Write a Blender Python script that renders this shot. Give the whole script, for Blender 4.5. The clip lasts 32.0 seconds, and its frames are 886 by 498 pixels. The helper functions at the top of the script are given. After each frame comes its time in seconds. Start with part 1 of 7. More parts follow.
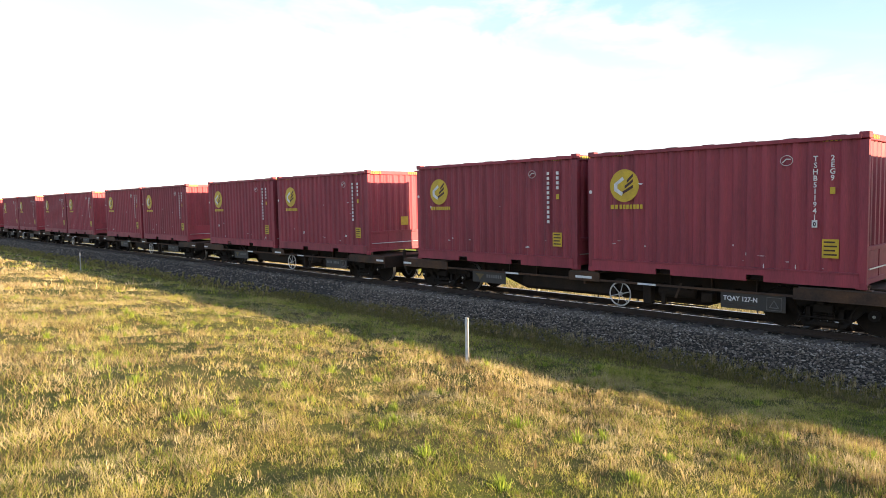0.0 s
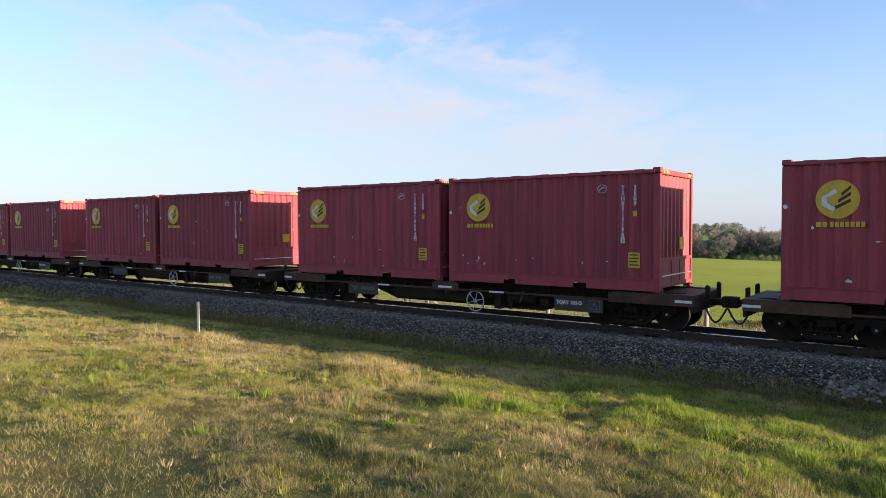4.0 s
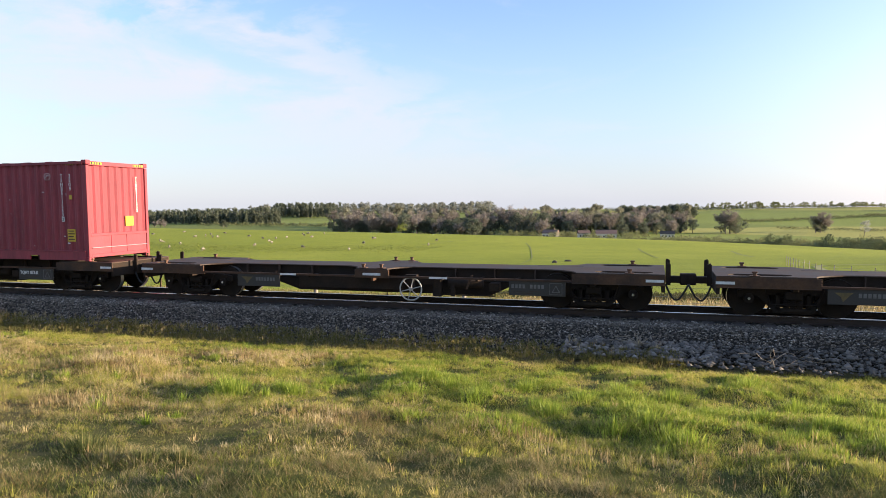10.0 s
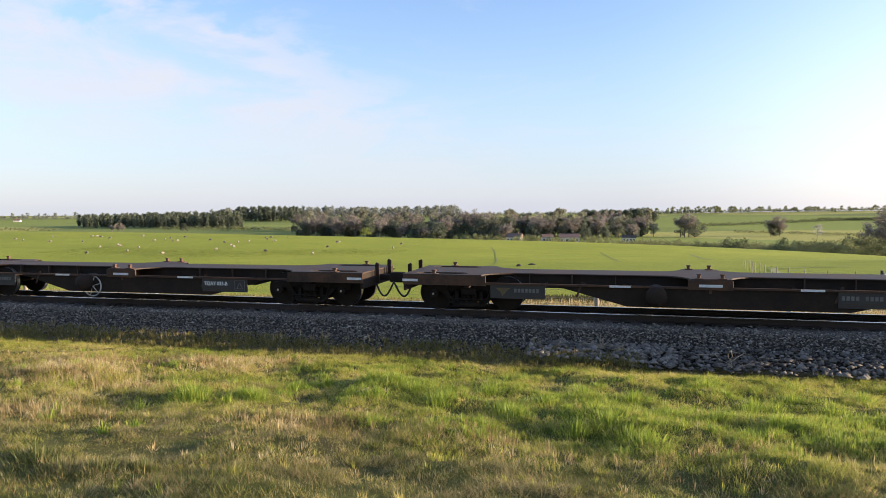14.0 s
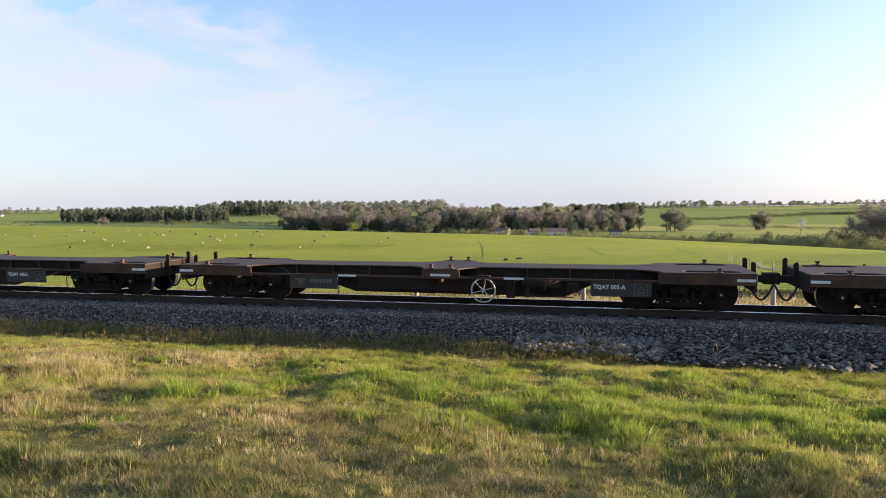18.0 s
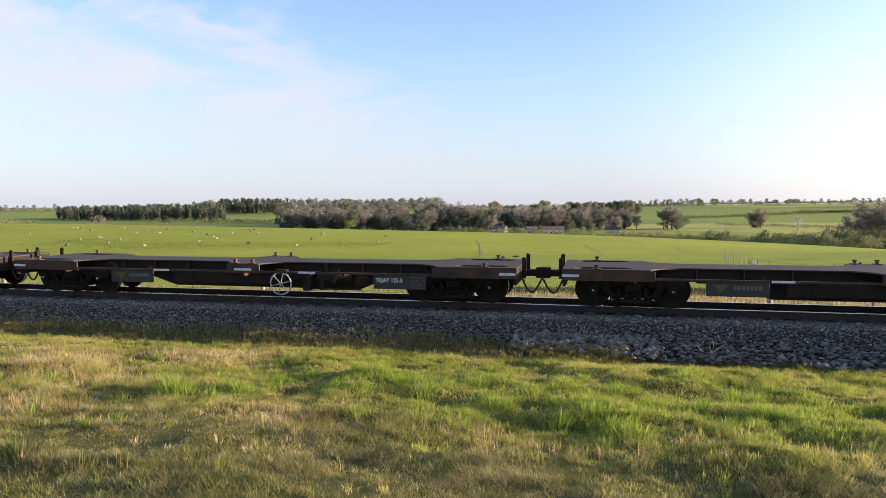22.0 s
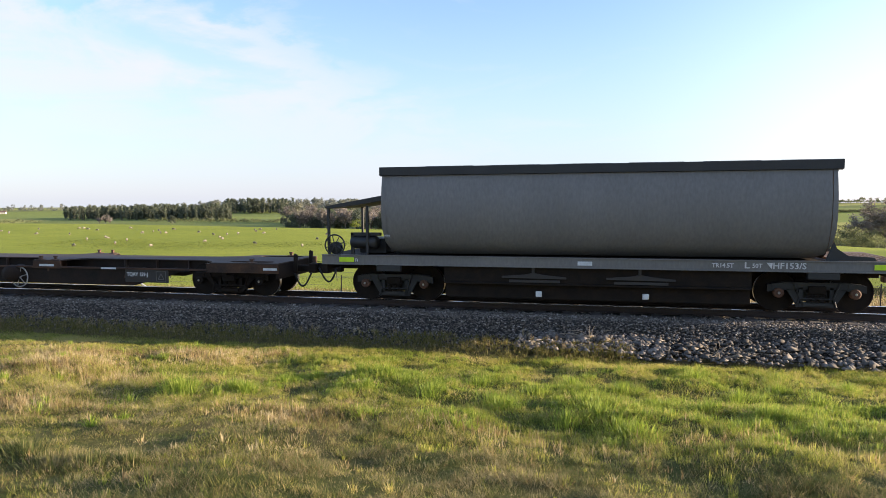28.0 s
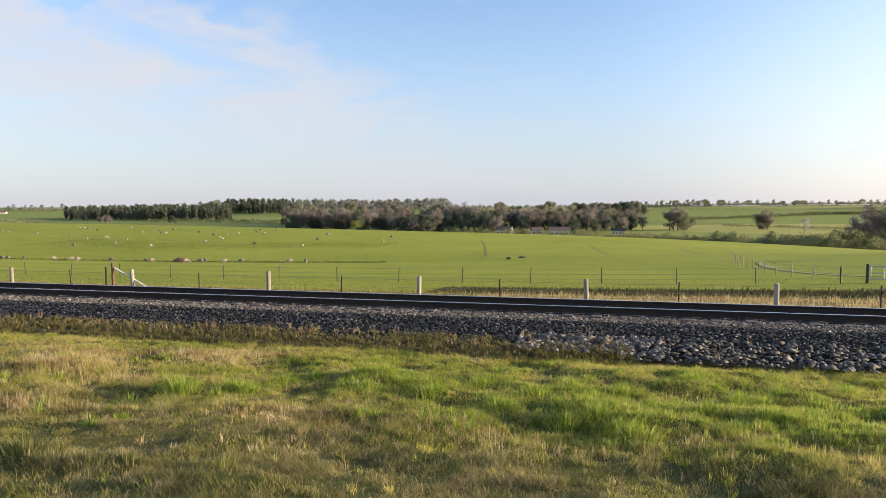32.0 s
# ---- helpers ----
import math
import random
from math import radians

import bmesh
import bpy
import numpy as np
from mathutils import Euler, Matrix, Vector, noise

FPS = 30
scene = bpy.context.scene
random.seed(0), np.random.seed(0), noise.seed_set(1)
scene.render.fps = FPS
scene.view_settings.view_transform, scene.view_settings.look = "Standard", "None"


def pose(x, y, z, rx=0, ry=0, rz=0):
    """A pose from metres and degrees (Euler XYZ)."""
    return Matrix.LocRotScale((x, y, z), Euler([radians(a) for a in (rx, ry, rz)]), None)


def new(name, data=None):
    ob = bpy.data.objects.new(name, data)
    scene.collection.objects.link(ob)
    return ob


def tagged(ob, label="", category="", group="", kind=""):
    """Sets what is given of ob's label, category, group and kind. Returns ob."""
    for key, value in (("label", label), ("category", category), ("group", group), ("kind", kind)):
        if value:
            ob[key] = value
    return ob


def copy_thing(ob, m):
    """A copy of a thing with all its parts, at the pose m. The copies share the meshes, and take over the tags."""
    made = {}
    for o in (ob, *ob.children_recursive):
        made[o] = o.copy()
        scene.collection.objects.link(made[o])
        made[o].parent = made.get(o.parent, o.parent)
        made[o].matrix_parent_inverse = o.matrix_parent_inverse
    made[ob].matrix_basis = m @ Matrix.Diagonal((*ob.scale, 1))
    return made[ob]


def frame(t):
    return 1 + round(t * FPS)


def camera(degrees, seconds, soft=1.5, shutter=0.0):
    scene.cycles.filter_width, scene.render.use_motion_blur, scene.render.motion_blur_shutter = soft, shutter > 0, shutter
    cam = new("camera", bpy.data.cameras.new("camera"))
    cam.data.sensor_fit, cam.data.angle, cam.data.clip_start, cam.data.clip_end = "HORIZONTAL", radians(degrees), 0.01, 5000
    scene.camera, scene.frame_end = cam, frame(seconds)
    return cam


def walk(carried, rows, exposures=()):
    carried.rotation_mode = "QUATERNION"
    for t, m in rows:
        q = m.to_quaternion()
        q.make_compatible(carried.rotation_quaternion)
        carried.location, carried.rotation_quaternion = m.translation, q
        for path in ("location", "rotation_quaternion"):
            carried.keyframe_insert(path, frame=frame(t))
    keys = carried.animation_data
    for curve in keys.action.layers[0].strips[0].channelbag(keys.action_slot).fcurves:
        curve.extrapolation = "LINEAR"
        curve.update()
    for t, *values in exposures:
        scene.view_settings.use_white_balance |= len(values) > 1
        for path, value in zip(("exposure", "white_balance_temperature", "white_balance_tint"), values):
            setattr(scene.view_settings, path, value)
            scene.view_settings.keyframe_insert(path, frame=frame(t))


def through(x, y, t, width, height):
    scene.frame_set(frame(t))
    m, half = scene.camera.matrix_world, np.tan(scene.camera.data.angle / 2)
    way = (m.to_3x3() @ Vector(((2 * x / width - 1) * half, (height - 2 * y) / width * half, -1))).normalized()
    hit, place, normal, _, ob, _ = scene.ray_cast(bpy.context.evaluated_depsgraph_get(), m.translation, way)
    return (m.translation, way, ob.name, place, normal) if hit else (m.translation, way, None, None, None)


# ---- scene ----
# camera: eye 1.6 m above the verge; z = 0 is the rail top, x runs along the track
cam = camera(66.41, 32.0, 0.55)
PATH = [
    (0.0, pose(-6.96, 1.35, 2.72, 86.02, 1.06, 46.47)),
    (0.5, pose(-7.81, 2.66, 2.57, 86.39, 0.38, 43.66)),
    (1.0, pose(-7.67, 3.38, 2.48, 86.81, 0.25, 40.05)),
    (1.5, pose(-7.16, 3.43, 2.46, 87.02, 0.31, 37.73)),
    (2.0, pose(-6.26, 3.12, 2.52, 87.24, 0.32, 36.66)),
    (2.5, pose(-4.84, 2.23, 2.54, 87.46, 0.36, 37.51)),
    (3.0, pose(-2.83, 1.35, 2.51, 88.05, 0.18, 38.12)),
    (3.5, pose(-0.65, 0.33, 2.52, 88.33, 0.13, 38.45)),
    (4.0, pose(0.00, 0.00, 2.53, 88.02, 0.21, 36.90)),
    (4.5, pose(0.00, 0.00, 2.53, 87.32, 0.35, 33.92)),
    (6.5, pose(0.00, 0.00, 2.53, 86.19, 0.71, 23.81)),
    (7.0, pose(0.00, 0.00, 2.53, 86.12, 0.64, 21.48)),
    (7.5, pose(0.00, 0.00, 2.53, 86.13, 0.63, 19.45)),
    (8.0, pose(0.00, 0.00, 2.53, 86.17, 0.67, 18.05)),
    (8.5, pose(0.00, 0.00, 2.53, 86.11, 0.68, 17.43)),
    (9.0, pose(0.00, 0.00, 2.53, 86.18, 0.66, 17.35)),
    (9.5, pose(0.00, 0.00, 2.53, 86.13, 0.57, 17.34)),
    (10.0, pose(0.00, 0.00, 2.53, 86.13, 0.51, 17.33)),
    (10.5, pose(0.00, 0.00, 2.53, 86.14, 0.55, 17.21)),
    (11.0, pose(0.00, 0.00, 2.53, 86.17, 0.55, 17.07)),
    (11.5, pose(0.00, 0.00, 2.53, 86.29, 0.55, 16.39)),
    (12.0, pose(0.00, 0.00, 2.53, 86.47, 0.46, 15.17)),
    (12.5, pose(0.00, 0.00, 2.53, 86.55, 0.46, 14.98)),
    (13.0, pose(0.00, 0.00, 2.53, 86.60, 0.42, 14.58)),
    (13.5, pose(0.00, 0.00, 2.53, 86.59, 0.41, 14.40)),
    (14.0, pose(0.00, 0.00, 2.53, 86.43, 0.41, 14.35)),
    (14.5, pose(0.00, 0.00, 2.53, 86.33, 0.48, 14.06)),
    (16.5, pose(0.00, 0.00, 2.53, 86.11, 0.48, 13.56)),
    (17.0, pose(0.00, 0.00, 2.53, 86.06, 0.39, 13.47)),
    (17.5, pose(0.00, 0.00, 2.53, 85.99, 0.37, 13.39)),
    (18.0, pose(0.00, 0.00, 2.53, 85.94, 0.41, 13.28)),
    (18.5, pose(0.00, 0.00, 2.53, 85.90, 0.37, 13.21)),
    (19.0, pose(0.00, 0.00, 2.53, 85.84, 0.36, 13.13)),
    (19.5, pose(0.00, 0.00, 2.53, 85.83, 0.36, 13.10)),
    (20.0, pose(0.00, 0.00, 2.53, 85.76, 0.33, 13.04)),
    (20.5, pose(0.00, 0.00, 2.53, 85.76, 0.34, 13.02)),
    (21.0, pose(0.00, 0.00, 2.53, 85.74, 0.36, 13.02)),
    (21.5, pose(0.00, 0.00, 2.53, 85.75, 0.33, 13.03)),
    (22.0, pose(0.00, 0.00, 2.53, 85.77, 0.35, 13.04)),
    (22.5, pose(0.00, 0.00, 2.53, 85.77, 0.34, 13.13)),
    (23.0, pose(0.00, 0.00, 2.53, 85.77, 0.36, 13.39)),
    (23.5, pose(0.00, 0.00, 2.53, 85.76, 0.36, 13.49)),
    (24.0, pose(0.00, 0.00, 2.53, 85.76, 0.36, 13.49)),
    (24.5, pose(0.00, 0.00, 2.53, 85.76, 0.36, 13.49)),
    (25.0, pose(0.00, 0.00, 2.53, 85.77, 0.35, 13.49)),
    (25.5, pose(0.00, 0.00, 2.53, 85.77, 0.34, 13.49)),
    (27.5, pose(0.00, 0.00, 2.53, 85.75, 0.38, 13.49)),
    (28.0, pose(0.00, 0.00, 2.53, 85.75, 0.38, 13.49)),
    (28.5, pose(0.00, 0.00, 2.53, 85.75, 0.39, 13.50)),
    (29.0, pose(0.00, 0.00, 2.53, 85.75, 0.39, 13.50)),
    (29.5, pose(0.00, 0.00, 2.53, 85.75, 0.32, 13.50)),
    (30.0, pose(0.00, 0.00, 2.53, 85.75, 0.32, 13.50)),
    (30.5, pose(0.00, 0.00, 2.53, 85.75, 0.32, 13.50)),
    (31.0, pose(0.00, 0.00, 2.53, 85.82, 0.24, 13.52)),
    (31.5, pose(0.00, 0.00, 2.53, 85.82, 0.24, 13.52)),
    (32.0, pose(0.00, 0.00, 2.53, 85.82, 0.24, 13.52)),
]
EXPOSURES = [(0.0, 2.02, 7300, 13), (1.0, 2.03, 7400, 13), (2.0, 1.90, 7400, 13), (3.0, 1.62, 7000, 13), (4.0, 1.40, 6350, 13), (6.5, 1.68, 6650, 13), (8.5, 1.62, 6600, 13), (10.0, 1.55, 6550, 13), (12.0, 1.48, 6500, 13), (25.0, 1.50, 6500, 13), (28.0, 1.63, 6450, 13), (29.5, 1.62, 6500, 13), (30.3, 1.55, 6600, 13), (31.0, 1.42, 6700, 13), (32.0, 1.33, 6650, 12)]
walk(cam, PATH, EXPOSURES)

# ---- light: low sun far down the line, clear sky with streaked cloud ----
SUN_EL, SUN_OFF = 8.6, 10.5      # degrees above the horizon; degrees off the track's axis, to its far side
sun_to = Vector((math.cos(radians(SUN_OFF)) * math.cos(radians(SUN_EL)), math.sin(radians(SUN_OFF)) * math.cos(radians(SUN_EL)), math.sin(radians(SUN_EL))))
sun_data = bpy.data.lights.new("sun", "SUN")
sun_data.energy, sun_data.angle, sun_data.color = 5.0, radians(0.6), (1.0, 0.83, 0.60)
sun = new("sun", sun_data)
sun.matrix_world = Matrix.Translation((60, 20, 30)) @ sun_to.to_track_quat("Z", "Y").to_matrix().to_4x4()

world = bpy.data.worlds.new("world")
scene.world = world
world.use_nodes = True


def build_sky():
    nt = world.node_tree
    n, l = nt.nodes, nt.links
    n.clear()
    out = n.new("ShaderNodeOutputWorld")
    bg = n.new("ShaderNodeBackground")
    sky = n.new("ShaderNodeTexSky")
    sky.sky_type, sky.sun_disc = "NISHITA", False
    sky.sun_elevation, sky.sun_rotation = radians(SUN_EL), radians(90 - SUN_OFF)
    sky.air_density, sky.dust_density, sky.ozone_density = 1.0, 0.4, 1.6
    tc = n.new("ShaderNodeTexCoord")
    sep = n.new("ShaderNodeSeparateXYZ")
    l.new(tc.outputs["Generated"], sep.inputs[0])

    def maths(op, x, y=None, z=None, clamp=False):
        m = n.new("ShaderNodeMath"); m.operation, m.use_clamp = op, clamp
        for i, v in enumerate((x, y, z)):
            if v is None:
                continue
            if isinstance(v, (int, float)):
                m.inputs[i].default_value = v
            else:
                l.new(v, m.inputs[i])
        return m.outputs[0]

    def ease(v, lo, hi, a=0.0, b=1.0):
        m = n.new("ShaderNodeMapRange"); m.interpolation_type = "SMOOTHSTEP"
        for k, f in (("From Min", lo), ("From Max", hi), ("To Min", a), ("To Max", b)):
            m.inputs[k].default_value = f
        l.new(v, m.inputs[0])
        return m.outputs[0]

    def cloud_noise(scale, stretch, detail, at, warp=0.4):
        mp = n.new("ShaderNodeMapping")
        mp.inputs["Location"].default_value, mp.inputs["Scale"].default_value = at, stretch
        mp.inputs["Rotation"].default_value = (0, radians(-10), 0)
        l.new(tc.outputs["Generated"], mp.inputs[0])
        no = n.new("ShaderNodeTexNoise")
        no.inputs["Scale"].default_value, no.inputs["Detail"].default_value, no.inputs["Roughness"].default_value = scale, detail, 0.6
        no.inputs["Distortion"].default_value = warp
        l.new(mp.outputs[0], no.inputs["Vector"])
        return no.outputs["Fac"]

    def mixed(fac, x, y, mode="MIX"):
        m = n.new("ShaderNodeMix"); m.data_type, m.blend_type = "RGBA", mode
        for key, v in (("Factor", fac), ("A", x), ("B", y)):
            if isinstance(v, (tuple, float)):
                m.inputs[key].default_value = v
            else:
                l.new(v, m.inputs[key])
        return m.outputs["Result"]

    X, Z = sep.outputs["X"], sep.outputs["Z"]
    blue = mixed(1.0, sky.outputs[0], SKY_TINT, "MULTIPLY")
    # pale haze that thickens to the horizon, and the milky glow round the sun
    faint = mixed(1.0, blue, (0.16, 0.16, 0.16, 1), "MULTIPLY")
    haze = mixed(1.0, faint, HAZE_WHITE, "ADD")
    base = mixed(ease(Z, -0.02, 0.30, 0.90, 0.16), blue, haze)
    dot = n.new("ShaderNodeVectorMath"); dot.operation = "DOT_PRODUCT"
    dot.inputs[1].default_value = tuple(sun_to)
    l.new(tc.outputs["Generated"], dot.inputs[0])
    glow = maths("MULTIPLY", ease(dot.outputs["Value"], 0.16, 0.72), ease(Z, 0.05, 0.42, 1.0, 0.35))
    base = mixed(glow, base, GLOW_WHITE, "ADD")
    # the cloud bank lies down the line, away from the sun; its frayed edge slants down across the view
    puff = cloud_noise(5.5, (1.0, 1.0, 2.4), 8, (0.3, 0.1, 0.7))
    wisp = cloud_noise(2.4, (1.0, 1.0, 4.5), 9, (1.7, 0.4, 0.2), 0.8)
    edge = maths("MULTIPLY_ADD", Z, 1.75, X)
    edge = maths("ADD", edge, maths("MULTIPLY_ADD", puff, 0.62, -0.31))
    edge = maths("ADD", edge, maths("MULTIPLY_ADD", wisp, 0.5, -0.25))
    side = ease(edge, 0.04, -0.13)
    top = ease(maths("MULTIPLY_ADD", puff, 0.34, Z), 0.46, 0.39)
    body = ease(maths("MULTIPLY_ADD", wisp, 0.55, maths("MULTIPLY", puff, 0.45)), 0.37, 0.58, 0.22, 1.0)
    deep = ease(Z, 0.02, 0.19, 0.28, 1.0)
    rim = ease(edge, -0.70, -0.10, 0.45, 1.0)
    bank = maths("MULTIPLY", maths("MULTIPLY", side, top), maths("MULTIPLY", maths("MULTIPLY", body, deep), rim))
    streak = maths("MULTIPLY", ease(wisp, 0.52, 0.74), ease(Z, 0.0, 0.12, 0.05, 0.38))
    cover = maths("MAXIMUM", bank, streak)
    col = mixed(maths("MULTIPLY", cover, 0.92), base, CLOUD_WHITE)
    l.new(col, bg.inputs["Color"])
    bg.inputs["Strength"].default_value = SKY_STRENGTH
    l.new(bg.outputs[0], out.inputs["Surface"])


SKY_TINT, CLOUD_WHITE, HAZE_WHITE, GLOW_WHITE, SKY_STRENGTH = (0.88, 0.98, 1.22, 1), (2.58, 2.63, 2.82, 1), (1.64, 1.86, 2.36, 1), (1.2, 0.95, 0.7, 1), 0.115
build_sky()


# ---- materials ----
def shader(name):
    m = bpy.data.materials.new(name)
    m.use_nodes = True
    nt = m.node_tree
    return m, nt.nodes, nt.links, nt.nodes["Principled BSDF"]


def ramp_node(n, stops):
    r = n.new("ShaderNodeValToRGB")
    els = r.color_ramp.elements
    while len(els) < len(stops):
        els.new(0.5)
    for e, (p, c) in zip(els, stops):
        e.position, e.color = p, (*c, 1)
    return r


def noise_node(n, l, scale, detail=4.0, rough=0.55, coord="Object", stretch=None, shift=False):
    tc = n.new("ShaderNodeTexCoord") if coord != "Position" else n.new("ShaderNodeNewGeometry")
    no = n.new("ShaderNodeTexNoise")
    no.inputs["Scale"].default_value, no.inputs["Detail"].default_value, no.inputs["Roughness"].default_value = scale, detail, rough
    src = tc.outputs[coord]
    if stretch:
        mp = n.new("ShaderNodeMapping")
        mp.inputs["Scale"].default_value = stretch
        l.new(src, mp.inputs[0])
        src = mp.outputs[0]
    if shift:      # each copy gets its own stains
        oi = n.new("ShaderNodeObjectInfo")
        far = n.new("ShaderNodeMath"); far.operation = "MULTIPLY"; far.inputs[1].default_value = 37.0
        add = n.new("ShaderNodeVectorMath"); add.operation = "ADD"
        l.new(oi.outputs["Random"], far.inputs[0]); l.new(src, add.inputs[0]); l.new(far.outputs[0], add.inputs[1])
        src = add.outputs[0]
    l.new(src, no.inputs["Vector"])
    return no


def paint(name, base, wear=None, rough=0.5, metal=0.0, scale=3.0, fine=40.0, amount=0.35, bump=0.1, coord="Object", stretch=None, random_tint=0.0, edge=0.5, spec=0.5):
    """A coated or bare surface: base colour, broad stains towards wear, fine grain, slight relief."""
    m, n, l, p = shader(name)
    wear = wear or tuple(c * 0.55 for c in base)
    big = noise_node(n, l, scale, 5, 0.6, coord, stretch, random_tint > 0)
    small = noise_node(n, l, fine, 3, 0.6, coord, stretch)
    r = ramp_node(n, [(edge - 0.18, base), (edge + 0.28, tuple(b + (w - b) * min(1, amount * 2) for b, w in zip(base, wear)))])
    l.new(big.outputs["Fac"], r.inputs[0])
    grain = n.new("ShaderNodeMix"); grain.data_type = "RGBA"; grain.blend_type = "MULTIPLY"
    gr = ramp_node(n, [(0.3, (0.78, 0.78, 0.78)), (0.7, (1.12, 1.12, 1.12))])
    l.new(small.outputs["Fac"], gr.inputs[0])
    grain.inputs["Factor"].default_value = min(1.0, amount * 1.6)
    l.new(r.outputs[0], grain.inputs["A"]); l.new(gr.outputs[0], grain.inputs["B"])
    col = grain.outputs["Result"]
    if random_tint:
        oi = n.new("ShaderNodeObjectInfo")
        hsv = n.new("ShaderNodeHueSaturation")
        mr = n.new("ShaderNodeMapRange")
        mr.inputs["To Min"].default_value, mr.inputs["To Max"].default_value = 1 - random_tint, 1 + random_tint
        l.new(oi.outputs["Random"], mr.inputs[0]); l.new(mr.outputs[0], hsv.inputs["Value"]); l.new(col, hsv.inputs["Color"])
        col = hsv.outputs[0]
    l.new(col, p.inputs["Base Color"])
    rr = n.new("ShaderNodeMapRange")
    rr.inputs["To Min"].default_value, rr.inputs["To Max"].default_value = max(0.05, rough - 0.12), min(1, rough + 0.15)
    l.new(big.outputs["Fac"], rr.inputs[0]); l.new(rr.outputs[0], p.inputs["Roughness"])
    p.inputs["Metallic"].default_value = metal
    p.inputs["Specular IOR Level"].default_value = spec
    if bump:
        b = n.new("ShaderNodeBump")
        b.inputs["Strength"].default_value, b.inputs["Distance"].default_value = bump, 0.01
        l.new(small.outputs["Fac"], b.inputs["Height"]); l.new(b.outputs[0], p.inputs["Normal"])
    return m


def foliage(name, stops, rough=0.6, through=0.25, island=True, patch=0.0, patch_stops=None):
    """Leaves or blades: colour by island, with some light passing through."""
    m, n, l, p = shader(name)
    g = n.new("ShaderNodeNewGeometry")
    r = ramp_node(n, stops)
    if patch_stops:
        no = noise_node(n, l, patch, 3, 0.5, "Position")
        ad = n.new("ShaderNodeMath"); ad.operation = "MULTIPLY_ADD"
        ad.inputs[1].default_value, ad.inputs[2].default_value = 0.30, -0.15
        l.new(g.outputs["Random Per Island"], ad.inputs[0])
        fine = noise_node(n, l, 7.0, 3, 0.6, "Position")
        half = n.new("ShaderNodeMath"); half.operation = "MULTIPLY_ADD"
        half.inputs[1].default_value = 0.75
        l.new(fine.outputs["Fac"], half.inputs[0])
        two = n.new("ShaderNodeMath"); two.operation = "ADD"; two.inputs[1].default_value = -0.375
        l.new(ad.outputs[0], two.inputs[0]); l.new(two.outputs[0], half.inputs[2])
        s = n.new("ShaderNodeMath"); s.operation = "ADD"
        l.new(half.outputs[0], s.inputs[0]); l.new(no.outputs["Fac"], s.inputs[1])
        r = ramp_node(n, patch_stops)
        l.new(s.outputs[0], r.inputs[0])
    else:
        l.new(g.outputs["Random Per Island"], r.inputs[0])
    oi = n.new("ShaderNodeObjectInfo")
    hsv = n.new("ShaderNodeHueSaturation")
    mr = n.new("ShaderNodeMapRange")
    mr.inputs["To Min"].default_value, mr.inputs["To Max"].default_value = 0.8, 1.2
    l.new(oi.outputs["Random"], mr.inputs[0]); l.new(mr.outputs[0], hsv.inputs["Value"]); l.new(r.outputs[0], hsv.inputs["Color"])
    l.new(hsv.outputs[0], p.inputs["Base Color"])
    p.inputs["Roughness"].default_value = rough
    p.inputs["Specular IOR Level"].default_value = 0.25
    tr = n.new("ShaderNodeBsdfTranslucent")
    l.new(hsv.outputs[0], tr.inputs["Color"])
    mx = n.new("ShaderNodeMixShader"); mx.inputs[0].default_value = through
    l.new(p.outputs[0], mx.inputs[1]); l.new(tr.outputs[0], mx.inputs[2])
    l.new(mx.outputs[0], n["Material Output"].inputs["Surface"])
    return m


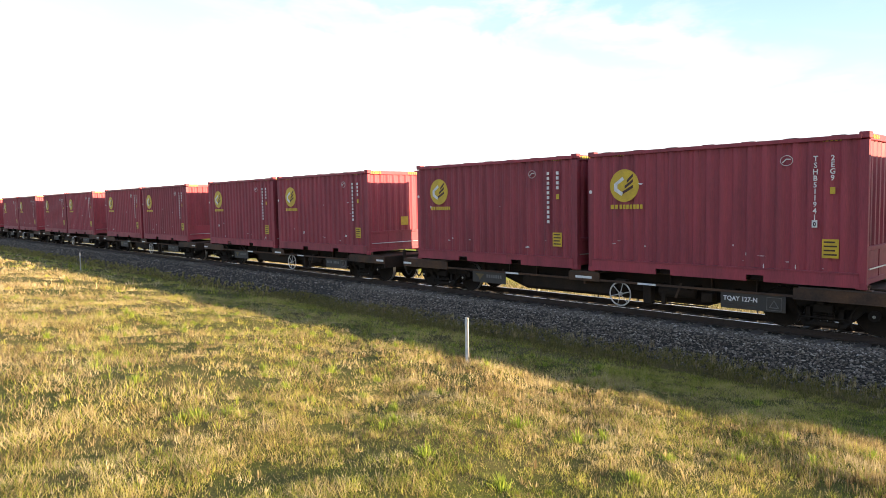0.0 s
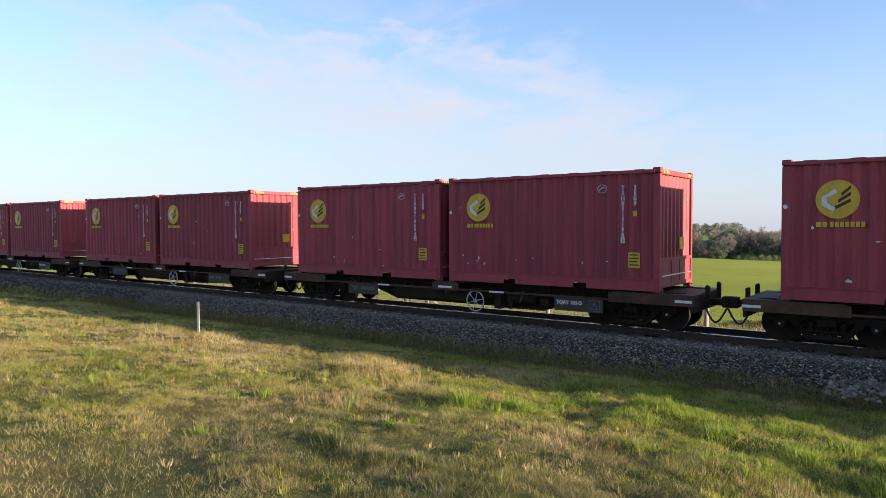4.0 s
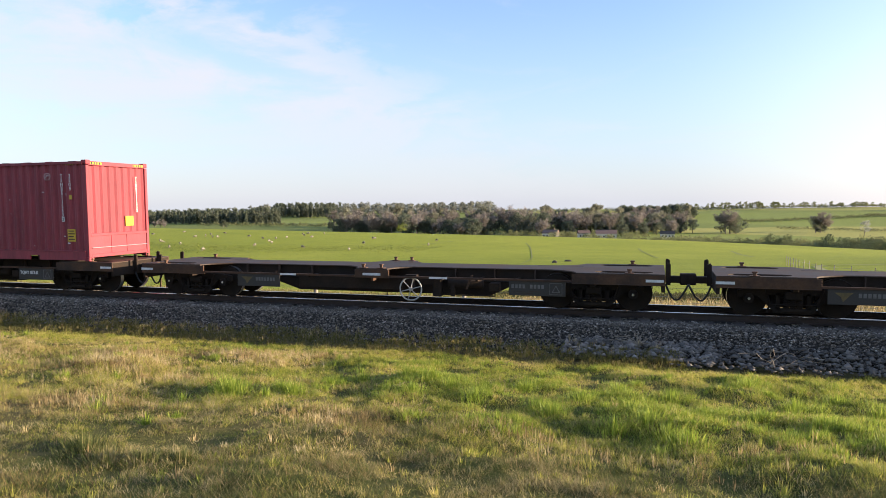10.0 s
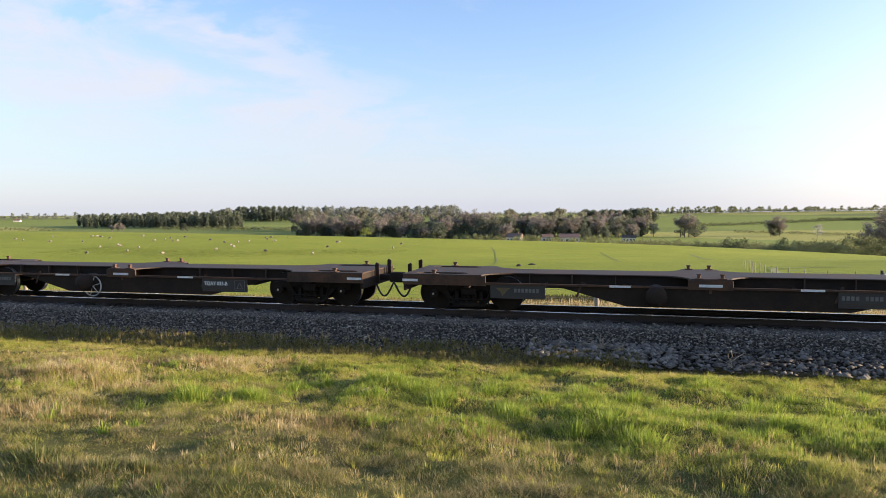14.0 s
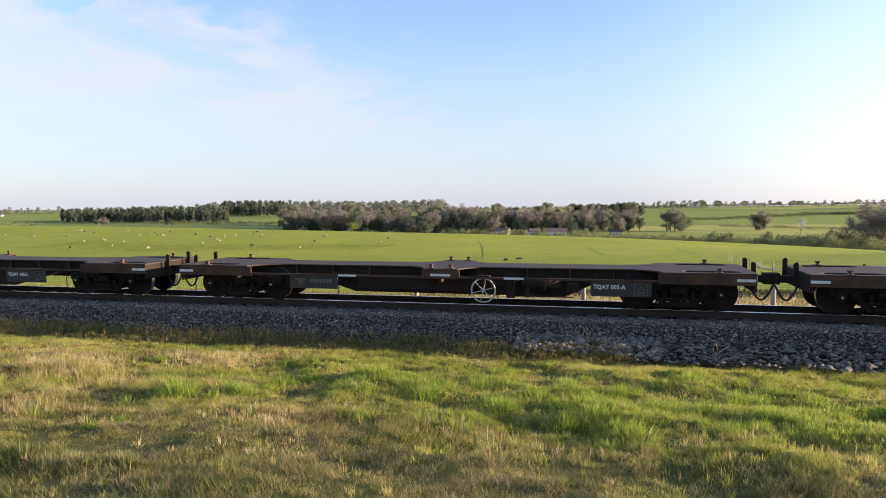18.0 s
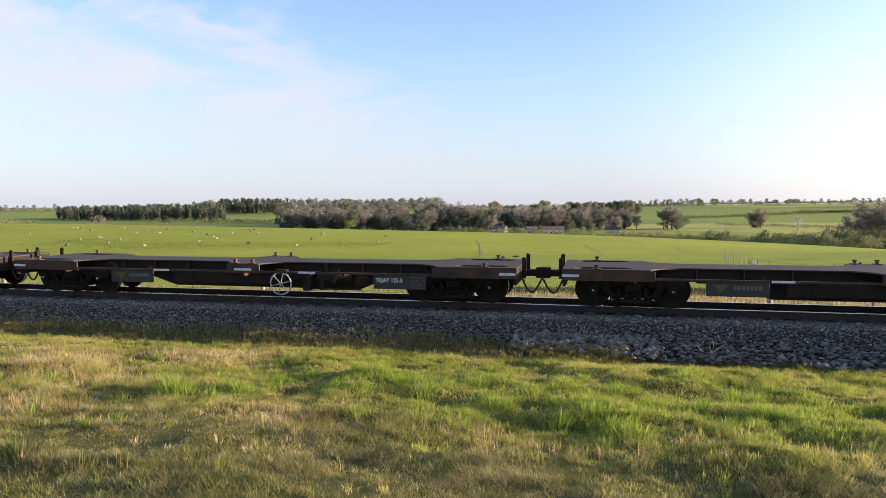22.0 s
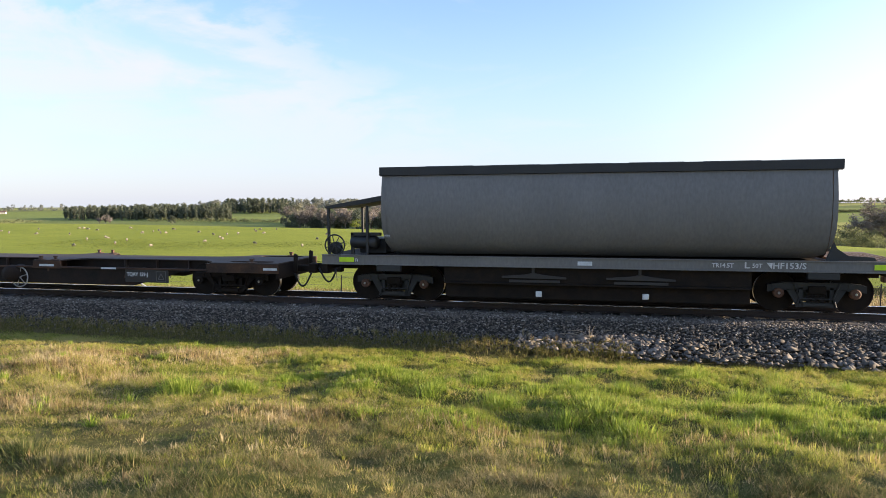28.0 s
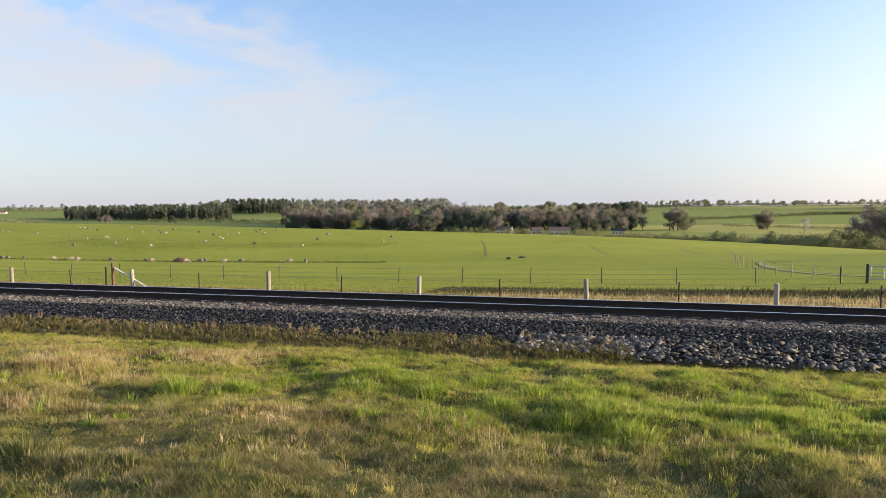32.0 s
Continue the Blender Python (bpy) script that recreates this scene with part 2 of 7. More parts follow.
def ground_material():
    """Verge turf near the line, bare toe of the ballast, sown pasture beyond the fence, far fields."""
    m, n, l, p = shader("turf")
    g = n.new("ShaderNodeNewGeometry")
    sep = n.new("ShaderNodeSeparateXYZ")
    l.new(g.outputs["Position"], sep.inputs[0])
    a = noise_node(n, l, 0.35, 6, 0.62, "Position")
    b = noise_node(n, l, 2.2, 5, 0.65, "Position")
    c = noise_node(n, l, 34.0, 6, 0.8, "Position")
    verge = ramp_node(n, [(0.34, (0.052, 0.066, 0.014)), (0.46, (0.082, 0.088, 0.022)), (0.56, (0.110, 0.095, 0.034)), (0.68, (0.085, 0.064, 0.030))])
    s = n.new("ShaderNodeMath"); s.operation = "MULTIPLY_ADD"
    s.inputs[1].default_value = 0.45
    l.new(b.outputs["Fac"], s.inputs[0])
    s2 = n.new("ShaderNodeMath"); s2.operation = "MULTIPLY"; s2.inputs[1].default_value = 0.55
    l.new(a.outputs["Fac"], s2.inputs[0]); l.new(s2.outputs[0], s.inputs[2])
    l.new(s.outputs[0], verge.inputs[0])
    # pasture: broad soft mottling and long faint drill rows
    d = noise_node(n, l, 0.03, 6, 0.6, "Position")
    e = noise_node(n, l, 0.5, 5, 0.7, "Position", (0.25, 1.0, 1.0))
    pas = ramp_node(n, [(0.25, (0.195, 0.235, 0.026)), (0.5, (0.295, 0.315, 0.036)), (0.72, (0.390, 0.385, 0.052))])
    s3 = n.new("ShaderNodeMath"); s3.operation = "MULTIPLY_ADD"; s3.inputs[1].default_value = 0.5
    h2 = n.new("ShaderNodeMath"); h2.operation = "MULTIPLY"; h2.inputs[1].default_value = 0.5
    l.new(d.outputs["Fac"], h2.inputs[0]); l.new(e.outputs["Fac"], s3.inputs[0]); l.new(h2.outputs[0], s3.inputs[2])
    l.new(s3.outputs[0], pas.inputs[0])
    # far paddocks: large blocks of differing green
    vo = n.new("ShaderNodeTexVoronoi"); vo.inputs["Scale"].default_value = 0.0055
    mpv = n.new("ShaderNodeMapping"); mpv.inputs["Scale"].default_value = (0.55, 1.0, 1.0)
    l.new(g.outputs["Position"], mpv.inputs[0]); l.new(mpv.outputs[0], vo.inputs["Vector"])
    sepc = n.new("ShaderNodeSeparateColor"); l.new(vo.outputs["Color"], sepc.inputs[0])
    far = ramp_node(n, [(0.0, (0.17, 0.195, 0.055)), (0.45, (0.25, 0.285, 0.06)), (0.8, (0.40, 0.36, 0.10)), (1.0, (0.19, 0.21, 0.065))])
    l.new(sepc.outputs[0], far.inputs[0])

    def blend(lo, hi, x, y, wob=0.0):
        mr = n.new("ShaderNodeMapRange")
        mr.inputs["From Min"].default_value, mr.inputs["From Max"].default_value = lo, hi
        src = sep.outputs["Y"]
        if wob:
            w = n.new("ShaderNodeMath"); w.operation = "MULTIPLY_ADD"; w.inputs[1].default_value = wob
            l.new(b.outputs["Fac"], w.inputs[0]); l.new(src, w.inputs[2]); src = w.outputs[0]
        l.new(src, mr.inputs[0])
        mx = n.new("ShaderNodeMix"); mx.data_type = "RGBA"
        l.new(mr.outputs[0], mx.inputs["Factor"]); l.new(x, mx.inputs["A"]); l.new(y, mx.inputs["B"])
        return mx.outputs["Result"]

    toe = ramp_node(n, [(0.35, (0.100, 0.090, 0.034)), (0.65, (0.19, 0.145, 0.066))])
    l.new(b.outputs["Fac"], toe.inputs[0])
    dry = ramp_node(n, [(0.35, (0.13, 0.115, 0.045)), (0.62, (0.26, 0.20, 0.10))])
    l.new(b.outputs["Fac"], dry.inputs[0])
    col = blend(13.2, 14.2, verge.outputs[0], toe.outputs[0], 1.2)
    col = blend(18.8, 20.0, col, dry.outputs[0], 1.0)
    col = blend(31.0, 37.0, col, pas.outputs[0], 3.0)
    col = blend(255.0, 300.0, col, far.outputs[0])
    gr = n.new("ShaderNodeMix"); gr.data_type = "RGBA"; gr.blend_type = "MULTIPLY"; gr.inputs["Factor"].default_value = 0.85
    grr = ramp_node(n, [(0.36, (0.42, 0.42, 0.42)), (0.64, (1.40, 1.40, 1.40))])
    l.new(c.outputs["Fac"], grr.inputs[0]); l.new(col, gr.inputs["A"]); l.new(grr.outputs[0], gr.inputs["B"])
    l.new(gr.outputs["Result"], p.inputs["Base Color"])
    p.inputs["Roughness"].default_value = 0.95
    p.inputs["Specular IOR Level"].default_value = 0.1
    bu = n.new("ShaderNodeBump"); bu.inputs["Strength"].default_value, bu.inputs["Distance"].default_value = 0.6, 0.08
    l.new(b.outputs["Fac"], bu.inputs["Height"]); l.new(bu.outputs[0], p.inputs["Normal"])
    return m


M = {
    "maroon": paint("maroon_paint", (0.310, 0.036, 0.050), (0.150, 0.026, 0.034), 0.6, 0, 1.7, 30, 0.5, 0.05, random_tint=0.14, stretch=(1.8, 1, 0.22), edge=0.56),
    # Near-black maroon puts shade into pockets and lashing holes; check digits use it too.
    "maroon_dark": paint("maroon_pocket", (0.02, 0.006, 0.008), rough=0.7),
    "yellow": paint("yellow_decal", (0.62, 0.40, 0.02), (0.35, 0.22, 0.03), 0.5, 0, 6, 50, 0.35, 0.02),
    "brown_decal": paint("brown_decal", (0.055, 0.014, 0.012), rough=0.55),
    "white": paint("white_marking", (0.72, 0.70, 0.66), (0.4, 0.38, 0.36), 0.55, 0, 8, 60, 0.4, 0.02),
    "black_decal": paint("black_decal", (0.02, 0.02, 0.02), rough=0.6),
    "red": paint("red_lens", (0.5, 0.02, 0.015), rough=0.25, bump=0),
    "reflector": paint("reflector_plate", (0.75, 0.75, 0.73), (0.42, 0.40, 0.38), 0.35, 0, 5, 60, 0.4, 0.02),
    "fluoro": paint("fluorescent_plate", (0.62, 0.85, 0.02), (0.4, 0.5, 0.03), 0.4, 0, 5, 60, 0.25, 0.02),
    "frame": paint("frame_grime", (0.018, 0.013, 0.010), (0.042, 0.026, 0.016), 0.8, 0.0, 2.2, 26, 0.5, 0.25, spec=0.2),
    "deck": paint("deck_steel", (0.050, 0.040, 0.034), (0.095, 0.054, 0.033), 0.65, 0.1, 1.6, 22, 0.5, 0.2, spec=0.2),
    "rust_edge": paint("rusty_side", (0.046, 0.030, 0.022), (0.125, 0.062, 0.032), 0.75, 0.0, 2.0, 24, 0.5, 0.25, spec=0.2),
    "plate": paint("number_board", (0.040, 0.035, 0.031), (0.065, 0.052, 0.038), 0.7, 0.1, 4, 40, 0.4, 0.1),
    "bogie": paint("bogie_grime", (0.013, 0.010, 0.008), (0.030, 0.020, 0.013), 0.85, 0, 4, 30, 0.5, 0.3, spec=0.2),
    "wheel_rim": paint("wheel_tread", (0.52, 0.50, 0.48), (0.30, 0.28, 0.26), 0.30, 0.8, 6, 60, 0.3, 0.05),
    "axlebox": paint("rusty_axlebox", (0.10, 0.05, 0.032), (0.16, 0.08, 0.04), 0.75, 0.1, 6, 40, 0.5, 0.25),
    "bolt_bright": paint("worn_steel", (0.55, 0.54, 0.52), (0.3, 0.28, 0.26), 0.3, 0.8, 10, 60, 0.3, 0.05),
    "hand_wheel": paint("white_wheel", (0.60, 0.58, 0.54), (0.22, 0.18, 0.15), 0.55, 0, 7, 50, 0.5, 0.1),
    "rubber": paint("rubber_hose", (0.022, 0.022, 0.022), rough=0.7),
    "hopper": paint("hopper_grey", (0.190, 0.175, 0.158), (0.150, 0.137, 0.122), 0.5, 0.0, 0.6, 18, 0.45, 0.12, stretch=(1, 1, 0.4)),
    "hopper_dark": paint("hopper_trim", (0.030, 0.028, 0.026), (0.020, 0.018, 0.016), 0.55, 0.0, 1.5, 24, 0.4, 0.1),
    "hopper_end": paint("dusty_end", (0.170, 0.105, 0.063), (0.115, 0.068, 0.042), 0.75, 0.0, 1.4, 20, 0.5, 0.15),
    "blue_spray": paint("blue_spray", (0.055, 0.120, 0.260), (0.12, 0.13, 0.16), 0.6, 0, 9, 40, 0.5, 0.03),
    "rail_top": paint("rail_head", (0.50, 0.48, 0.46), (0.30, 0.26, 0.23), 0.22, 0.95, 3, 60, 0.3, 0.03, stretch=(0.2, 1, 1)),
    "rail_web": paint("rail_rust", (0.034, 0.023, 0.018), (0.060, 0.036, 0.024), 0.85, 0.1, 4, 40, 0.5, 0.3),
    "sleeper": paint("sleeper_timber", (0.075, 0.060, 0.050), (0.12, 0.10, 0.085), 0.9, 0, 3, 30, 0.5, 0.5, stretch=(1, 0.2, 1), random_tint=0.2),
    "stone": foliage("ballast_stone", [(0.0, (0.085, 0.070, 0.056)), (0.40, (0.150, 0.126, 0.102)), (0.85, (0.260, 0.222, 0.182)), (1.0, (0.46, 0.41, 0.35))], 0.9, 0.0),
    "rock": foliage("broken_rock", [(0.0, (0.090, 0.078, 0.066)), (0.6, (0.160, 0.138, 0.116)), (1.0, (0.26, 0.225, 0.19))], 0.9, 0.0),
    "ballast": paint("ballast_bed", (0.075, 0.065, 0.055), (0.042, 0.036, 0.030), 0.95, 0, 14, 50, 0.6, 0.8, "Object", spec=0.2),
    "timber_post": paint("weathered_post", (0.30, 0.26, 0.20), (0.18, 0.15, 0.11), 0.85, 0, 3, 22, 0.5, 0.4, stretch=(1, 1, 0.15), random_tint=0.15),
    "steel_post": paint("steel_picket", (0.045, 0.040, 0.036), (0.08, 0.05, 0.035), 0.7, 0.2, 5, 40, 0.4, 0.1),
    "faded_yellow": paint("faded_yellow", (0.14, 0.095, 0.028), (0.07, 0.055, 0.03), 0.7, 0, 8, 50, 0.5, 0.03),
    "faded_white": paint("faded_white", (0.16, 0.15, 0.135), (0.09, 0.08, 0.07), 0.7, 0, 8, 50, 0.5, 0.03),
    "lane": paint("lane_dirt", (0.27, 0.25, 0.075), (0.24, 0.25, 0.045), 0.95, 0, 0.4, 6, 0.5, 0.3),
    "worn_turf": paint("worn_turf", (0.15, 0.165, 0.026), (0.19, 0.185, 0.04), 0.95, 0, 0.6, 9, 0.5, 0.3),
    "wire": paint("fence_wire", (0.26, 0.25, 0.24), rough=0.45, metal=0.7, bump=0),
    "white_post": paint("white_guide_post", (0.74, 0.73, 0.70), (0.45, 0.42, 0.36), 0.55, 0, 5, 40, 0.35, 0.05),
    "gate": paint("galvanised_gate", (0.62, 0.62, 0.60), (0.4, 0.4, 0.38), 0.45, 0.3, 5, 40, 0.3, 0.05),
    "bark": paint("bark", (0.115, 0.092, 0.075), (0.20, 0.17, 0.145), 0.9, 0, 1.2, 9, 0.5, 0.4),
    "wool": paint("wool", (0.20, 0.18, 0.125), (0.13, 0.115, 0.085), 0.95, 0, 6, 30, 0.4, 0.4, random_tint=0.2),
    "sheep_face": paint("sheep_face", (0.20, 0.16, 0.13), rough=0.9),
    "house_wall": paint("house_render", (0.62, 0.58, 0.50), (0.45, 0.40, 0.34), 0.85, 0, 0.6, 8, 0.3, 0.1, random_tint=0.15),
    "house_roof": paint("house_roof", (0.16, 0.10, 0.085), (0.12, 0.085, 0.075), 0.85, 0, 0.8, 8, 0.4, 0.2, random_tint=0.2),
    "glass": paint("dark_pane", (0.02, 0.025, 0.03), rough=0.12, bump=0),
    "twig": paint("dead_twig", (0.33, 0.27, 0.20), (0.2, 0.16, 0.12), 0.9, 0, 5, 40, 0.4, 0.1),
    "clay": paint("clay_mound", (0.22, 0.11, 0.06), (0.12, 0.07, 0.04), 0.95, 0, 1.2, 9, 0.5, 0.5),
    # Far leaf and twig colours are raised to stand in for distance haze.
    "leaf_gum": foliage("gum_leaves", [(0.0, (0.15, 0.15, 0.105)), (0.6, (0.22, 0.215, 0.15)), (1.0, (0.31, 0.29, 0.20))], 0.75, 0.45),
    # Skyline gum leaves, paled further so their colour carries the haze.
    "leaf_haze": foliage("pale_gum_leaves", [(0.0, (0.22, 0.23, 0.19)), (0.6, (0.30, 0.31, 0.26)), (1.0, (0.38, 0.38, 0.31))], 0.8, 0.55),
    "leaf_dark": foliage("cypress_leaves", [(0.0, (0.075, 0.090, 0.062)), (0.7, (0.115, 0.130, 0.088)), (1.0, (0.17, 0.178, 0.118))], 0.75, 0.4),
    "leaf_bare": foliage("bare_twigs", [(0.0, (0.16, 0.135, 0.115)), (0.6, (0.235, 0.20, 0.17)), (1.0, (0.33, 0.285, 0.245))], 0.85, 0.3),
    "leaf_bush": foliage("willow_leaves", [(0.0, (0.115, 0.125, 0.058)), (0.6, (0.180, 0.190, 0.085)), (1.0, (0.26, 0.27, 0.12))], 0.7, 0.45),
    "leaf_rough": foliage("rough_grass", [(0.0, (0.085, 0.105, 0.022)), (1.0, (0.17, 0.19, 0.04))], 0.8, 0.3),
    # Near-black green for the band that paints shade beyond the fence.
    "rush": foliage("ditch_rushes", [(0.0, (0.045, 0.050, 0.018)), (1.0, (0.105, 0.100, 0.040))], 0.8, 0.2),
    "leaf_yellow": foliage("wattle_leaves", [(0.0, (0.11, 0.15, 0.02)), (1.0, (0.24, 0.27, 0.035))], 0.65, 0.25),
    "grass": foliage("verge_grass", [(0, (0.1, 0.15, 0.03)), (1, (0.2, 0.22, 0.05))], 0.55, 0.5, patch=0.6,
                     patch_stops=[(0.28, (0.110, 0.150, 0.022)), (0.42, (0.250, 0.280, 0.040)), (0.55, (0.390, 0.365, 0.075)), (0.72, (0.50, 0.40, 0.16))]),
    "tussock": foliage("tussock_grass", [(0.0, (0.130, 0.190, 0.026)), (0.6, (0.250, 0.325, 0.044)), (1.0, (0.43, 0.45, 0.09))], 0.5, 0.5),
    "straw": foliage("dry_straw", [(0.0, (0.24, 0.16, 0.075)), (1.0, (0.58, 0.45, 0.24))], 0.75, 0.45, patch=1.5,
                     patch_stops=[(0.28, (0.190, 0.125, 0.055)), (0.46, (0.380, 0.275, 0.125)), (0.56, (0.500, 0.380, 0.190)), (0.72, (0.64, 0.52, 0.30))]),
    "dull_grass": foliage("dull_grass", [(0.0, (0.1, 0.1, 0.03)), (1.0, (0.3, 0.25, 0.1))], 0.7, 0.4, patch=1.3,
                          patch_stops=[(0.28, (0.052, 0.072, 0.020)), (0.45, (0.124, 0.140, 0.038)), (0.56, (0.195, 0.178, 0.064)), (0.72, (0.35, 0.29, 0.14))]),
    "toe_grass": foliage("toe_grass", [(0.0, (0.130, 0.130, 0.032)), (0.6, (0.260, 0.230, 0.064)), (1.0, (0.42, 0.32, 0.15))], 0.7, 0.45),
    "turf": ground_material(),
}


# ---- mesh helpers ----
def mesh_ob(name, bm, material, parent=None, label="", smooth=False):
    me = bpy.data.meshes.new(name)
    bm.to_mesh(me)
    bm.free()
    if smooth:
        me.polygons.foreach_set("use_smooth", [True] * len(me.polygons))
    me.materials.append(M[material])
    ob = new(name, me)
    ob.parent = parent
    if label:
        tagged(ob, label)
    return ob


def part(name, bm, material, parent, label="", smooth=False):
    return mesh_ob(name, bm, material, parent, label, smooth)


def box(bm, x0, x1, y0, y1, z0, z1, bevel=0.0):
    vs = [bm.verts.new((x, y, z)) for x in (x0, x1) for y in (y0, y1) for z in (z0, z1)]
    fs = []
    for f in ((0, 1, 3, 2), (4, 6, 7, 5), (0, 4, 5, 1), (2, 3, 7, 6), (0, 2, 6, 4), (1, 5, 7, 3)):
        fs.append(bm.faces.new([vs[i] for i in f]))
    if bevel:
        es = list({e for f in fs for e in f.edges})
        bmesh.ops.bevel(bm, geom=es, offset=bevel, segments=1, affect="EDGES", profile=0.5)
    return bm


def back_sheet(bm, shift):
    """Gives an open sheet its other face, shifted by its thickness."""
    got = bmesh.ops.duplicate(bm, geom=bm.verts[:] + bm.edges[:] + bm.faces[:])["geom"]
    bmesh.ops.translate(bm, verts=[v for v in got if isinstance(v, bmesh.types.BMVert)], vec=shift)
    bmesh.ops.reverse_faces(bm, faces=[f for f in got if isinstance(f, bmesh.types.BMFace)])


def boxes(*items, bevel=0.0):
    bm = bmesh.new()
    for i in items:
        box(bm, *i, bevel=bevel)
    return bm


def prism(bm, outline, y0, y1):
    """An outline in x, z drawn out from y0 to y1."""
    a = [bm.verts.new((x, y0, z)) for x, z in outline]
    b = [bm.verts.new((x, y1, z)) for x, z in outline]
    n = len(outline)
    bm.faces.new(a[::-1]) if y0 > y1 else bm.faces.new(a)
    bm.faces.new(b[::-1])
    for i in range(n):
        bm.faces.new((a[i], b[i], b[(i + 1) % n], a[(i + 1) % n]))
    bmesh.ops.recalc_face_normals(bm, faces=bm.faces)
    return bm


def tube(bm, points, radius, sides=8, taper=1.0, caps=True):
    """A round bar along points; taper: the end's radius over the start's."""
    pts = [Vector(p) for p in points]
    rings = []
    for i, p in enumerate(pts):
        d = (pts[min(i + 1, len(pts) - 1)] - pts[max(i - 1, 0)]).normalized()
        u = d.orthogonal().normalized()
        w = d.cross(u)
        r = radius * (1 + (taper - 1) * i / max(1, len(pts) - 1))
        rings.append([bm.verts.new(p + (u * math.cos(2 * math.pi * k / sides) + w * math.sin(2 * math.pi * k / sides)) * r) for k in range(sides)])
    # keep rings from twisting
    for i in range(1, len(rings)):
        a, b = rings[i - 1], rings[i]
        best = min(range(sides), key=lambda s: sum((a[k].co - b[(k + s) % sides].co).length for k in range(0, sides, 2)))
        rings[i] = b[best:] + b[:best]
    for a, b in zip(rings, rings[1:]):
        for k in range(sides):
            bm.faces.new((a[k], a[(k + 1) % sides], b[(k + 1) % sides], b[k]))
    if caps:
        bm.faces.new(rings[0][::-1])
        bm.faces.new(rings[-1])
    return bm


def lathe(bm, profile, centre, axis="y", sides=20):
    """A profile of (along, radius) turned about an axis through centre."""
    c = Vector(centre)
    rings = []
    for a, r in profile:
        ring = []
        for k in range(sides):
            t = 2 * math.pi * k / sides
            p = (r * math.cos(t), a, r * math.sin(t)) if axis == "y" else (a, r * math.cos(t), r * math.sin(t)) if axis == "x" else (r * math.cos(t), r * math.sin(t), a)
            ring.append(bm.verts.new(c + Vector(p)))
        rings.append(ring)
    for a, b in zip(rings, rings[1:]):
        for k in range(sides):
            bm.faces.new((a[k], a[(k + 1) % sides], b[(k + 1) % sides], b[k]))
    bm.faces.new(rings[0])
    bm.faces.new(rings[-1][::-1])
    bmesh.ops.recalc_face_normals(bm, faces=bm.faces)
    return bm


def torus(bm, centre, R, r, axis="y", sides=28, ring=6):
    c = Vector(centre)
    vs = []
    for i in range(sides):
        a = 2 * math.pi * i / sides
        row = []
        for k in range(ring):
            b = 2 * math.pi * k / ring
            q, h = R + r * math.cos(b), r * math.sin(b)
            p = (q * math.cos(a), h, q * math.sin(a)) if axis == "y" else (q * math.cos(a), q * math.sin(a), h)
            row.append(bm.verts.new(c + Vector(p)))
        vs.append(row)
    for i in range(sides):
        for k in range(ring):
            bm.faces.new((vs[i][k], vs[(i + 1) % sides][k], vs[(i + 1) % sides][(k + 1) % ring], vs[i][(k + 1) % ring]))
    bmesh.ops.recalc_face_normals(bm, faces=bm.faces)
    return bm


def empty(name, label, category, group="", kind=""):
    return tagged(new(name), label, category, group, kind)


WORDS = {}


def lettering(text, size, parent, material, at, name="lettering", squeeze=1.0, spacing=1.0, line=1.0, align="LEFT", label="", turn=0):
    """Raised writing on a face that looks towards -y (turn 90: towards +x)."""
    key = (text, size, material, squeeze, spacing, line, align)
    if key not in WORDS:
        cu = bpy.data.curves.new("words", "FONT")
        cu.body, cu.size, cu.align_x, cu.extrude, cu.offset = text, size, align, 0.002, 0.003
        cu.space_character, cu.space_line, cu.resolution_u = spacing, line, 2
        tmp = bpy.data.objects.new("words", cu)
        scene.collection.objects.link(tmp)
        me = bpy.data.meshes.new_from_object(tmp.evaluated_get(bpy.context.evaluated_depsgraph_get()))
        bpy.data.objects.remove(tmp)
        bpy.data.curves.remove(cu)
        me.transform(Matrix.Diagonal((squeeze, 1, 1, 1)))
        me.materials.clear()
        me.materials.append(M[material])
        WORDS[key] = me
    ob = new(name, WORDS[key])
    ob.parent = parent
    ob.matrix_local = Matrix.Translation(at) @ Euler((radians(90), 0, radians(turn))).to_matrix().to_4x4()
    if label:
        tagged(ob, label)
    return ob


def raw_mesh(name, verts, faces_flat, sides, material):
    """One mesh from numpy arrays: faces_flat holds the corners of faces that all have the same number of sides."""
    me = bpy.data.meshes.new(name)
    nf = len(faces_flat) // sides
    me.vertices.add(len(verts)); me.vertices.foreach_set("co", np.asarray(verts, np.float32).ravel())
    me.loops.add(nf * sides); me.loops.foreach_set("vertex_index", np.asarray(faces_flat, np.int32).ravel())
    me.polygons.add(nf); me.polygons.foreach_set("loop_start", np.arange(nf, dtype=np.int32) * sides)
    me.update(calc_edges=True)
    me.materials.append(M[material])
    return me

# ---- ground ----
YS = [14.0, 20.0, 24.0, 30.0, 45.0, 95.0, 150.0, 210.0, 260.0, 300.0, 400.0, 480.0, 620.0, 800.0, 1000.0, 1400.0, 3000.0, 6000.0]
Z_LEFT = [-0.76, -0.95, -1.5, -2.1, -3.4, -7.3, -7.1, -6.3, -8.0, -12.0, -18.0, -18.0, -17.0, -17.0, -14.0, -17.0, -32.0, -60.0]
Z_RIGHT = [-0.76, -0.95, -1.4, -1.9, -2.6, -4.7, -8.0, -11.5, -15.0, -18.5, -22.0, -23.0, -22.5, -15.0, -6.5, -14.0, -32.0, -60.0]


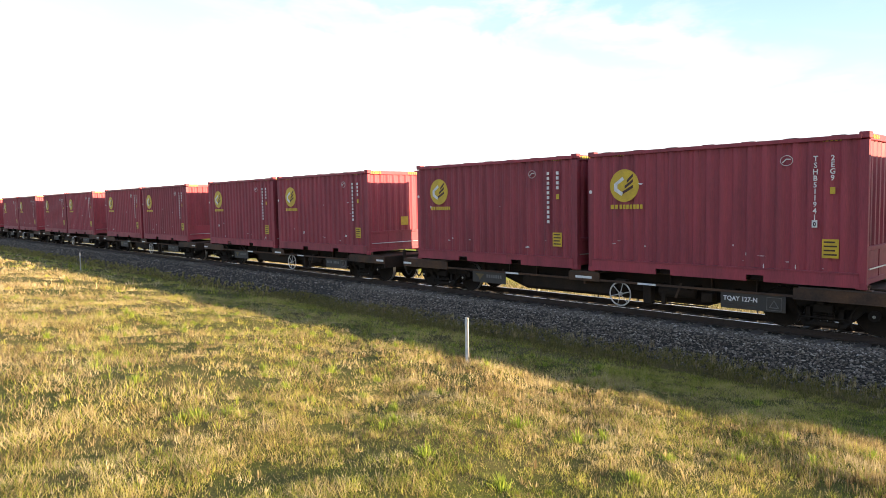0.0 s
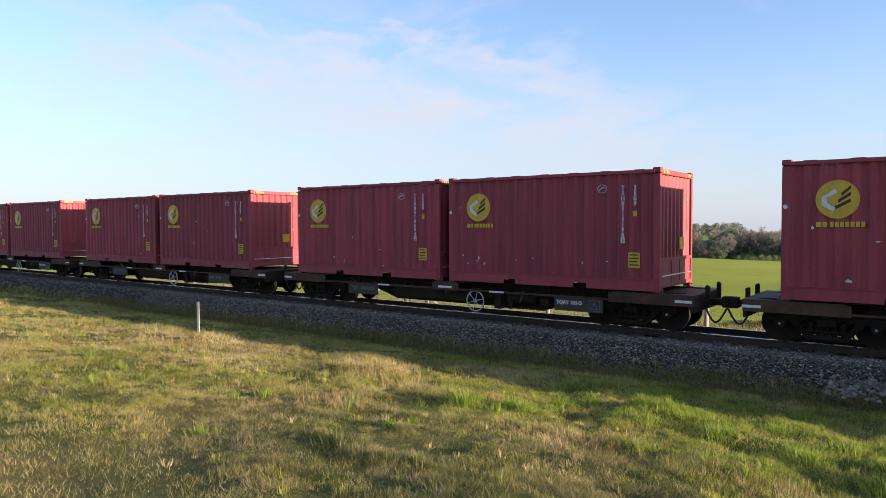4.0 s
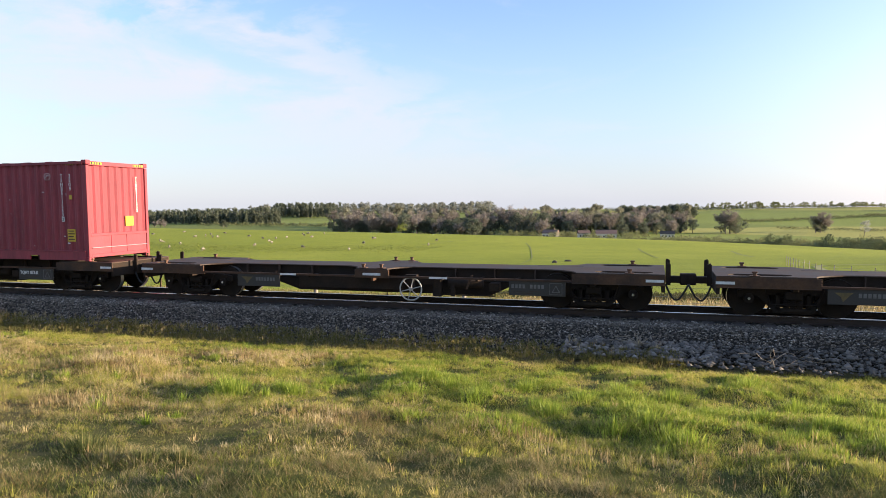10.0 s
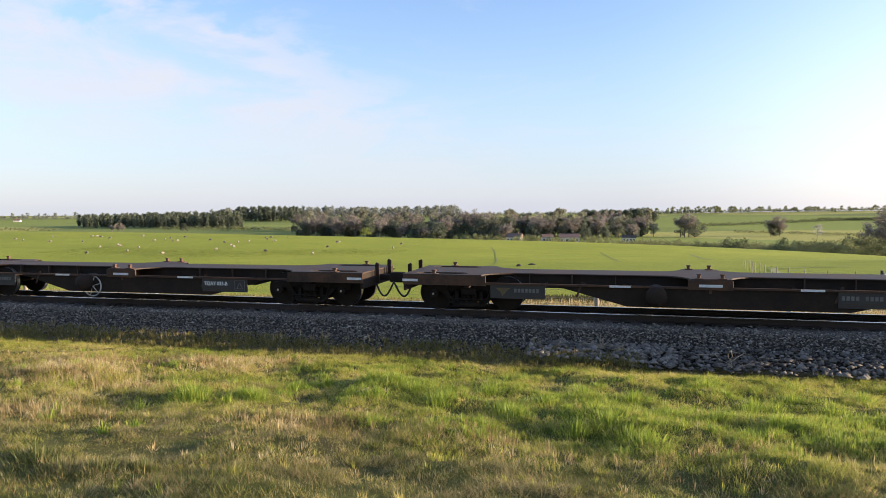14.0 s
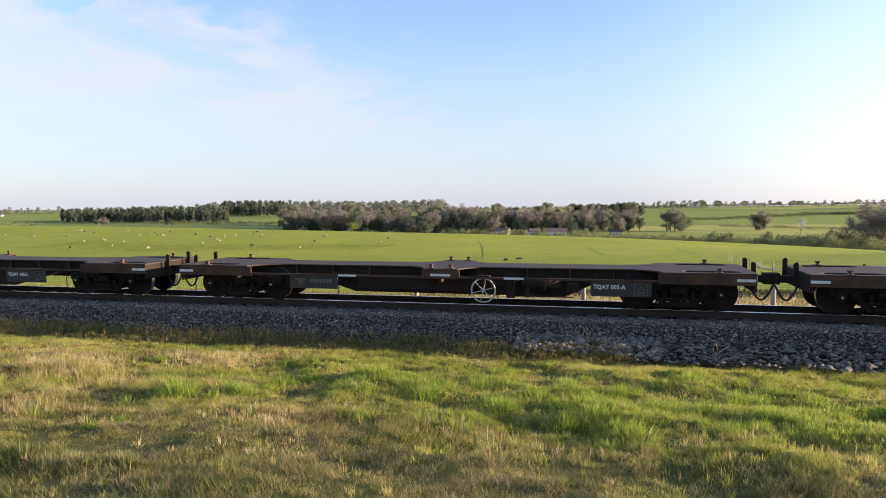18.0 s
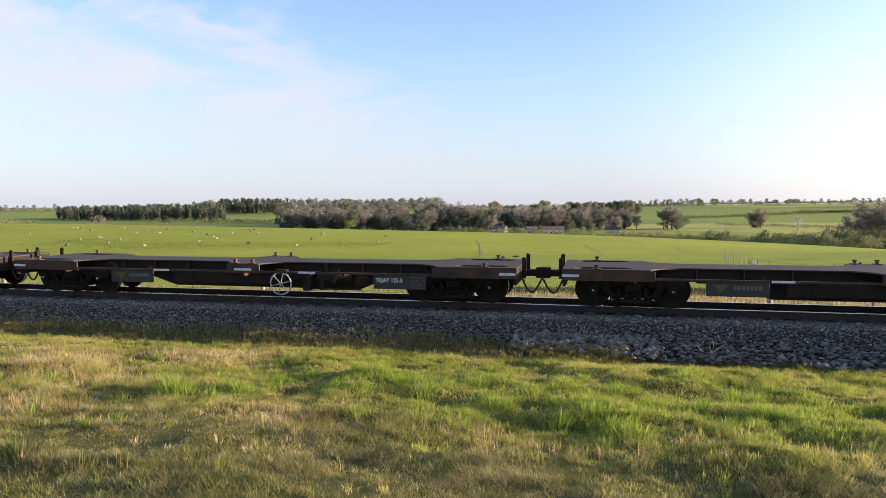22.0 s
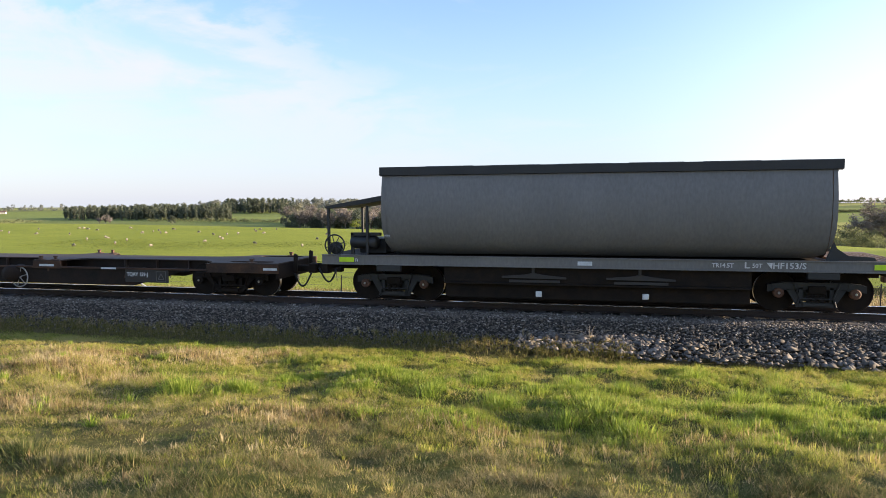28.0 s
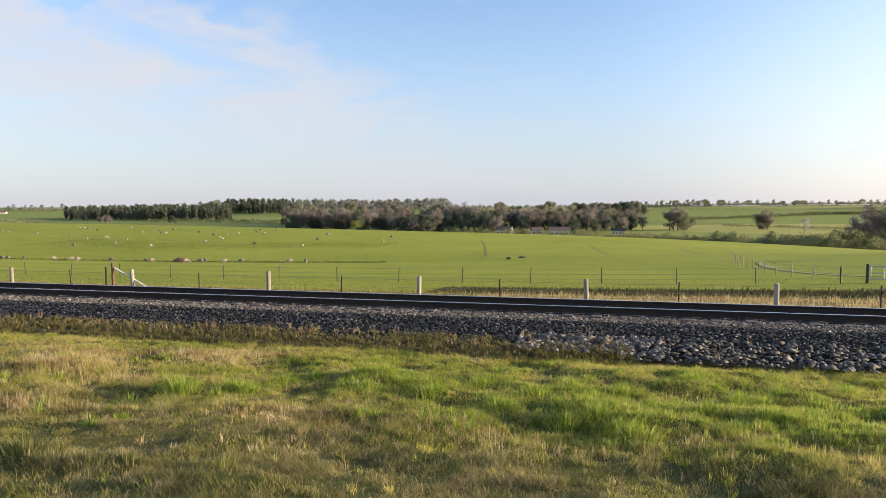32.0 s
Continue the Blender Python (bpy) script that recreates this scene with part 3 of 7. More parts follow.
def lumps(x, y, size, seed):
    """Soft random relief from -0.5 to 0.5, with lumps of about that size."""
    u, v = np.asarray(x, float) / size + seed * 7.3, np.asarray(y, float) / size + seed * 3.1
    i, j = np.floor(u), np.floor(v)
    a, b = u - i, v - j
    a, b = a * a * (3 - 2 * a), b * b * (3 - 2 * b)

    def corner(p, q):
        h = np.sin(p * 127.1 + q * 311.7 + seed * 17.0) * 43758.5453
        return h - np.floor(h)

    lo = corner(i, j) * (1 - a) + corner(i + 1, j) * a
    hi = corner(i, j + 1) * (1 - a) + corner(i + 1, j + 1) * a
    return lo * (1 - b) + hi * b - 0.5


def ground_z(x, y):
    """Height of the ground; rail top is 0. Arrays or numbers."""
    x, y = np.asarray(x, float), np.asarray(y, float)
    near = 0.93 - 0.1216 * np.clip(y, -14, 13.9)
    u = np.clip((x / np.maximum(y, 14.0) + 1.0) / 1.3, 0, 1.25) ** 2.3
    far = np.interp(y, YS, Z_LEFT) * (1 - u) + np.interp(y, YS, Z_RIGHT) * u
    z = np.where(y < 14.0, near, far)
    # hummocks in the verge, long swells in the pasture
    w = np.clip((14.2 - y) / 2.0, 0, 1)
    z = z + w * (0.05 * np.sin(x * 0.9 + 1.3 * np.sin(y * 0.7)) * np.sin(y * 1.1 + 0.5) + 0.025 * np.sin(x * 2.3 + y * 1.7))
    w = np.clip((13.9 - y) / 1.0, 0, 1) * np.clip((x + 45) / 10, 0, 1)
    lush = np.interp(x, [-9, -4], [0.45, 1.0]) * np.interp(y, [5.0, 7.5], [0.5, 1.0])
    z = z + w * (0.08 * lumps(x, y, 1.4, 1) + lush * 0.12 * lumps(x, y * 1.3, 0.62, 2) + 0.035 * lumps(x, y, 0.33, 3))
    w2 = np.clip((y - 60) / 60, 0, 1)
    return z + w2 * (0.35 * np.sin(x * 0.021 + 0.8) * np.sin(y * 0.03))


def gz(x, y):
    return float(ground_z(x, y))


def steps(*spans):
    """Grid lines: spans of (from, to, step)."""
    out = []
    for a, b, s in spans:
        out += list(np.arange(a, b - 1e-6, s))
    return np.array(out + [spans[-1][1]])


def build_ground():
    xs = steps((-4500, -1500, 500), (-1500, -400, 60), (-400, -90, 10), (-90, -22, 0.8), (-22, 9, 0.2), (9, 30, 1.5), (30, 200, 6), (200, 1000, 50), (1000, 4500, 500))
    ys = steps((-400, -40, 60), (-40, -6, 2.0), (-6, 2, 0.5), (2, 14.4, 0.18), (14.4, 30, 0.8), (30, 60, 2), (60, 320, 5), (320, 1200, 22), (1200, 5000, 300))
    gx, gy = np.meshgrid(xs, ys)
    verts = np.stack([gx, gy, ground_z(gx, gy)], -1).reshape(-1, 3)
    nx, ny = len(xs), len(ys)
    i = (np.arange(ny - 1)[:, None] * nx + np.arange(nx - 1)[None]).ravel()
    me = raw_mesh("ground", verts, np.stack([i, i + 1, i + 1 + nx, i + nx], 1).ravel(), 4, "turf")
    me.polygons.foreach_set("use_smooth", [True] * len(me.polygons))
    tagged(new("ground", me), "grassy verge and rolling green pasture", "ground", kind="structure")


build_ground()

# ---- the railway track ----
LINE_Y = 16.73            # centre line of the track
RAIL_OFF = 0.57


def build_ballast():
    bm = bmesh.new()
    sec = [(14.75, -0.80), (15.35, -0.22), (15.75, -0.19), (17.72, -0.19), (18.1, -0.22), (18.95, -1.05), (17.0, -1.1)]
    prism(bm, [(y, z) for y, z in sec], -160, 90)
    bmesh.ops.rotate(bm, verts=bm.verts, cent=(0, 0, 0), matrix=Matrix.Rotation(radians(90), 3, "Z"))
    return mesh_ob("ballast_bed", bm, "ballast")


bed = build_ballast()
tagged(bed, "bed of crushed dark grey stone under the track", "ballast", kind="structure")


def stones(name, n, xr, yr, size, rng, zfun, label, lift=0.3, material="stone"):
    """Broken stones, eight faces each, as one mesh."""
    x, y = rng.uniform(*xr, n), rng.uniform(*yr, n)
    s = rng.uniform(*size, n) * rng.uniform(0.7, 1.3, n)
    base = np.array([(1, 0, 0), (-1, 0, 0), (0, 1, 0), (0, -1, 0), (0, 0, 1), (0, 0, -1)], float)
    v = base[None] * rng.uniform(0.5, 1.45, (n, 6, 3)) * np.stack([rng.uniform(0.8, 1.5, (n, 1)), rng.uniform(0.7, 1.1, (n, 1)), np.ones((n, 1))], -1) + rng.uniform(-0.42, 0.42, (n, 6, 3))
    a = rng.uniform(0, 6.283, (n, 1))
    v = np.stack([v[..., 0] * np.cos(a) - v[..., 1] * np.sin(a), v[..., 0] * np.sin(a) + v[..., 1] * np.cos(a), v[..., 2] * 0.62], -1) * s[:, None, None]
    v += np.stack([x, y, zfun(x, y) + s * lift], -1)[:, None]
    tri = np.array([(0, 2, 4), (2, 1, 4), (1, 3, 4), (3, 0, 4), (2, 0, 5), (1, 2, 5), (3, 1, 5), (0, 3, 5)])
    f = (tri[None] + 6 * np.arange(n)[:, None, None]).ravel()
    return tagged(new(name, raw_mesh(name, v.reshape(-1, 3), f, 3, material)), label, "stones", kind="stuff")


def bed_z(x, y):
    return np.interp(y, [14.45, 15.35, 15.75, 17.72, 18.1, 18.95], [-0.82, -0.22, -0.19, -0.19, -0.22, -1.05])


rng = np.random.default_rng(7)
stones("ballast_stones", 58000, (-27, 12), (14.5, 15.95), (0.014, 0.030), rng, bed_z, "loose crushed ballast stones on the track's shoulder")
stones("ballast_stones", 20000, (-100, -27), (14.5, 15.95), (0.022, 0.042), rng, bed_z, "loose crushed ballast stones on the track's shoulder")
stones("ballast_stones", 12000, (-60, 14), (15.95, 18.2), (0.018, 0.034), rng, bed_z, "loose crushed ballast stones between the sleepers")


def toe_z(x, y):
    return np.maximum(ground_z(x, y), np.interp(y, [13.4, 15.0], [-0.74, -0.45]))


stones("ballast_stones", 1900, (0.3, 11), (13.75, 14.95), (0.025, 0.075), rng, toe_z, "coarse dark broken rock at the foot of the ballast", 0.2, "rock")
stones("ballast_stones", 500, (-1.8, 1.2), (14.0, 14.9), (0.035, 0.08), rng, toe_z, "coarse dark broken rock at the foot of the ballast", 0.2, "rock")


def build_rails():
    track = empty("railway_track", "narrow-gauge railway track with polished rails on dark sleepers", "railway track", kind="structure")
    sec = [(-0.06, -0.15), (0.06, -0.15), (0.06, -0.138), (0.014, -0.12), (0.010, -0.04), (0.034, -0.03), (0.034, -0.012),
           (-0.034, -0.012), (-0.034, -0.03), (-0.010, -0.04), (-0.014, -0.12), (-0.06, -0.138)]
    for side in (-1, 1):
        yc = LINE_Y + side * RAIL_OFF
        web = part("rail", prism(bmesh.new(), [(a, b) for a, b in sec], 0, 1), "rail_web", track, "rusty-sided steel rail")
        for v in web.data.vertices:
            x, y, z = v.co
            v.co = (-160 + 250 * y, yc + x, z)
        head = bmesh.new()
        box(head, -160, 90, yc - 0.033, yc + 0.033, -0.0121, 0.0, 0.006)
        part("rail_head", head, "rail_top", web, "polished running surface of the rail")
    s = part("sleeper", boxes((-0.115, 0.115, -1.02, 1.02, -0.28, -0.155), (-0.07, 0.07, -0.70, -0.44, -0.155, -0.143), (-0.07, 0.07, 0.44, 0.70, -0.155, -0.143),
                              (-0.05, -0.02, -0.67, -0.63, -0.143, -0.118), (0.02, 0.05, -0.51, -0.47, -0.143, -0.118), bevel=0.008), "sleeper", track)
    r = random.Random(3)
    for i in range(300):
        x = -150 + i * 0.66
        ob = s if i == 0 else new("sleeper", s.data)
        ob.parent = track
        ob.matrix_local = pose(x + r.uniform(-0.03, 0.03), LINE_Y + r.uniform(-0.03, 0.03), r.uniform(-0.012, 0.004), 0, 0, r.uniform(-1, 1))


build_rails()


# ---- fences, posts, gate ----
def build_fence_line():
    fence = empty("wire_fence", "post and wire fence with timber posts and steel pickets", "fence")
    timber = None
    picket = None
    r = random.Random(5)
    fy = 24.0
    for i in range(-7, 6):
        x = -0.62 + i * 6.1
        z = gz(x, fy)
        if timber is None:
            bm = bmesh.new()
            tube(bm, [(0, 0, -0.3), (0.005, 0, 0.5), (0, 0.006, 1.22)], 0.085, 10, 0.94)
            timber = part("timber_post", bm, "timber_post", fence, smooth=True)
            bm = boxes((-0.022, 0.022, -0.004, 0.004, -0.3, 1.2), (-0.004, 0.004, 0.004, 0.03, -0.3, 1.2), bevel=0.002)
            picket = part("steel_picket", bm, "steel_post", fence)
            a, b = timber, picket
        else:
            a, b = new("timber_post", timber.data), new("steel_picket", picket.data)
            a.parent = b.parent = fence
        a.matrix_local = pose(x, fy, z - 0.02 + r.uniform(-0.05, 0.05), r.uniform(-2, 2), r.uniform(-2, 2), r.uniform(0, 90))
        b.matrix_local = pose(x + 3.05, fy, gz(x + 3.05, fy) - 0.06, r.uniform(-2, 2), r.uniform(-2, 2), 0)
    for h in (0.18, 0.36, 0.55, 0.76, 1.05):
        bm = bmesh.new()
        pts = [(x, fy, gz(x, fy) + h + (-0.02 if k % 2 else 0.0)) for k, x in enumerate(np.arange(-46, 36, 3.05))]
        tube(bm, pts, 0.005, 4)
        part("wire", bm, "wire", fence)
    # strainer with a diagonal stay
    bm = bmesh.new()
    x = -19.9
    tube(bm, [(x, fy, gz(x, fy) - 0.3), (x, fy, gz(x, fy) + 1.45)], 0.055, 10)
    tube(bm, [(x - 0.35, fy, gz(x, fy) - 0.3), (x - 0.33, fy, gz(x, fy) + 1.3)], 0.035, 8)
    part("strainer_post", bm, "axlebox", fence, "rusty-brown steel strainer post")
    bm = bmesh.new()
    tube(bm, [(x + 0.1, fy, gz(x, fy) + 1.25), (x + 2.4, fy, gz(x, fy) + 0.1)], 0.035, 6)
    part("stay", bm, "white_post", fence, "pale diagonal stay")


def build_field_fence(name, pts, step, height, label, wires=(0.3, 0.6, 0.95), post="steel_post"):
    """A light fence along a run of ground points."""
    fence = empty(name, label, "fence")
    run = [Vector((x, y, 0)) for x, y in pts]
    first = None
    line = []
    left = 0.0
    for a, b in zip(run, run[1:]):
        d = (b - a).length
        while left < d:
            p = a.lerp(b, left / d)
            line.append((p.x, p.y, gz(p.x, p.y)))
            left += step
        left -= d
    r = random.Random(len(pts))
    for p in line:
        if first is None:
            bm = bmesh.new()
            tube(bm, [(0, 0, -0.2), (0, 0, height)], 0.03, 6)
            first = ob = part("post", bm, post, fence)
        else:
            ob = new("post", first.data)
            ob.parent = fence
        ob.matrix_local = pose(p[0], p[1], p[2] + r.uniform(-0.06, 0.02), r.uniform(-3, 3), r.uniform(-3, 3), 0)
    for h in wires:
        bm = bmesh.new()
        tube(bm, [(x, y, z + h) for x, y, z in line], 0.008, 4)
        part("wire", bm, "wire", fence)


build_fence_line()
build_field_fence("field_fence", [(-60, 46), (-20, 45), (9, 44.5), (22, 44)], 4.6, 1.05, "thin steel picket fence along the pasture's edge")
build_field_fence("lane_fence", [(13.5, 79.8), (12.3, 66.4), (11.95, 55.2), (12.6, 51.5), (13.6, 47.8), (15.0, 44.7)], 2.6, 1.05, "old picket fence along a farm lane", (0.45, 0.85), "timber_post")


def build_gate():
    gate = empty("farm_gate", "pale galvanised tubular farm gate hung on a dark post", "gate")
    x0, y0 = 15.1, 44.6
    z = gz(x0, y0)
    bm = bmesh.new()
    tube(bm, [(x0, y0, z - 0.3), (x0, y0, z + 1.15)], 0.085, 10)
    part("gate_post", bm, "steel_post", gate, "dark timber gate post")
    bm = bmesh.new()
    tube(bm, [(x0 + 0.15, y0, z + 1.02), (x0 + 3.8, y0, z + 1.08), (x0 + 3.8, y0, z + 0.35), (x0 + 0.15, y0, z + 0.25), (x0 + 0.15, y0, z + 1.02)], 0.035, 6)
    part("gate_frame", bm, "gate", gate)
    for k in range(1, 5):
        bm = bmesh.new()
        tube(bm, [(x0 + 0.15 + k * 0.73, y0, z + 0.3), (x0 + 0.15 + k * 0.73, y0, z + 1.04)], 0.02, 6)
        part("gate_bar", bm, "gate", gate)
    for h in (0.45, 0.65, 0.85):
        bm = bmesh.new()
        tube(bm, [(x0 + 0.15, y0, z + h), (x0 + 3.8, y0, z + h + 0.05)], 0.015, 6)
        part("gate_bar", bm, "gate", gate)


build_gate()


def build_marker(x, y, h):
    z = gz(x, y)
    m = empty("marker_post", "slim white marker post standing in the verge grass", "post")
    m.location = (x, y, z)
    part("post", boxes((-0.035, 0.035, -0.012, 0.012, -0.2, h), (-0.035, -0.027, -0.012, 0.02, -0.2, h), (0.027, 0.035, -0.012, 0.02, -0.2, h), bevel=0.003), "white_post", m)
    part("cap", boxes((-0.034, 0.034, -0.015, -0.0125, h - 0.16, h - 0.03), bevel=0.001), "reflector", m, "pale reflective strip")


build_marker(-15.8, 10.3, 0.86)
build_marker(-44.0, 11.4, 1.0)

# ---- the train ----
PITCH = 15.0              # from wagon to wagon
CL, CH, CW = 6.058, 2.896, 2.438
BASE = 0.945              # underside of the containers above the rail


def mid_of_first(t):
    """Where the middle of the last loaded wagon is, along the track, at t seconds."""
    return 70.46 - 9.285 * t + 0.00338 * t * t + 0.000313 * t ** 3 + 0.13 * max(0.0, t - 28.8) ** 2 + 0.17 * max(0.0, 4.0 - t) ** 2


def corrugated(x0, x1, z0, z1, y, depth, wave, out=-1, along="x"):
    """A sheet with trapezoid ribs that run upright; along x at y, or along y at x = y."""
    bm = bmesh.new()
    n = max(1, round((x1 - x0) / wave))
    w = (x1 - x0) / n
    xs = []
    for i in range(n):
        for f, d in ((0.0, 0), (0.22, 0), (0.42, 1), (0.72, 1), (0.92, 0)):
            xs.append((x0 + (i + f) * w, y - out * depth * d))
    xs.append((x1, y))
    put = (lambda a, b, z: (a, b, z)) if along == "x" else (lambda a, b, z: (b, a, z))
    lo = [bm.verts.new(put(a, b, z0)) for a, b in xs]
    hi = [bm.verts.new(put(a, b, z1)) for a, b in xs]
    for i in range(len(xs) - 1):
        bm.faces.new((lo[i], lo[i + 1], hi[i + 1], hi[i]))
    back_sheet(bm, (0, -out * 0.006, 0) if along == "x" else (-out * 0.006, 0, 0))
    return bm


def build_container():
    """A 20-foot high-cube container; origin at the middle of its base, near side towards -y."""
    c = empty("shipping_container", "maroon steel shipping container with yellow disc on a flat wagon", "container", "containers on the train")
    hx, hy = CL / 2, CW / 2
    for s in (-1, 1):
        part("side_wall", corrugated(-hx + 0.14, hx - 0.14, 0.31, CH - 0.08, s * (hy - 0.008), 0.046, 0.285, s), "maroon", c)
        # bottom rail with its two fork pockets
        bm = bmesh.new()      # bottom rail, notched for the two fork pockets
        prism(bm, [(-hx + 0.12, 0.03), (-1.20, 0.03), (-1.20, 0.16), (-0.84, 0.16), (-0.84, 0.03), (0.84, 0.03), (0.84, 0.16), (1.20, 0.16), (1.20, 0.03), (hx - 0.12, 0.03), (hx - 0.12, 0.31), (-hx + 0.12, 0.31)], s * hy - 0.02, s * hy + 0.02)
        part("bottom_rail", bm, "maroon", c)
        part("rail_lip", boxes((-hx + 0.12, hx - 0.12, s * hy + min(s * 0.02, s * 0.032), s * hy + max(s * 0.02, s * 0.032), 0.272, 0.31), bevel=0.004), "maroon", c)
        for x in (-1.02, 1.02):
            part("fork_pocket", boxes((x - 0.18, x + 0.18, s * hy - s * 0.25 - 0.005, s * hy - s * 0.25 + 0.005, 0.03, 0.16), (x - 0.18, x + 0.18, min(0, s) * 0 + s * hy - s * 0.13 - 0.12, s * hy - s * 0.13 + 0.10, 0.15, 0.16)), "maroon_dark", c, "dark fork pocket")
        part("top_rail", boxes((-hx + 0.12, hx - 0.12, s * hy - 0.03, s * hy + 0.006, CH - 0.10, CH - 0.02), bevel=0.006), "maroon", c)
    for sx in (-1, 1):
        for sy in (-1, 1):
            x0, y0 = sx * hx, sy * hy
            part("corner_post", boxes((min(x0, x0 - sx * 0.15), max(x0, x0 - sx * 0.15), min(y0, y0 - sy * 0.1), max(y0, y0 - sy * 0.1), 0.12, CH - 0.12), bevel=0.008), "maroon", c)
            for z in (0.0, CH - 0.098):
                bm = boxes((min(x0 + sx * 0.006, x0 - sx * 0.178), max(x0 + sx * 0.006, x0 - sx * 0.178), min(y0 + sy * 0.006, y0 - sy * 0.162), max(y0 + sy * 0.006, y0 - sy * 0.162), z, z + 0.122), bevel=0.012)
                k = part("corner_casting", bm, "maroon", c)
                # A flat dark disc stands in for the shaded hole.
                hole = bmesh.new()
                lathe(hole, [(0, 0.03), (0.004, 0.03)], (x0 - sx * 0.086, y0 + sy * 0.004 if sy < 0 else y0 + 0.003, z + 0.06), "y", 10)
                if sy < 0:
                    part("casting_hole", hole, "maroon_dark", k, "dark disc painting the shade of a lashing hole")
                else:
                    hole.free()
        # end wall: ribbed above, a hinged half door below
        xe = sx * (hx - 0.05)
        part("end_wall", corrugated(-hy + 0.1, hy - 0.1, 0.80, CH - 0.12, xe, 0.045, 0.27, sx, "y"), "maroon", c, "upright-ribbed end wall")
        part("end_door", boxes((xe - 0.02, xe + 0.02, -hy + 0.1, hy - 0.1, 0.14, 0.80), (xe - 0.045, xe + 0.045, -hy + 0.1, hy - 0.1, 0.72, 0.80), (xe - 0.045, xe + 0.045, -hy + 0.1, hy - 0.1, 0.10, 0.20), (xe - 0.035, xe + 0.035, -0.35, -0.27, 0.2, 0.72), (xe - 0.035, xe + 0.035, 0.27, 0.35, 0.2, 0.72), bevel=0.006), "maroon", c, "hinged lower end door")
        bm = bmesh.new()
        tube(bm, [(xe + sx * 0.055, -hy + 0.12, 0.38), (xe + sx * 0.055, hy - 0.12, 0.38)], 0.014, 6)
        part("locking_bar", bm, "bolt_bright", c, "worn pale locking bar")
        part("end_header", boxes((xe - 0.045, xe + 0.045, -hy + 0.1, hy - 0.1, CH - 0.13, CH - 0.01), bevel=0.008), "maroon", c)
    # roof: shallow waves across
    bm = bmesh.new()
    n = 7
    prof = []
    for i in range(n * 8 + 1):
        x = -hx + 0.1 + (CL - 0.2) * i / (n * 8)
        prof.append((x, CH - 0.030 + (0.026 if i % 8 in (3, 4, 5) else 0.0)))
    for (xa, za), (xb, zb) in zip(prof, prof[1:]):
        bm.faces.new([bm.verts.new(p) for p in ((xa, -hy + 0.02, za), (xb, -hy + 0.02, zb), (xb, hy - 0.02, zb), (xa, hy - 0.02, za))])
    bmesh.ops.remove_doubles(bm, verts=bm.verts, dist=0.0005)
    back_sheet(bm, (0, 0, -0.006))
    part("roof", bm, "maroon", c, "ribbed steel roof")
    part("floor", boxes((-hx + 0.1, hx - 0.1, -hy + 0.06, hy - 0.06, 0.16, 0.19)), "maroon_dark", c)
    # marks on both long sides
    yf = -hy - 0.004
    bm = bmesh.new()
    lathe(bm, [(0, 0.335), (0.004, 0.335)], (-2.18, yf, 2.08), "y", 36)
    disc = part("logo_disc", bm, "yellow", c, "yellow painted disc")
    bm = bmesh.new()
    prism(bm, [(-2.42, 2.12), (-2.22, 2.26), (-2.18, 2.20), (-2.34, 2.10), (-2.34, 2.02), (-2.20, 1.93), (-2.24, 1.87), (-2.42, 1.98)], yf - 0.002, yf - 0.004)
    part("logo_shape", bm, "white", disc, "pale angular bracket")
    bm = bmesh.new()
    for k in range(3):
        z = 1.90 + k * 0.115
        prism(bm, [(-2.22 + k * 0.05, z), (-1.98, z + 0.13), (-1.98, z + 0.19), (-2.22 + k * 0.05, z + 0.06)], yf - 0.002, yf - 0.004)
    part("logo_shape", bm, "brown_decal", disc, "three dark slanted bars")
    part("brand_bar", boxes((-2.50, -2.42, yf, yf + 0.004, 1.60, 1.69), (-2.40, -2.33, yf, yf + 0.004, 1.60, 1.69), *[(-2.29 + k * 0.078, -2.29 + k * 0.078 + 0.058, yf, yf + 0.004, 1.60, 1.69) for k in range(7)]), "yellow", c, "row of short yellow bars")
    for ob in c.children_recursive:      # the mark sits clear of the corner post
        if ob.name.startswith(("logo", "brand_bar")):
            for v in ob.data.vertices:
                v.co.x, v.co.z = -2.02 + (v.co.x + 2.18) * 1.15, 2.08 + (v.co.z - 2.08) * 1.15
    bm = bmesh.new()
    torus(bm, (1.60, yf + 0.003, 2.46), 0.115, 0.007, "y", 24, 4)
    for v in bm.verts:
        v.co.z = 2.46 + (v.co.z - 2.46) * 0.85
    tube(bm, [(1.52, yf, 2.42), (1.60, yf, 2.49), (1.68, yf, 2.48)], 0.012, 5)
    part("emblem", bm, "white", c, "small pale outlined emblem")
    lab = part("warning_label", boxes((2.27, 2.56, yf, yf + 0.004, 0.57, 0.93)), "yellow", c, "yellow warning label")
    bm = bmesh.new()
    for k in range(4):
        box(bm, 2.30, 2.53 - 0.03 * (k % 2), yf - 0.003, yf - 0.001, 0.62 + k * 0.08, 0.65 + k * 0.08)
    part("label_line", bm, "brown_decal", lab)
    part("warning_label", boxes((2.39, 2.48, yf, yf + 0.004, 1.79, 1.92)), "yellow", c, "small yellow label")
    for x in (-2.35, 2.25):
        st = boxes((x, x + 0.32, yf, yf + 0.004, CH - 0.115, CH - 0.065))
        h = part("hazard_strip", st, "yellow", c, "yellow and black height strip")
        bm = bmesh.new()
        for k in range(4):
            q = x + 0.01 + k * 0.08
            prism(bm, [(q, CH - 0.114), (q + 0.035, CH - 0.114), (q + 0.06, CH - 0.066), (q + 0.025, CH - 0.066)], yf - 0.001, yf - 0.003)
        part("hazard_bar", bm, "black_decal", h)
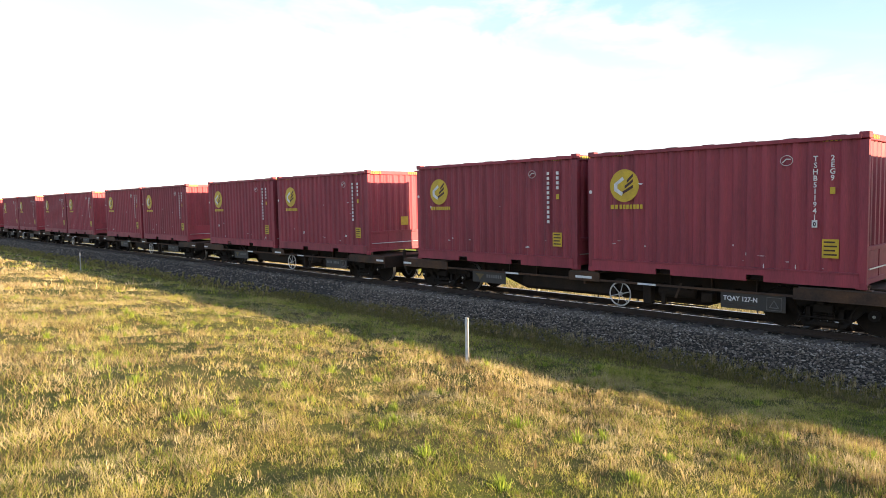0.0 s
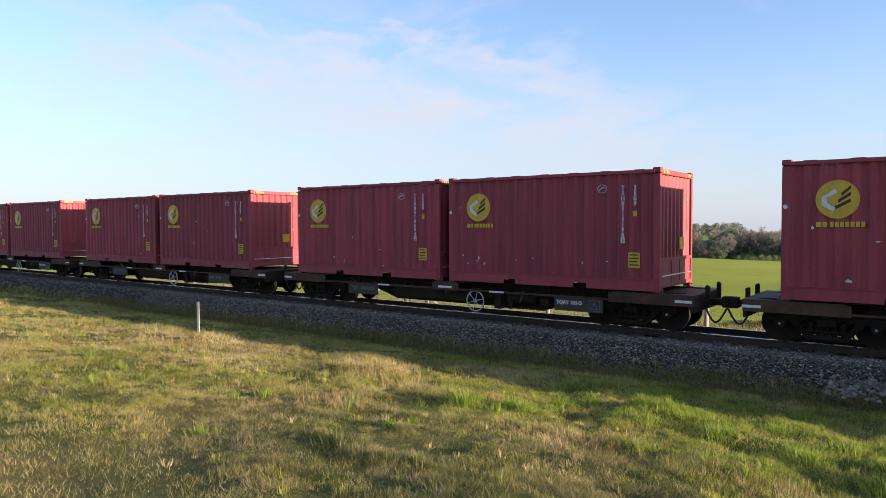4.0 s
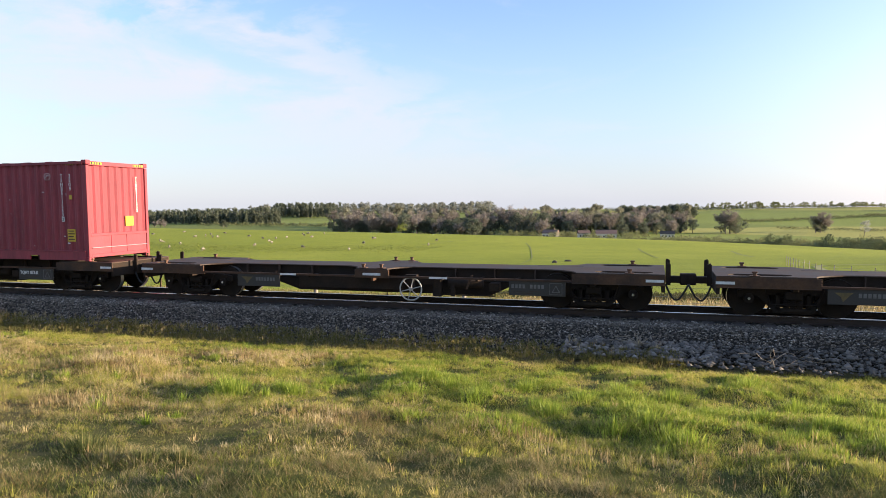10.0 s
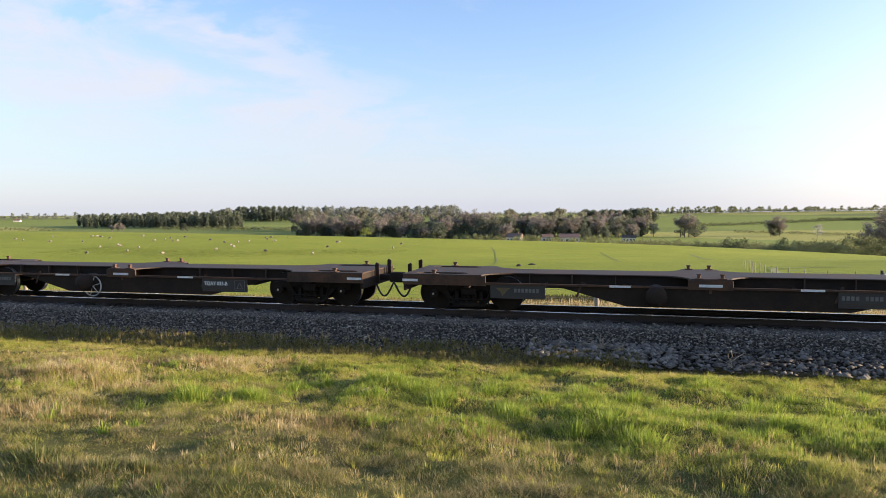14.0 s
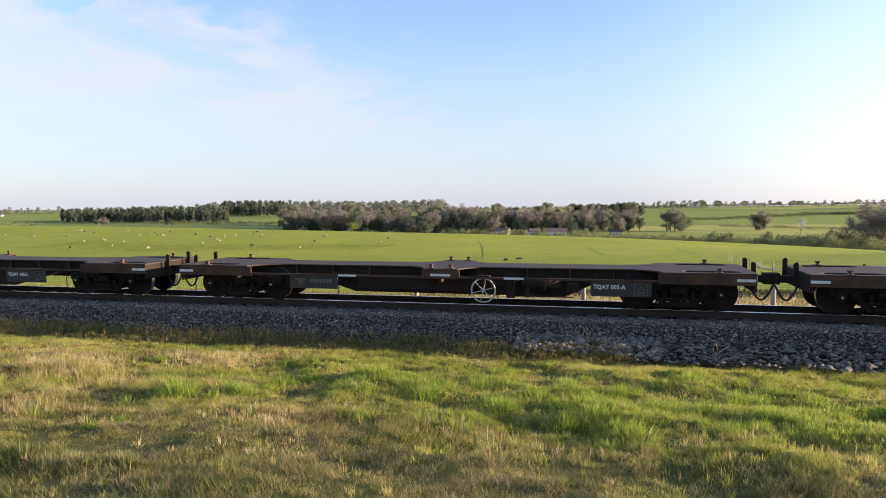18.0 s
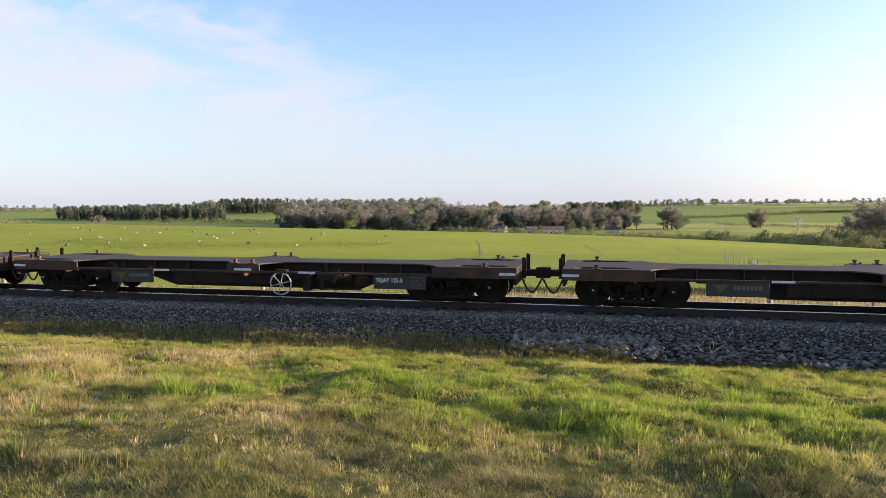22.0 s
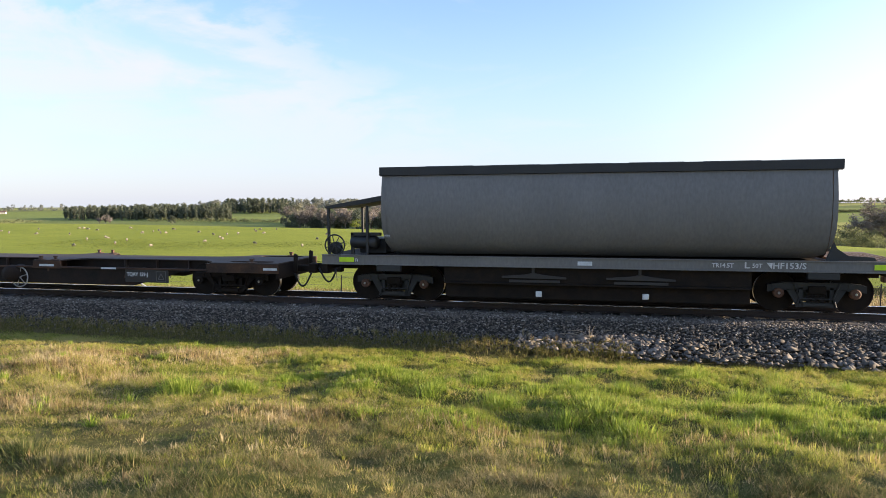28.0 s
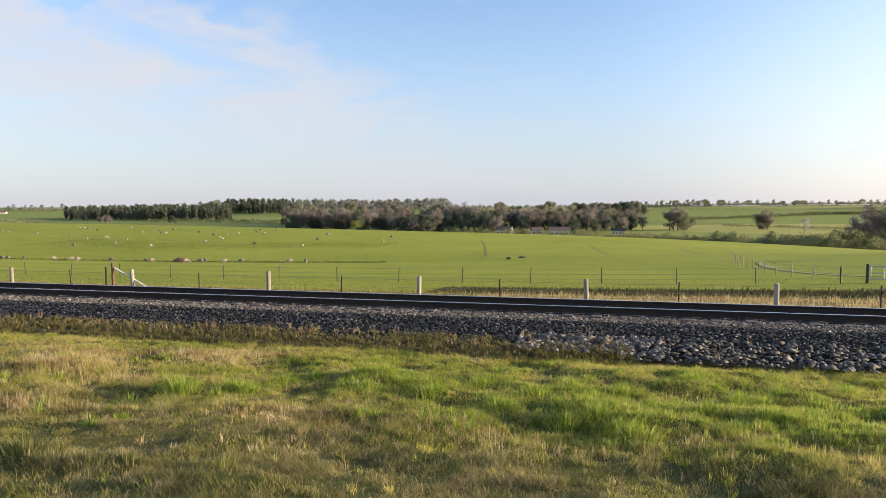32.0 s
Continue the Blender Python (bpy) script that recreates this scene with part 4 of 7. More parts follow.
    # marks on the end that faces +x
    xe = hx + 0.002
    part("warning_label", boxes((xe - 0.03, xe - 0.02, 0.25, 0.58, 0.98, 1.28)), "yellow", c, "yellow warning label")
    for y in (-1.05, 0.62):
        h = part("hazard_strip", boxes((xe - 0.006, xe, y, y + 0.42, CH - 0.10, CH - 0.03)), "yellow", c, "yellow and black height strip")
        bm = bmesh.new()
        for k in range(4):
            q = y + 0.02 + k * 0.1
            box(bm, xe + 0.001, xe + 0.003, q, q + 0.045, CH - 0.098, CH - 0.032)
        part("hazard_bar", bm, "black_decal", h)
    bm = bmesh.new()
    lathe(bm, [(0, 0.045), (0.004, 0.045)], (-hx + 0.07, yf, 1.95), "y", 14)
    part("disc_sticker", bm, "white", c, "round white sticker")
    return c


def add_scuffs(c, r):
    """Scrapes and patches of bare or pale paint, different on each container."""
    yf = -CW / 2 - 0.003
    for k in range(r.randint(6, 12)):
        x, z = r.uniform(-2.7, 2.6), r.choice([r.uniform(0.33, 0.7), r.uniform(0.35, 0.8), r.uniform(0.4, 2.2)])
        w, h = r.choice([0.015, 0.03, 0.05, 0.08]) * r.uniform(0.7, 1.3), r.choice([0.012, 0.02, 0.03, 0.06]) * r.uniform(0.7, 1.3)
        bm = bmesh.new()
        n = 9
        out = [(x + w * math.cos(6.283 * i / n) * r.uniform(0.3, 1), z + h * math.sin(6.283 * i / n) * r.uniform(0.3, 1)) for i in range(n)]
        prism(bm, out, yf, yf - 0.0015)
        part("scuff", bm, "white", c, "pale paint scuff")


def stack(code):
    return "\n".join(code)


NUMBERS = {(0, 1): ("TSHB 511253", "3"), (0, 0): ("TSHB 512049", "9"), (1, 1): ("TSHB 511807", "0"), (1, 0): ("TSHB 512089", "0"), (3, 1): ("TSHB 512198", "3"),
           (3, 0): ("TSHB 510604", "2"), (4, 1): ("TSHB 510950", "3"), (4, 0): ("TSHB 511490", "0"), (5, 1): ("SLHB 511472", "0"), (5, 0): ("SLHB 511562", "0"), (6, 1): ("TSHB 511941", "0")}


def add_number(c, code):
    yf = -CW / 2 - 0.006
    if code:
        lettering(stack(code[0].replace(" ", "")), 0.145, c, "white", (2.13, yf, 2.42), "number", 0.95, 1.0, 0.86, "CENTER", "white painted number")
        lettering("2\nE\nG\n9", 0.145, c, "white", (2.43, yf, 2.42), "size_code", 0.95, 1.0, 0.86, "CENTER", "white painted size code")
        lettering(stack(code[0].replace(" ", "")), 0.13, c, "white", (CL / 2 + 0.004, 0.72, 2.40), "number", 0.95, 1.0, 0.86, "CENTER", "white painted number", turn=90)
        z = 2.42 - 10 * 0.125
        bm = boxes((2.08, 2.18, yf + 0.002, yf + 0.004, z - 0.02, z + 0.12))
        part("check_box", bm, "white", c, "white boxed check digit")
        lettering(code[1], 0.12, c, "maroon_dark", (2.13, yf - 0.001, z + 0.005), "check_digit", 0.9, 1.0, 1.0, "CENTER")
    else:
        bm = boxes(*[(2.09, 2.17, yf, yf + 0.003, 2.42 - k * 0.125, 2.50 - k * 0.125) for k in range(11)])
        part("number", bm, "white", c, "worn white upright row of bars")
        part("size_code", boxes(*[(2.39, 2.47, yf, yf + 0.003, 2.42 - k * 0.125, 2.50 - k * 0.125) for k in range(4)]), "white", c, "worn white upright row of bars")


def wheelset_parts(parent, x, r=0.42, spin=True, rim_bright=True):
    """Two wheels on an axle, turning together."""
    bm = bmesh.new()
    for s in (-1, 1):
        lathe(bm, [(s * 0.47 - 0.065, r * 0.28), (s * 0.47 - 0.065, r * 0.80), (s * 0.47 - 0.05, r * 0.82), (s * 0.47 - 0.05, r * 0.97), (s * 0.47 + 0.04, r * 0.97), (s * 0.47 + 0.04, r * 0.82), (s * 0.47, r * 0.78), (s * 0.47 + 0.02, r * 0.30), (s * 0.47 + 0.08, r * 0.24)] if s > 0 else
              [(s * 0.47 - 0.08, r * 0.24), (s * 0.47 - 0.02, r * 0.30), (s * 0.47, r * 0.78), (s * 0.47 - 0.04, r * 0.82), (s * 0.47 - 0.04, r * 0.97), (s * 0.47 + 0.05, r * 0.97), (s * 0.47 + 0.05, r * 0.82), (s * 0.47 + 0.065, r * 0.80), (s * 0.47 + 0.065, r * 0.28)], (0, 0, 0), "y", 28)
    lathe(bm, [(-0.85, 0.065), (0.85, 0.065)], (0, 0, 0), "y", 10)
    for s in (-1, 1):   # tread and flange
        lathe(bm, [(s * 0.53 - 0.055, r * 0.975), (s * 0.53 - 0.055, r), (s * 0.53 + 0.06, r), (s * 0.53 + 0.06, r * 0.975)], (0, 0, 0), "y", 32)
    ws = part("wheelset", bm, "bogie", parent, "", True)
    for poly in ws.data.polygons:
        poly.use_smooth = False
    # Worn rim rings, brightened to stand in for the sky's reflection.
    bright = bmesh.new()
    torus(bright, (0, -0.588, 0), r * 0.960, 0.013, "y", 40, 5)
    torus(bright, (0, 0.588, 0), r * 0.965, 0.006, "y", 40, 5)
    ws.data.materials.append(M["wheel_rim"])
    ws2 = bmesh.new()
    ws2.from_mesh(ws.data)
    off = len(ws2.faces)
    tmp = bpy.data.meshes.new("tmp")
    bright.to_mesh(tmp)
    bright.free()
    ws2.from_mesh(tmp)
    ws2.faces.ensure_lookup_table()
    for f in ws2.faces[:off]:       # the worn running surface
        c = f.calc_center_median()
        if math.hypot(c.x, c.z) > r * 0.97 and abs(f.normal.y) < 0.5:
            f.material_index = 1
    ws2.to_mesh(ws.data)
    ws2.free()
    bpy.data.meshes.remove(tmp)
    ws.matrix_local = pose(x, 0, r)
    return ws


def bogie_parts(wagon, x, base, r=0.42, heavy=False):
    """A three-piece bogie: cast side frames with springs, axleboxes, bolster; the wheelsets are under it."""
    h = base / 2
    bm = bmesh.new()
    for s in (-1, 1):
        y0, y1 = s * 0.80 - 0.055, s * 0.80 + 0.055
        prism(bm, [(-h - 0.22, r + 0.02), (-h - 0.22, r + 0.17), (-h + 0.1, r + 0.23), (h - 0.1, r + 0.23), (h + 0.22, r + 0.17), (h + 0.22, r + 0.02), (h - 0.16, r + 0.06), (h - 0.36, r + 0.08), (-h + 0.36, r + 0.08), (-h + 0.16, r + 0.06)], y0, y1)
        prism(bm, [(-h + 0.16, r + 0.08), (-h + 0.32, r + 0.08), (-0.30, r - 0.20), (0.30, r - 0.20), (h - 0.32, r + 0.08), (h - 0.16, r + 0.08), (0.36, r - 0.30), (-0.36, r - 0.30)], y0, y1)
        for q in (-1, 1):
            box(bm, q * 0.30 - 0.04, q * 0.30 + 0.04, y0, y1, r - 0.22, r + 0.12)
    for q in (-0.34, 0.34):
        box(bm, q - 0.03, q + 0.03, -0.74, 0.74, r - 0.24, r - 0.16)
        for s in (-1, 1):          # brake blocks against the treads
            box(bm, q + (0.02 if q > 0 else -0.10), q + (0.10 if q > 0 else -0.02), s * 0.53 - 0.05, s * 0.53 + 0.05, r - 0.16, r + 0.14)
    box(bm, -0.28, 0.28, -0.72, 0.72, r - 0.14, r + 0.02)
    box(bm, -h + 0.46, h - 0.46, -0.70, 0.70, r - 0.20, r + 0.20)
    for s in (-1, 1):              # brake levers, hangers and safety straps beside the frame
        for q in (-1, 1):
            tube(bm, [(q * (h - 0.30), s * 0.88, r + 0.22), (q * (h - 0.42), s * 0.88, r - 0.10), (q * (h - 0.36), s * 0.86, r - 0.30)], 0.022, 5)
            box(bm, q * h - 0.13, q * h + 0.13, s * 0.80 - 0.07, s * 0.80 + 0.07, r + 0.10, r + 0.20)
        tube(bm, [(-h + 0.4, s * 0.88, r - 0.12), (h - 0.4, s * 0.88, r - 0.12)], 0.018, 5)
        box(bm, -0.26, 0.26, s * 0.80 - 0.10, s * 0.80 + 0.10, r - 0.27, r - 0.21)
    bog = part("bogie", bm, "hopper_dark" if heavy else "bogie", wagon, "cast steel bogie")
    bog.location = (x, 0, 0)
    part("bolster", boxes((-0.17, 0.17, -0.95, 0.95, r + 0.0, r + 0.16), (-0.3, 0.3, -0.3, 0.3, r + 0.16, r + 0.30), bevel=0.01), "bogie", bog)
    for s in (-1, 1):
        for q in (-0.13, 0.0, 0.13):
            bm = bmesh.new()
            pts = [(q + 0.055 * math.cos(a), s * 0.845 + 0.055 * math.sin(a), r - 0.2 + 0.24 * a / 37.7) for a in np.linspace(0, 37.7, 49)]
            tube(bm, pts, 0.014, 4)
            part("spring", bm, "bogie", bog)
        for q in (-h, h):
            bm = bmesh.new()
            lathe(bm, [(0, 0.11), (0.13, 0.11), (0.15, 0.085), (0.15, 0.05), (0.165, 0.045)] if s > 0 else [(-0.165, 0.045), (-0.15, 0.05), (-0.15, 0.085), (-0.13, 0.11), (0, 0.11)], (q, s * 0.77, r), "y", 14)
            part("axlebox", bm, "axlebox" if heavy else "bogie", bog)
            if s < 0:
                bm = bmesh.new()
                lathe(bm, [(-0.014, 0.022), (0, 0.03)], (q, -0.935, r), "y", 10)
                part("axle_cap", bm, "bolt_bright", bog, "bright worn axle cap")
    for q in (-h, h):
        wheelset_parts(bog, q, r)
    return bog


def hand_wheel(parent, x, y, z, R, material="hand_wheel", spokes=6, axis="y"):
    bm = bmesh.new()
    torus(bm, (x, y, z), R, 0.019, axis, 32, 6)
    rim = part("brake_wheel", bm, material, parent, "spoked hand brake wheel", True)
    for k in range(spokes):
        a = 2 * math.pi * k / spokes + 0.26
        part("spoke", tube(bmesh.new(), [(x + 0.03 * math.cos(a), y, z + 0.03 * math.sin(a)), (x + R * math.cos(a), y, z + R * math.sin(a))], 0.011, 5), material, rim)
    part("hub", lathe(bmesh.new(), [(-0.03, 0.045), (0.05, 0.045)], (x, y, z), "y", 12), material, rim)
    return rim


def hose(parent, s, x, y=0.28, z=0.62):
    bm = bmesh.new()
    pts = [(x + s * (0.0 + 0.5 * f), y, z - 0.42 * math.sin(math.pi * f) * (1 - 0.25 * f)) for f in np.linspace(0, 1, 11)]
    tube(bm, pts, 0.024, 7)
    return part("brake_hose", bm, "rubber", parent, "sagging black brake hose", True)


def coupler(parent, s, x, rusty=False):
    bm = boxes((min(x, x + s * 0.42), max(x, x + s * 0.42), -0.09, 0.09, 0.62, 0.78), (min(x + s * 0.34, x + s * 0.56), max(x + s * 0.34, x + s * 0.56), -0.13, 0.11, 0.58, 0.84), (min(x + s * 0.5, x + s * 0.62), max(x + s * 0.5, x + s * 0.62), 0.02 if s > 0 else -0.12, 0.12 if s > 0 else -0.02, 0.58, 0.84), bevel=0.02)
    return part("coupler", bm, "axlebox" if rusty else "frame", parent, "knuckle coupler")


def deck_end(s):
    """An end platform with a long slot on each side, flaring out from the centre sill; one sheet."""
    bm = bmesh.new()
    xs, ys = (5.05, 5.45, 5.60, 6.57, 6.72, 6.98), (-1.19, -1.02, -0.66, -0.42, 0.42, 0.66, 1.02, 1.19)
    at = {}

    def v(x, y):
        if (x, y) not in at:
            at[x, y] = bm.verts.new((s * x, y, 0.925))
        return at[x, y]

    for x0, x1 in zip(xs, xs[1:]):
        for y0, y1 in zip(ys, ys[1:]):
            slot = 5.45 <= x0 < 6.72 and (abs(y0 + y1) / 2 > 0.66 and abs(y0 + y1) / 2 < 1.02)
            if not slot:
                bm.faces.new((v(x0, y0), v(x1, y0), v(x1, y1), v(x0, y1)))
    for x, y in ((5.45, 0), (6.72, 0)):       # rounded slot ends
        for q in (-1, 1):
            xm = 5.60 if x < 6 else 6.57
            bm.faces.new((v(x, q * 0.66), v(xm, q * 0.66), v(x, q * 0.66 + q * 0.12)))
            bm.faces.new((v(x, q * 1.02), v(xm, q * 1.02), v(x, q * 1.02 - q * 0.12)))
    for q in (-1, 1):
        bm.faces.new((v(5.05, q * 0.42), v(5.05, q * 0.66), v(5.05, q * 1.02), v(5.05, q * 1.19), *[v(3.9 + 1.15 * math.cos(radians(a)), q * (1.19 - 0.69 * math.sin(radians(a)))) for a in range(9, 90, 9)], v(3.9, q * 0.5), v(3.9, q * 0.42)))
    bmesh.ops.recalc_face_normals(bm, faces=bm.faces)
    got = bmesh.ops.extrude_face_region(bm, geom=bm.faces[:], use_keep_orig=True)["geom"]
    bmesh.ops.translate(bm, verts=[g for g in got if isinstance(g, bmesh.types.BMVert)], vec=(0, 0, -0.03))
    bmesh.ops.recalc_face_normals(bm, faces=bm.faces)
    return bm


def build_flat_wagon(kind):
    """A skeletal container wagon; kind 'a': straight underframe with gear hung on it, 'b': fish-bellied side plates."""
    w = empty("flat_wagon", "grimy dark brown steel container flat wagon on two bogies", "wagon", "flat wagons of the train")
    # centre sill: two deep webs and flanges
    for y in (-0.44, 0.44):
        part("sill_web", boxes((-6.9, 6.9, y - 0.02, y + 0.02, 0.60, 0.895), bevel=0.004), "frame", w, "deep web of the centre sill")
    part("top_flange", boxes((-5.05, 5.05, -0.56, 0.56, 0.896, 0.922), bevel=0.004), "deck", w)
    part("bottom_flange", boxes((-4.0, 4.0, -0.52, 0.52, 0.575, 0.599), bevel=0.004), "frame", w)
    for s in (-1, 1):
        part("end_deck", deck_end(s), "deck", w, "worn steel end platform with slots")
        for q in (-1, 1):
            y0, y1 = (1.15, 1.19) if q > 0 else (-1.19, -1.15)
            xa, xb = sorted((s * 4.95, s * 6.98))
            part("side_sill", boxes((xa, xb, y0, y1, 0.67, 0.895), (xa, xb, y0 - 0.02, y1 + 0.02, 0.665, 0.685), bevel=0.006), "rust_edge", w, "rust-stained side sill")
            part("twist_lock", boxes((s * 6.22 - 0.10, s * 6.22 + 0.10, q * 1.12 - 0.08, q * 1.12 + 0.08, 0.925, 0.94), (s * 6.22 - 0.035, s * 6.22 + 0.035, q * 1.12 - 0.03, q * 1.12 + 0.03, 0.94, 0.99), (s * 6.22 - 0.055, s * 6.22 + 0.055, q * 1.12 - 0.04, q * 1.12 + 0.04, 0.99, 1.03), bevel=0.008), "axlebox", w, "rusty twist lock")
        xa, xb = sorted((s * 6.9, s * 6.98))
        part("headstock", boxes((xa, xb, -1.15, 1.15, 0.52, 0.895), bevel=0.01), "frame", w)
        # upright guide horns at the end
        for y, top in ((-0.34, 1.08), (0.62, 1.10)):
            bm = bmesh.new()
            xh = s * 7.06
            prism(bm, [(xh - 0.05, 0.60), (xh + 0.05, 0.60), (xh + 0.05, top), (xh - s * 0.02, top + 0.035), (xh - 0.05, top)][::1], y - 0.025, y + 0.025)
            part("guide_horn", bm, "frame", w, "upright steel guide horn")
        coupler(w, s, s * 6.98)
        hose(w, s, s * 7.0, -0.32)
        part("marker_plate", boxes((s * 6.78 - 0.21, s * 6.78 + 0.17, -1.1985, -1.1925, 0.745, 0.805)), "reflector", w, "white reflector plate")
        bogie_parts(w, s * 5.42, 1.75)
        part("brake_rigging", boxes((s * 5.42 - 0.06, s * 5.42 + 0.06, -1.12, 1.12, 0.60, 0.68), bevel=0.01), "frame", w)
    # middle platform with flares
    bm = bmesh.new()
    for q in (-1, 1):
        arc = [(0.42 + 0.73 * (1 - math.cos(radians(t))), q * (1.19 - 0.69 * math.sin(radians(t)))) for t in range(0, 91, 10)]
        pts = [(-x, y) for x, y in arc[::-1]] + arc
        a = [bm.verts.new((x, y, 0.922)) for x, y in pts]
        b = [bm.verts.new((x, y, 0.89)) for x, y in pts]
        bm.faces.new(a); bm.faces.new(b[::-1])
        for i in range(len(pts)):
            bm.faces.new((a[i], b[i], b[(i + 1) % len(pts)], a[(i + 1) % len(pts)]))
    bmesh.ops.recalc_face_normals(bm, faces=bm.faces)
    part("middle_deck", bm, "deck", w, "worn middle platform")
    for q in (-1, 1):
        y0, y1 = (1.15, 1.19) if q > 0 else (-1.19, -1.15)
        part("middle_sill", boxes((-0.46, 0.46, y0, y1, 0.68, 0.89), (-0.03, 0.03, min(q * 0.5, q * 1.15), max(q * 0.5, q * 1.15), 0.6, 0.89), bevel=0.006), "rust_edge", w)
        part("edge_rod", boxes((-4.95, -0.46, y0 + 0.01 * q, y1 - 0.01 * q if q < 0 else y1, 0.70, 0.745), (0.46, 4.95, y0 + 0.01 * q, y1 if q > 0 else y1 - 0.01 * q, 0.70, 0.745)), "rust_edge", w, "slim rusty edge bar")
        for x in (-0.24, 0.24):
            part("twist_lock", boxes((x - 0.09, x + 0.09, q * 1.12 - 0.08, q * 1.12 + 0.08, 0.922, 0.94), (x - 0.035, x + 0.035, q * 1.12 - 0.03, q * 1.12 + 0.03, 0.94, 1.0), (x - 0.05, x + 0.05, q * 1.12 - 0.04, q * 1.12 + 0.04, 1.0, 1.03), bevel=0.008), "axlebox", w, "rusty twist lock")
    for x in (-4.0, -3.0, -2.0, 2.0, 3.0, 4.0):
        part("stiffener", boxes((x - 0.012, x + 0.012, -0.56, -0.465, 0.61, 0.895)), "deck", w)
        part("outrigger", boxes((x * 0.9 - 0.03, x * 0.9 + 0.03, -1.15, -0.46, 0.66, 0.70), bevel=0.004), "frame", w)
    for x in (-2.75, 2.55):       # slanted straps that hold the edge bar
        bm = bmesh.new()
        prism(bm, [(x, 0.80), (x + 0.05, 0.80), (x - 0.08, 0.46), (x - 0.13, 0.46)], -1.150, -1.138)
        part("bar_strap", bm, "rust_edge", w)
    part("marker_plate", boxes((-0.24, 0.24, -1.1985, -1.1925, 0.745, 0.805)), "reflector", w, "white reflector plate")
    for x in ((-2.35, 1.75) if kind == "a" else (-1.9, 2.0)):
        part("marker_plate", boxes((x - 0.23, x + 0.23, -1.2065, -1.1925, 0.70, 0.745)), "reflector", w, "slim white reflector strip")
    # boards for the operator's mark and the number
    xb = -3.25 if kind == "a" else -4.2
    board = part("name_board", boxes((xb - 0.64, xb + 0.64, -1.175, -1.155, 0.38, 0.70), bevel=0.006), "plate", w, "grimy dark name board")
    bm = bmesh.new()
    prism(bm, [(xb - 0.52, 0.63), (xb - 0.17, 0.63), (xb - 0.25, 0.56), (xb - 0.30, 0.50), (xb - 0.36, 0.44), (xb - 0.40, 0.54)], -1.178, -1.181)
    part("mark", bm, "faded_yellow", board, "faded yellow arrow mark")
    part("mark", boxes(*[(xb - 0.08 + k * 0.085, xb - 0.08 + k * 0.085 + 0.06, -1.181, -1.178, 0.53, 0.62) for k in range(7)]), "plate", board, "faded grey row of bars")
    board.children[-1].data.materials[0] = M["faded_white"]
    xn = 4.15 if kind == "a" else 3.15
    nb = part("number_board", boxes((xn - 0.66, xn + 0.66, -1.175, -1.155, 0.36, 0.70), bevel=0.006), "plate", w, "grimy dark number board")
    bm = bmesh.new()
    for k in range(3):
        a, b = 2 * math.pi * k / 3 + math.pi / 2, 2 * math.pi * (k + 1) / 3 + math.pi / 2
        tube(bm, [(xn + 0.44 + 0.10 * math.cos(a), -1.178, 0.50 + 0.10 * math.sin(a)), (xn + 0.44 + 0.10 * math.cos(b), -1.178, 0.50 + 0.10 * math.sin(b))], 0.010, 4)
    pts = [(xn + 0.30, -1.178, 0.40), (xn + 0.58, -1.178, 0.40), (xn + 0.58, -1.178, 0.66), (xn + 0.30, -1.178, 0.66), (xn + 0.30, -1.178, 0.40)]
    tube(bm, pts, 0.008, 4)
    part("triangle_mark", bm, "plate", nb, "pale outlined triangle mark")
    nb.children[-1].data.materials[0] = M["faded_white"]
    part("small_print", boxes((xn - 0.58, xn - 0.30, -1.178, -1.175, 0.45, 0.465), (xn - 0.20, xn + 0.1, -1.178, -1.175, 0.45, 0.465), (xn - 0.58, xn - 0.1, -1.178, -1.175, 0.41, 0.422)), "deck", nb)
    if kind == "a":
        part("under_beam", boxes((-2.2, 0.75, -0.9, -0.82, 0.36, 0.70), (0.75, 1.6, -0.85, -0.8, 0.5, 0.70), bevel=0.01), "frame", w)
        bm = bmesh.new()
        prism(bm, [(-3.6, 0.62), (3.7, 0.62), (2.9, 0.24), (-2.4, 0.24)], -0.48, 0.48)
        part("belly", bm, "frame", w)
        bm = bmesh.new()
        lathe(bm, [(-0.45, 0.05), (-0.42, 0.13), (0.42, 0.13), (0.45, 0.05)], (2.35, -0.85, 0.56), "x", 16)
        part("air_reservoir", bm, "frame", w, "", True)
        part("brake_gear", boxes((1.55, 1.75, -1.0, -0.8, 0.24, 0.70), (2.0, 2.1, -0.98, -0.9, 0.26, 0.55), (2.95, 3.2, -0.95, -0.7, 0.40, 0.60), (1.6, 3.1, -0.93, -0.90, 0.27, 0.30), bevel=0.01), "frame", w)
        hand_wheel(w, 1.03, -1.16, 0.43, 0.28)
        part("wheel_bracket", boxes((0.88, 1.18, -1.15, -1.0, 0.70, 0.78), (1.0, 1.06, -1.12, -0.9, 0.40, 0.70), bevel=0.008), "frame", w)
    else:
        for q in (-1, 1):
            bm = bmesh.new()
            prism(bm, [(-3.35, 0.70), (4.2, 0.70), (3.9, 0.56), (2.75, 0.27), (-1.75, 0.27)], q * 1.13 - 0.01, q * 1.13 + 0.01)
            part("fish_belly_plate", bm, "frame", w, "deep dark fish-bellied side plate")
        part("belly", boxes((-1.6, 2.6, -1.1, 1.1, 0.40, 0.44)), "frame", w)
        bm = bmesh.new()
        lathe(bm, [(-0.5, 0.06), (-0.46, 0.22), (0.02, 0.24), (0.05, 0.2)], (-1.12, -0.92, 0.52), "y", 18)
        part("air_reservoir", bm, "frame", w, "", True)
    return w


WIDE = 1.2


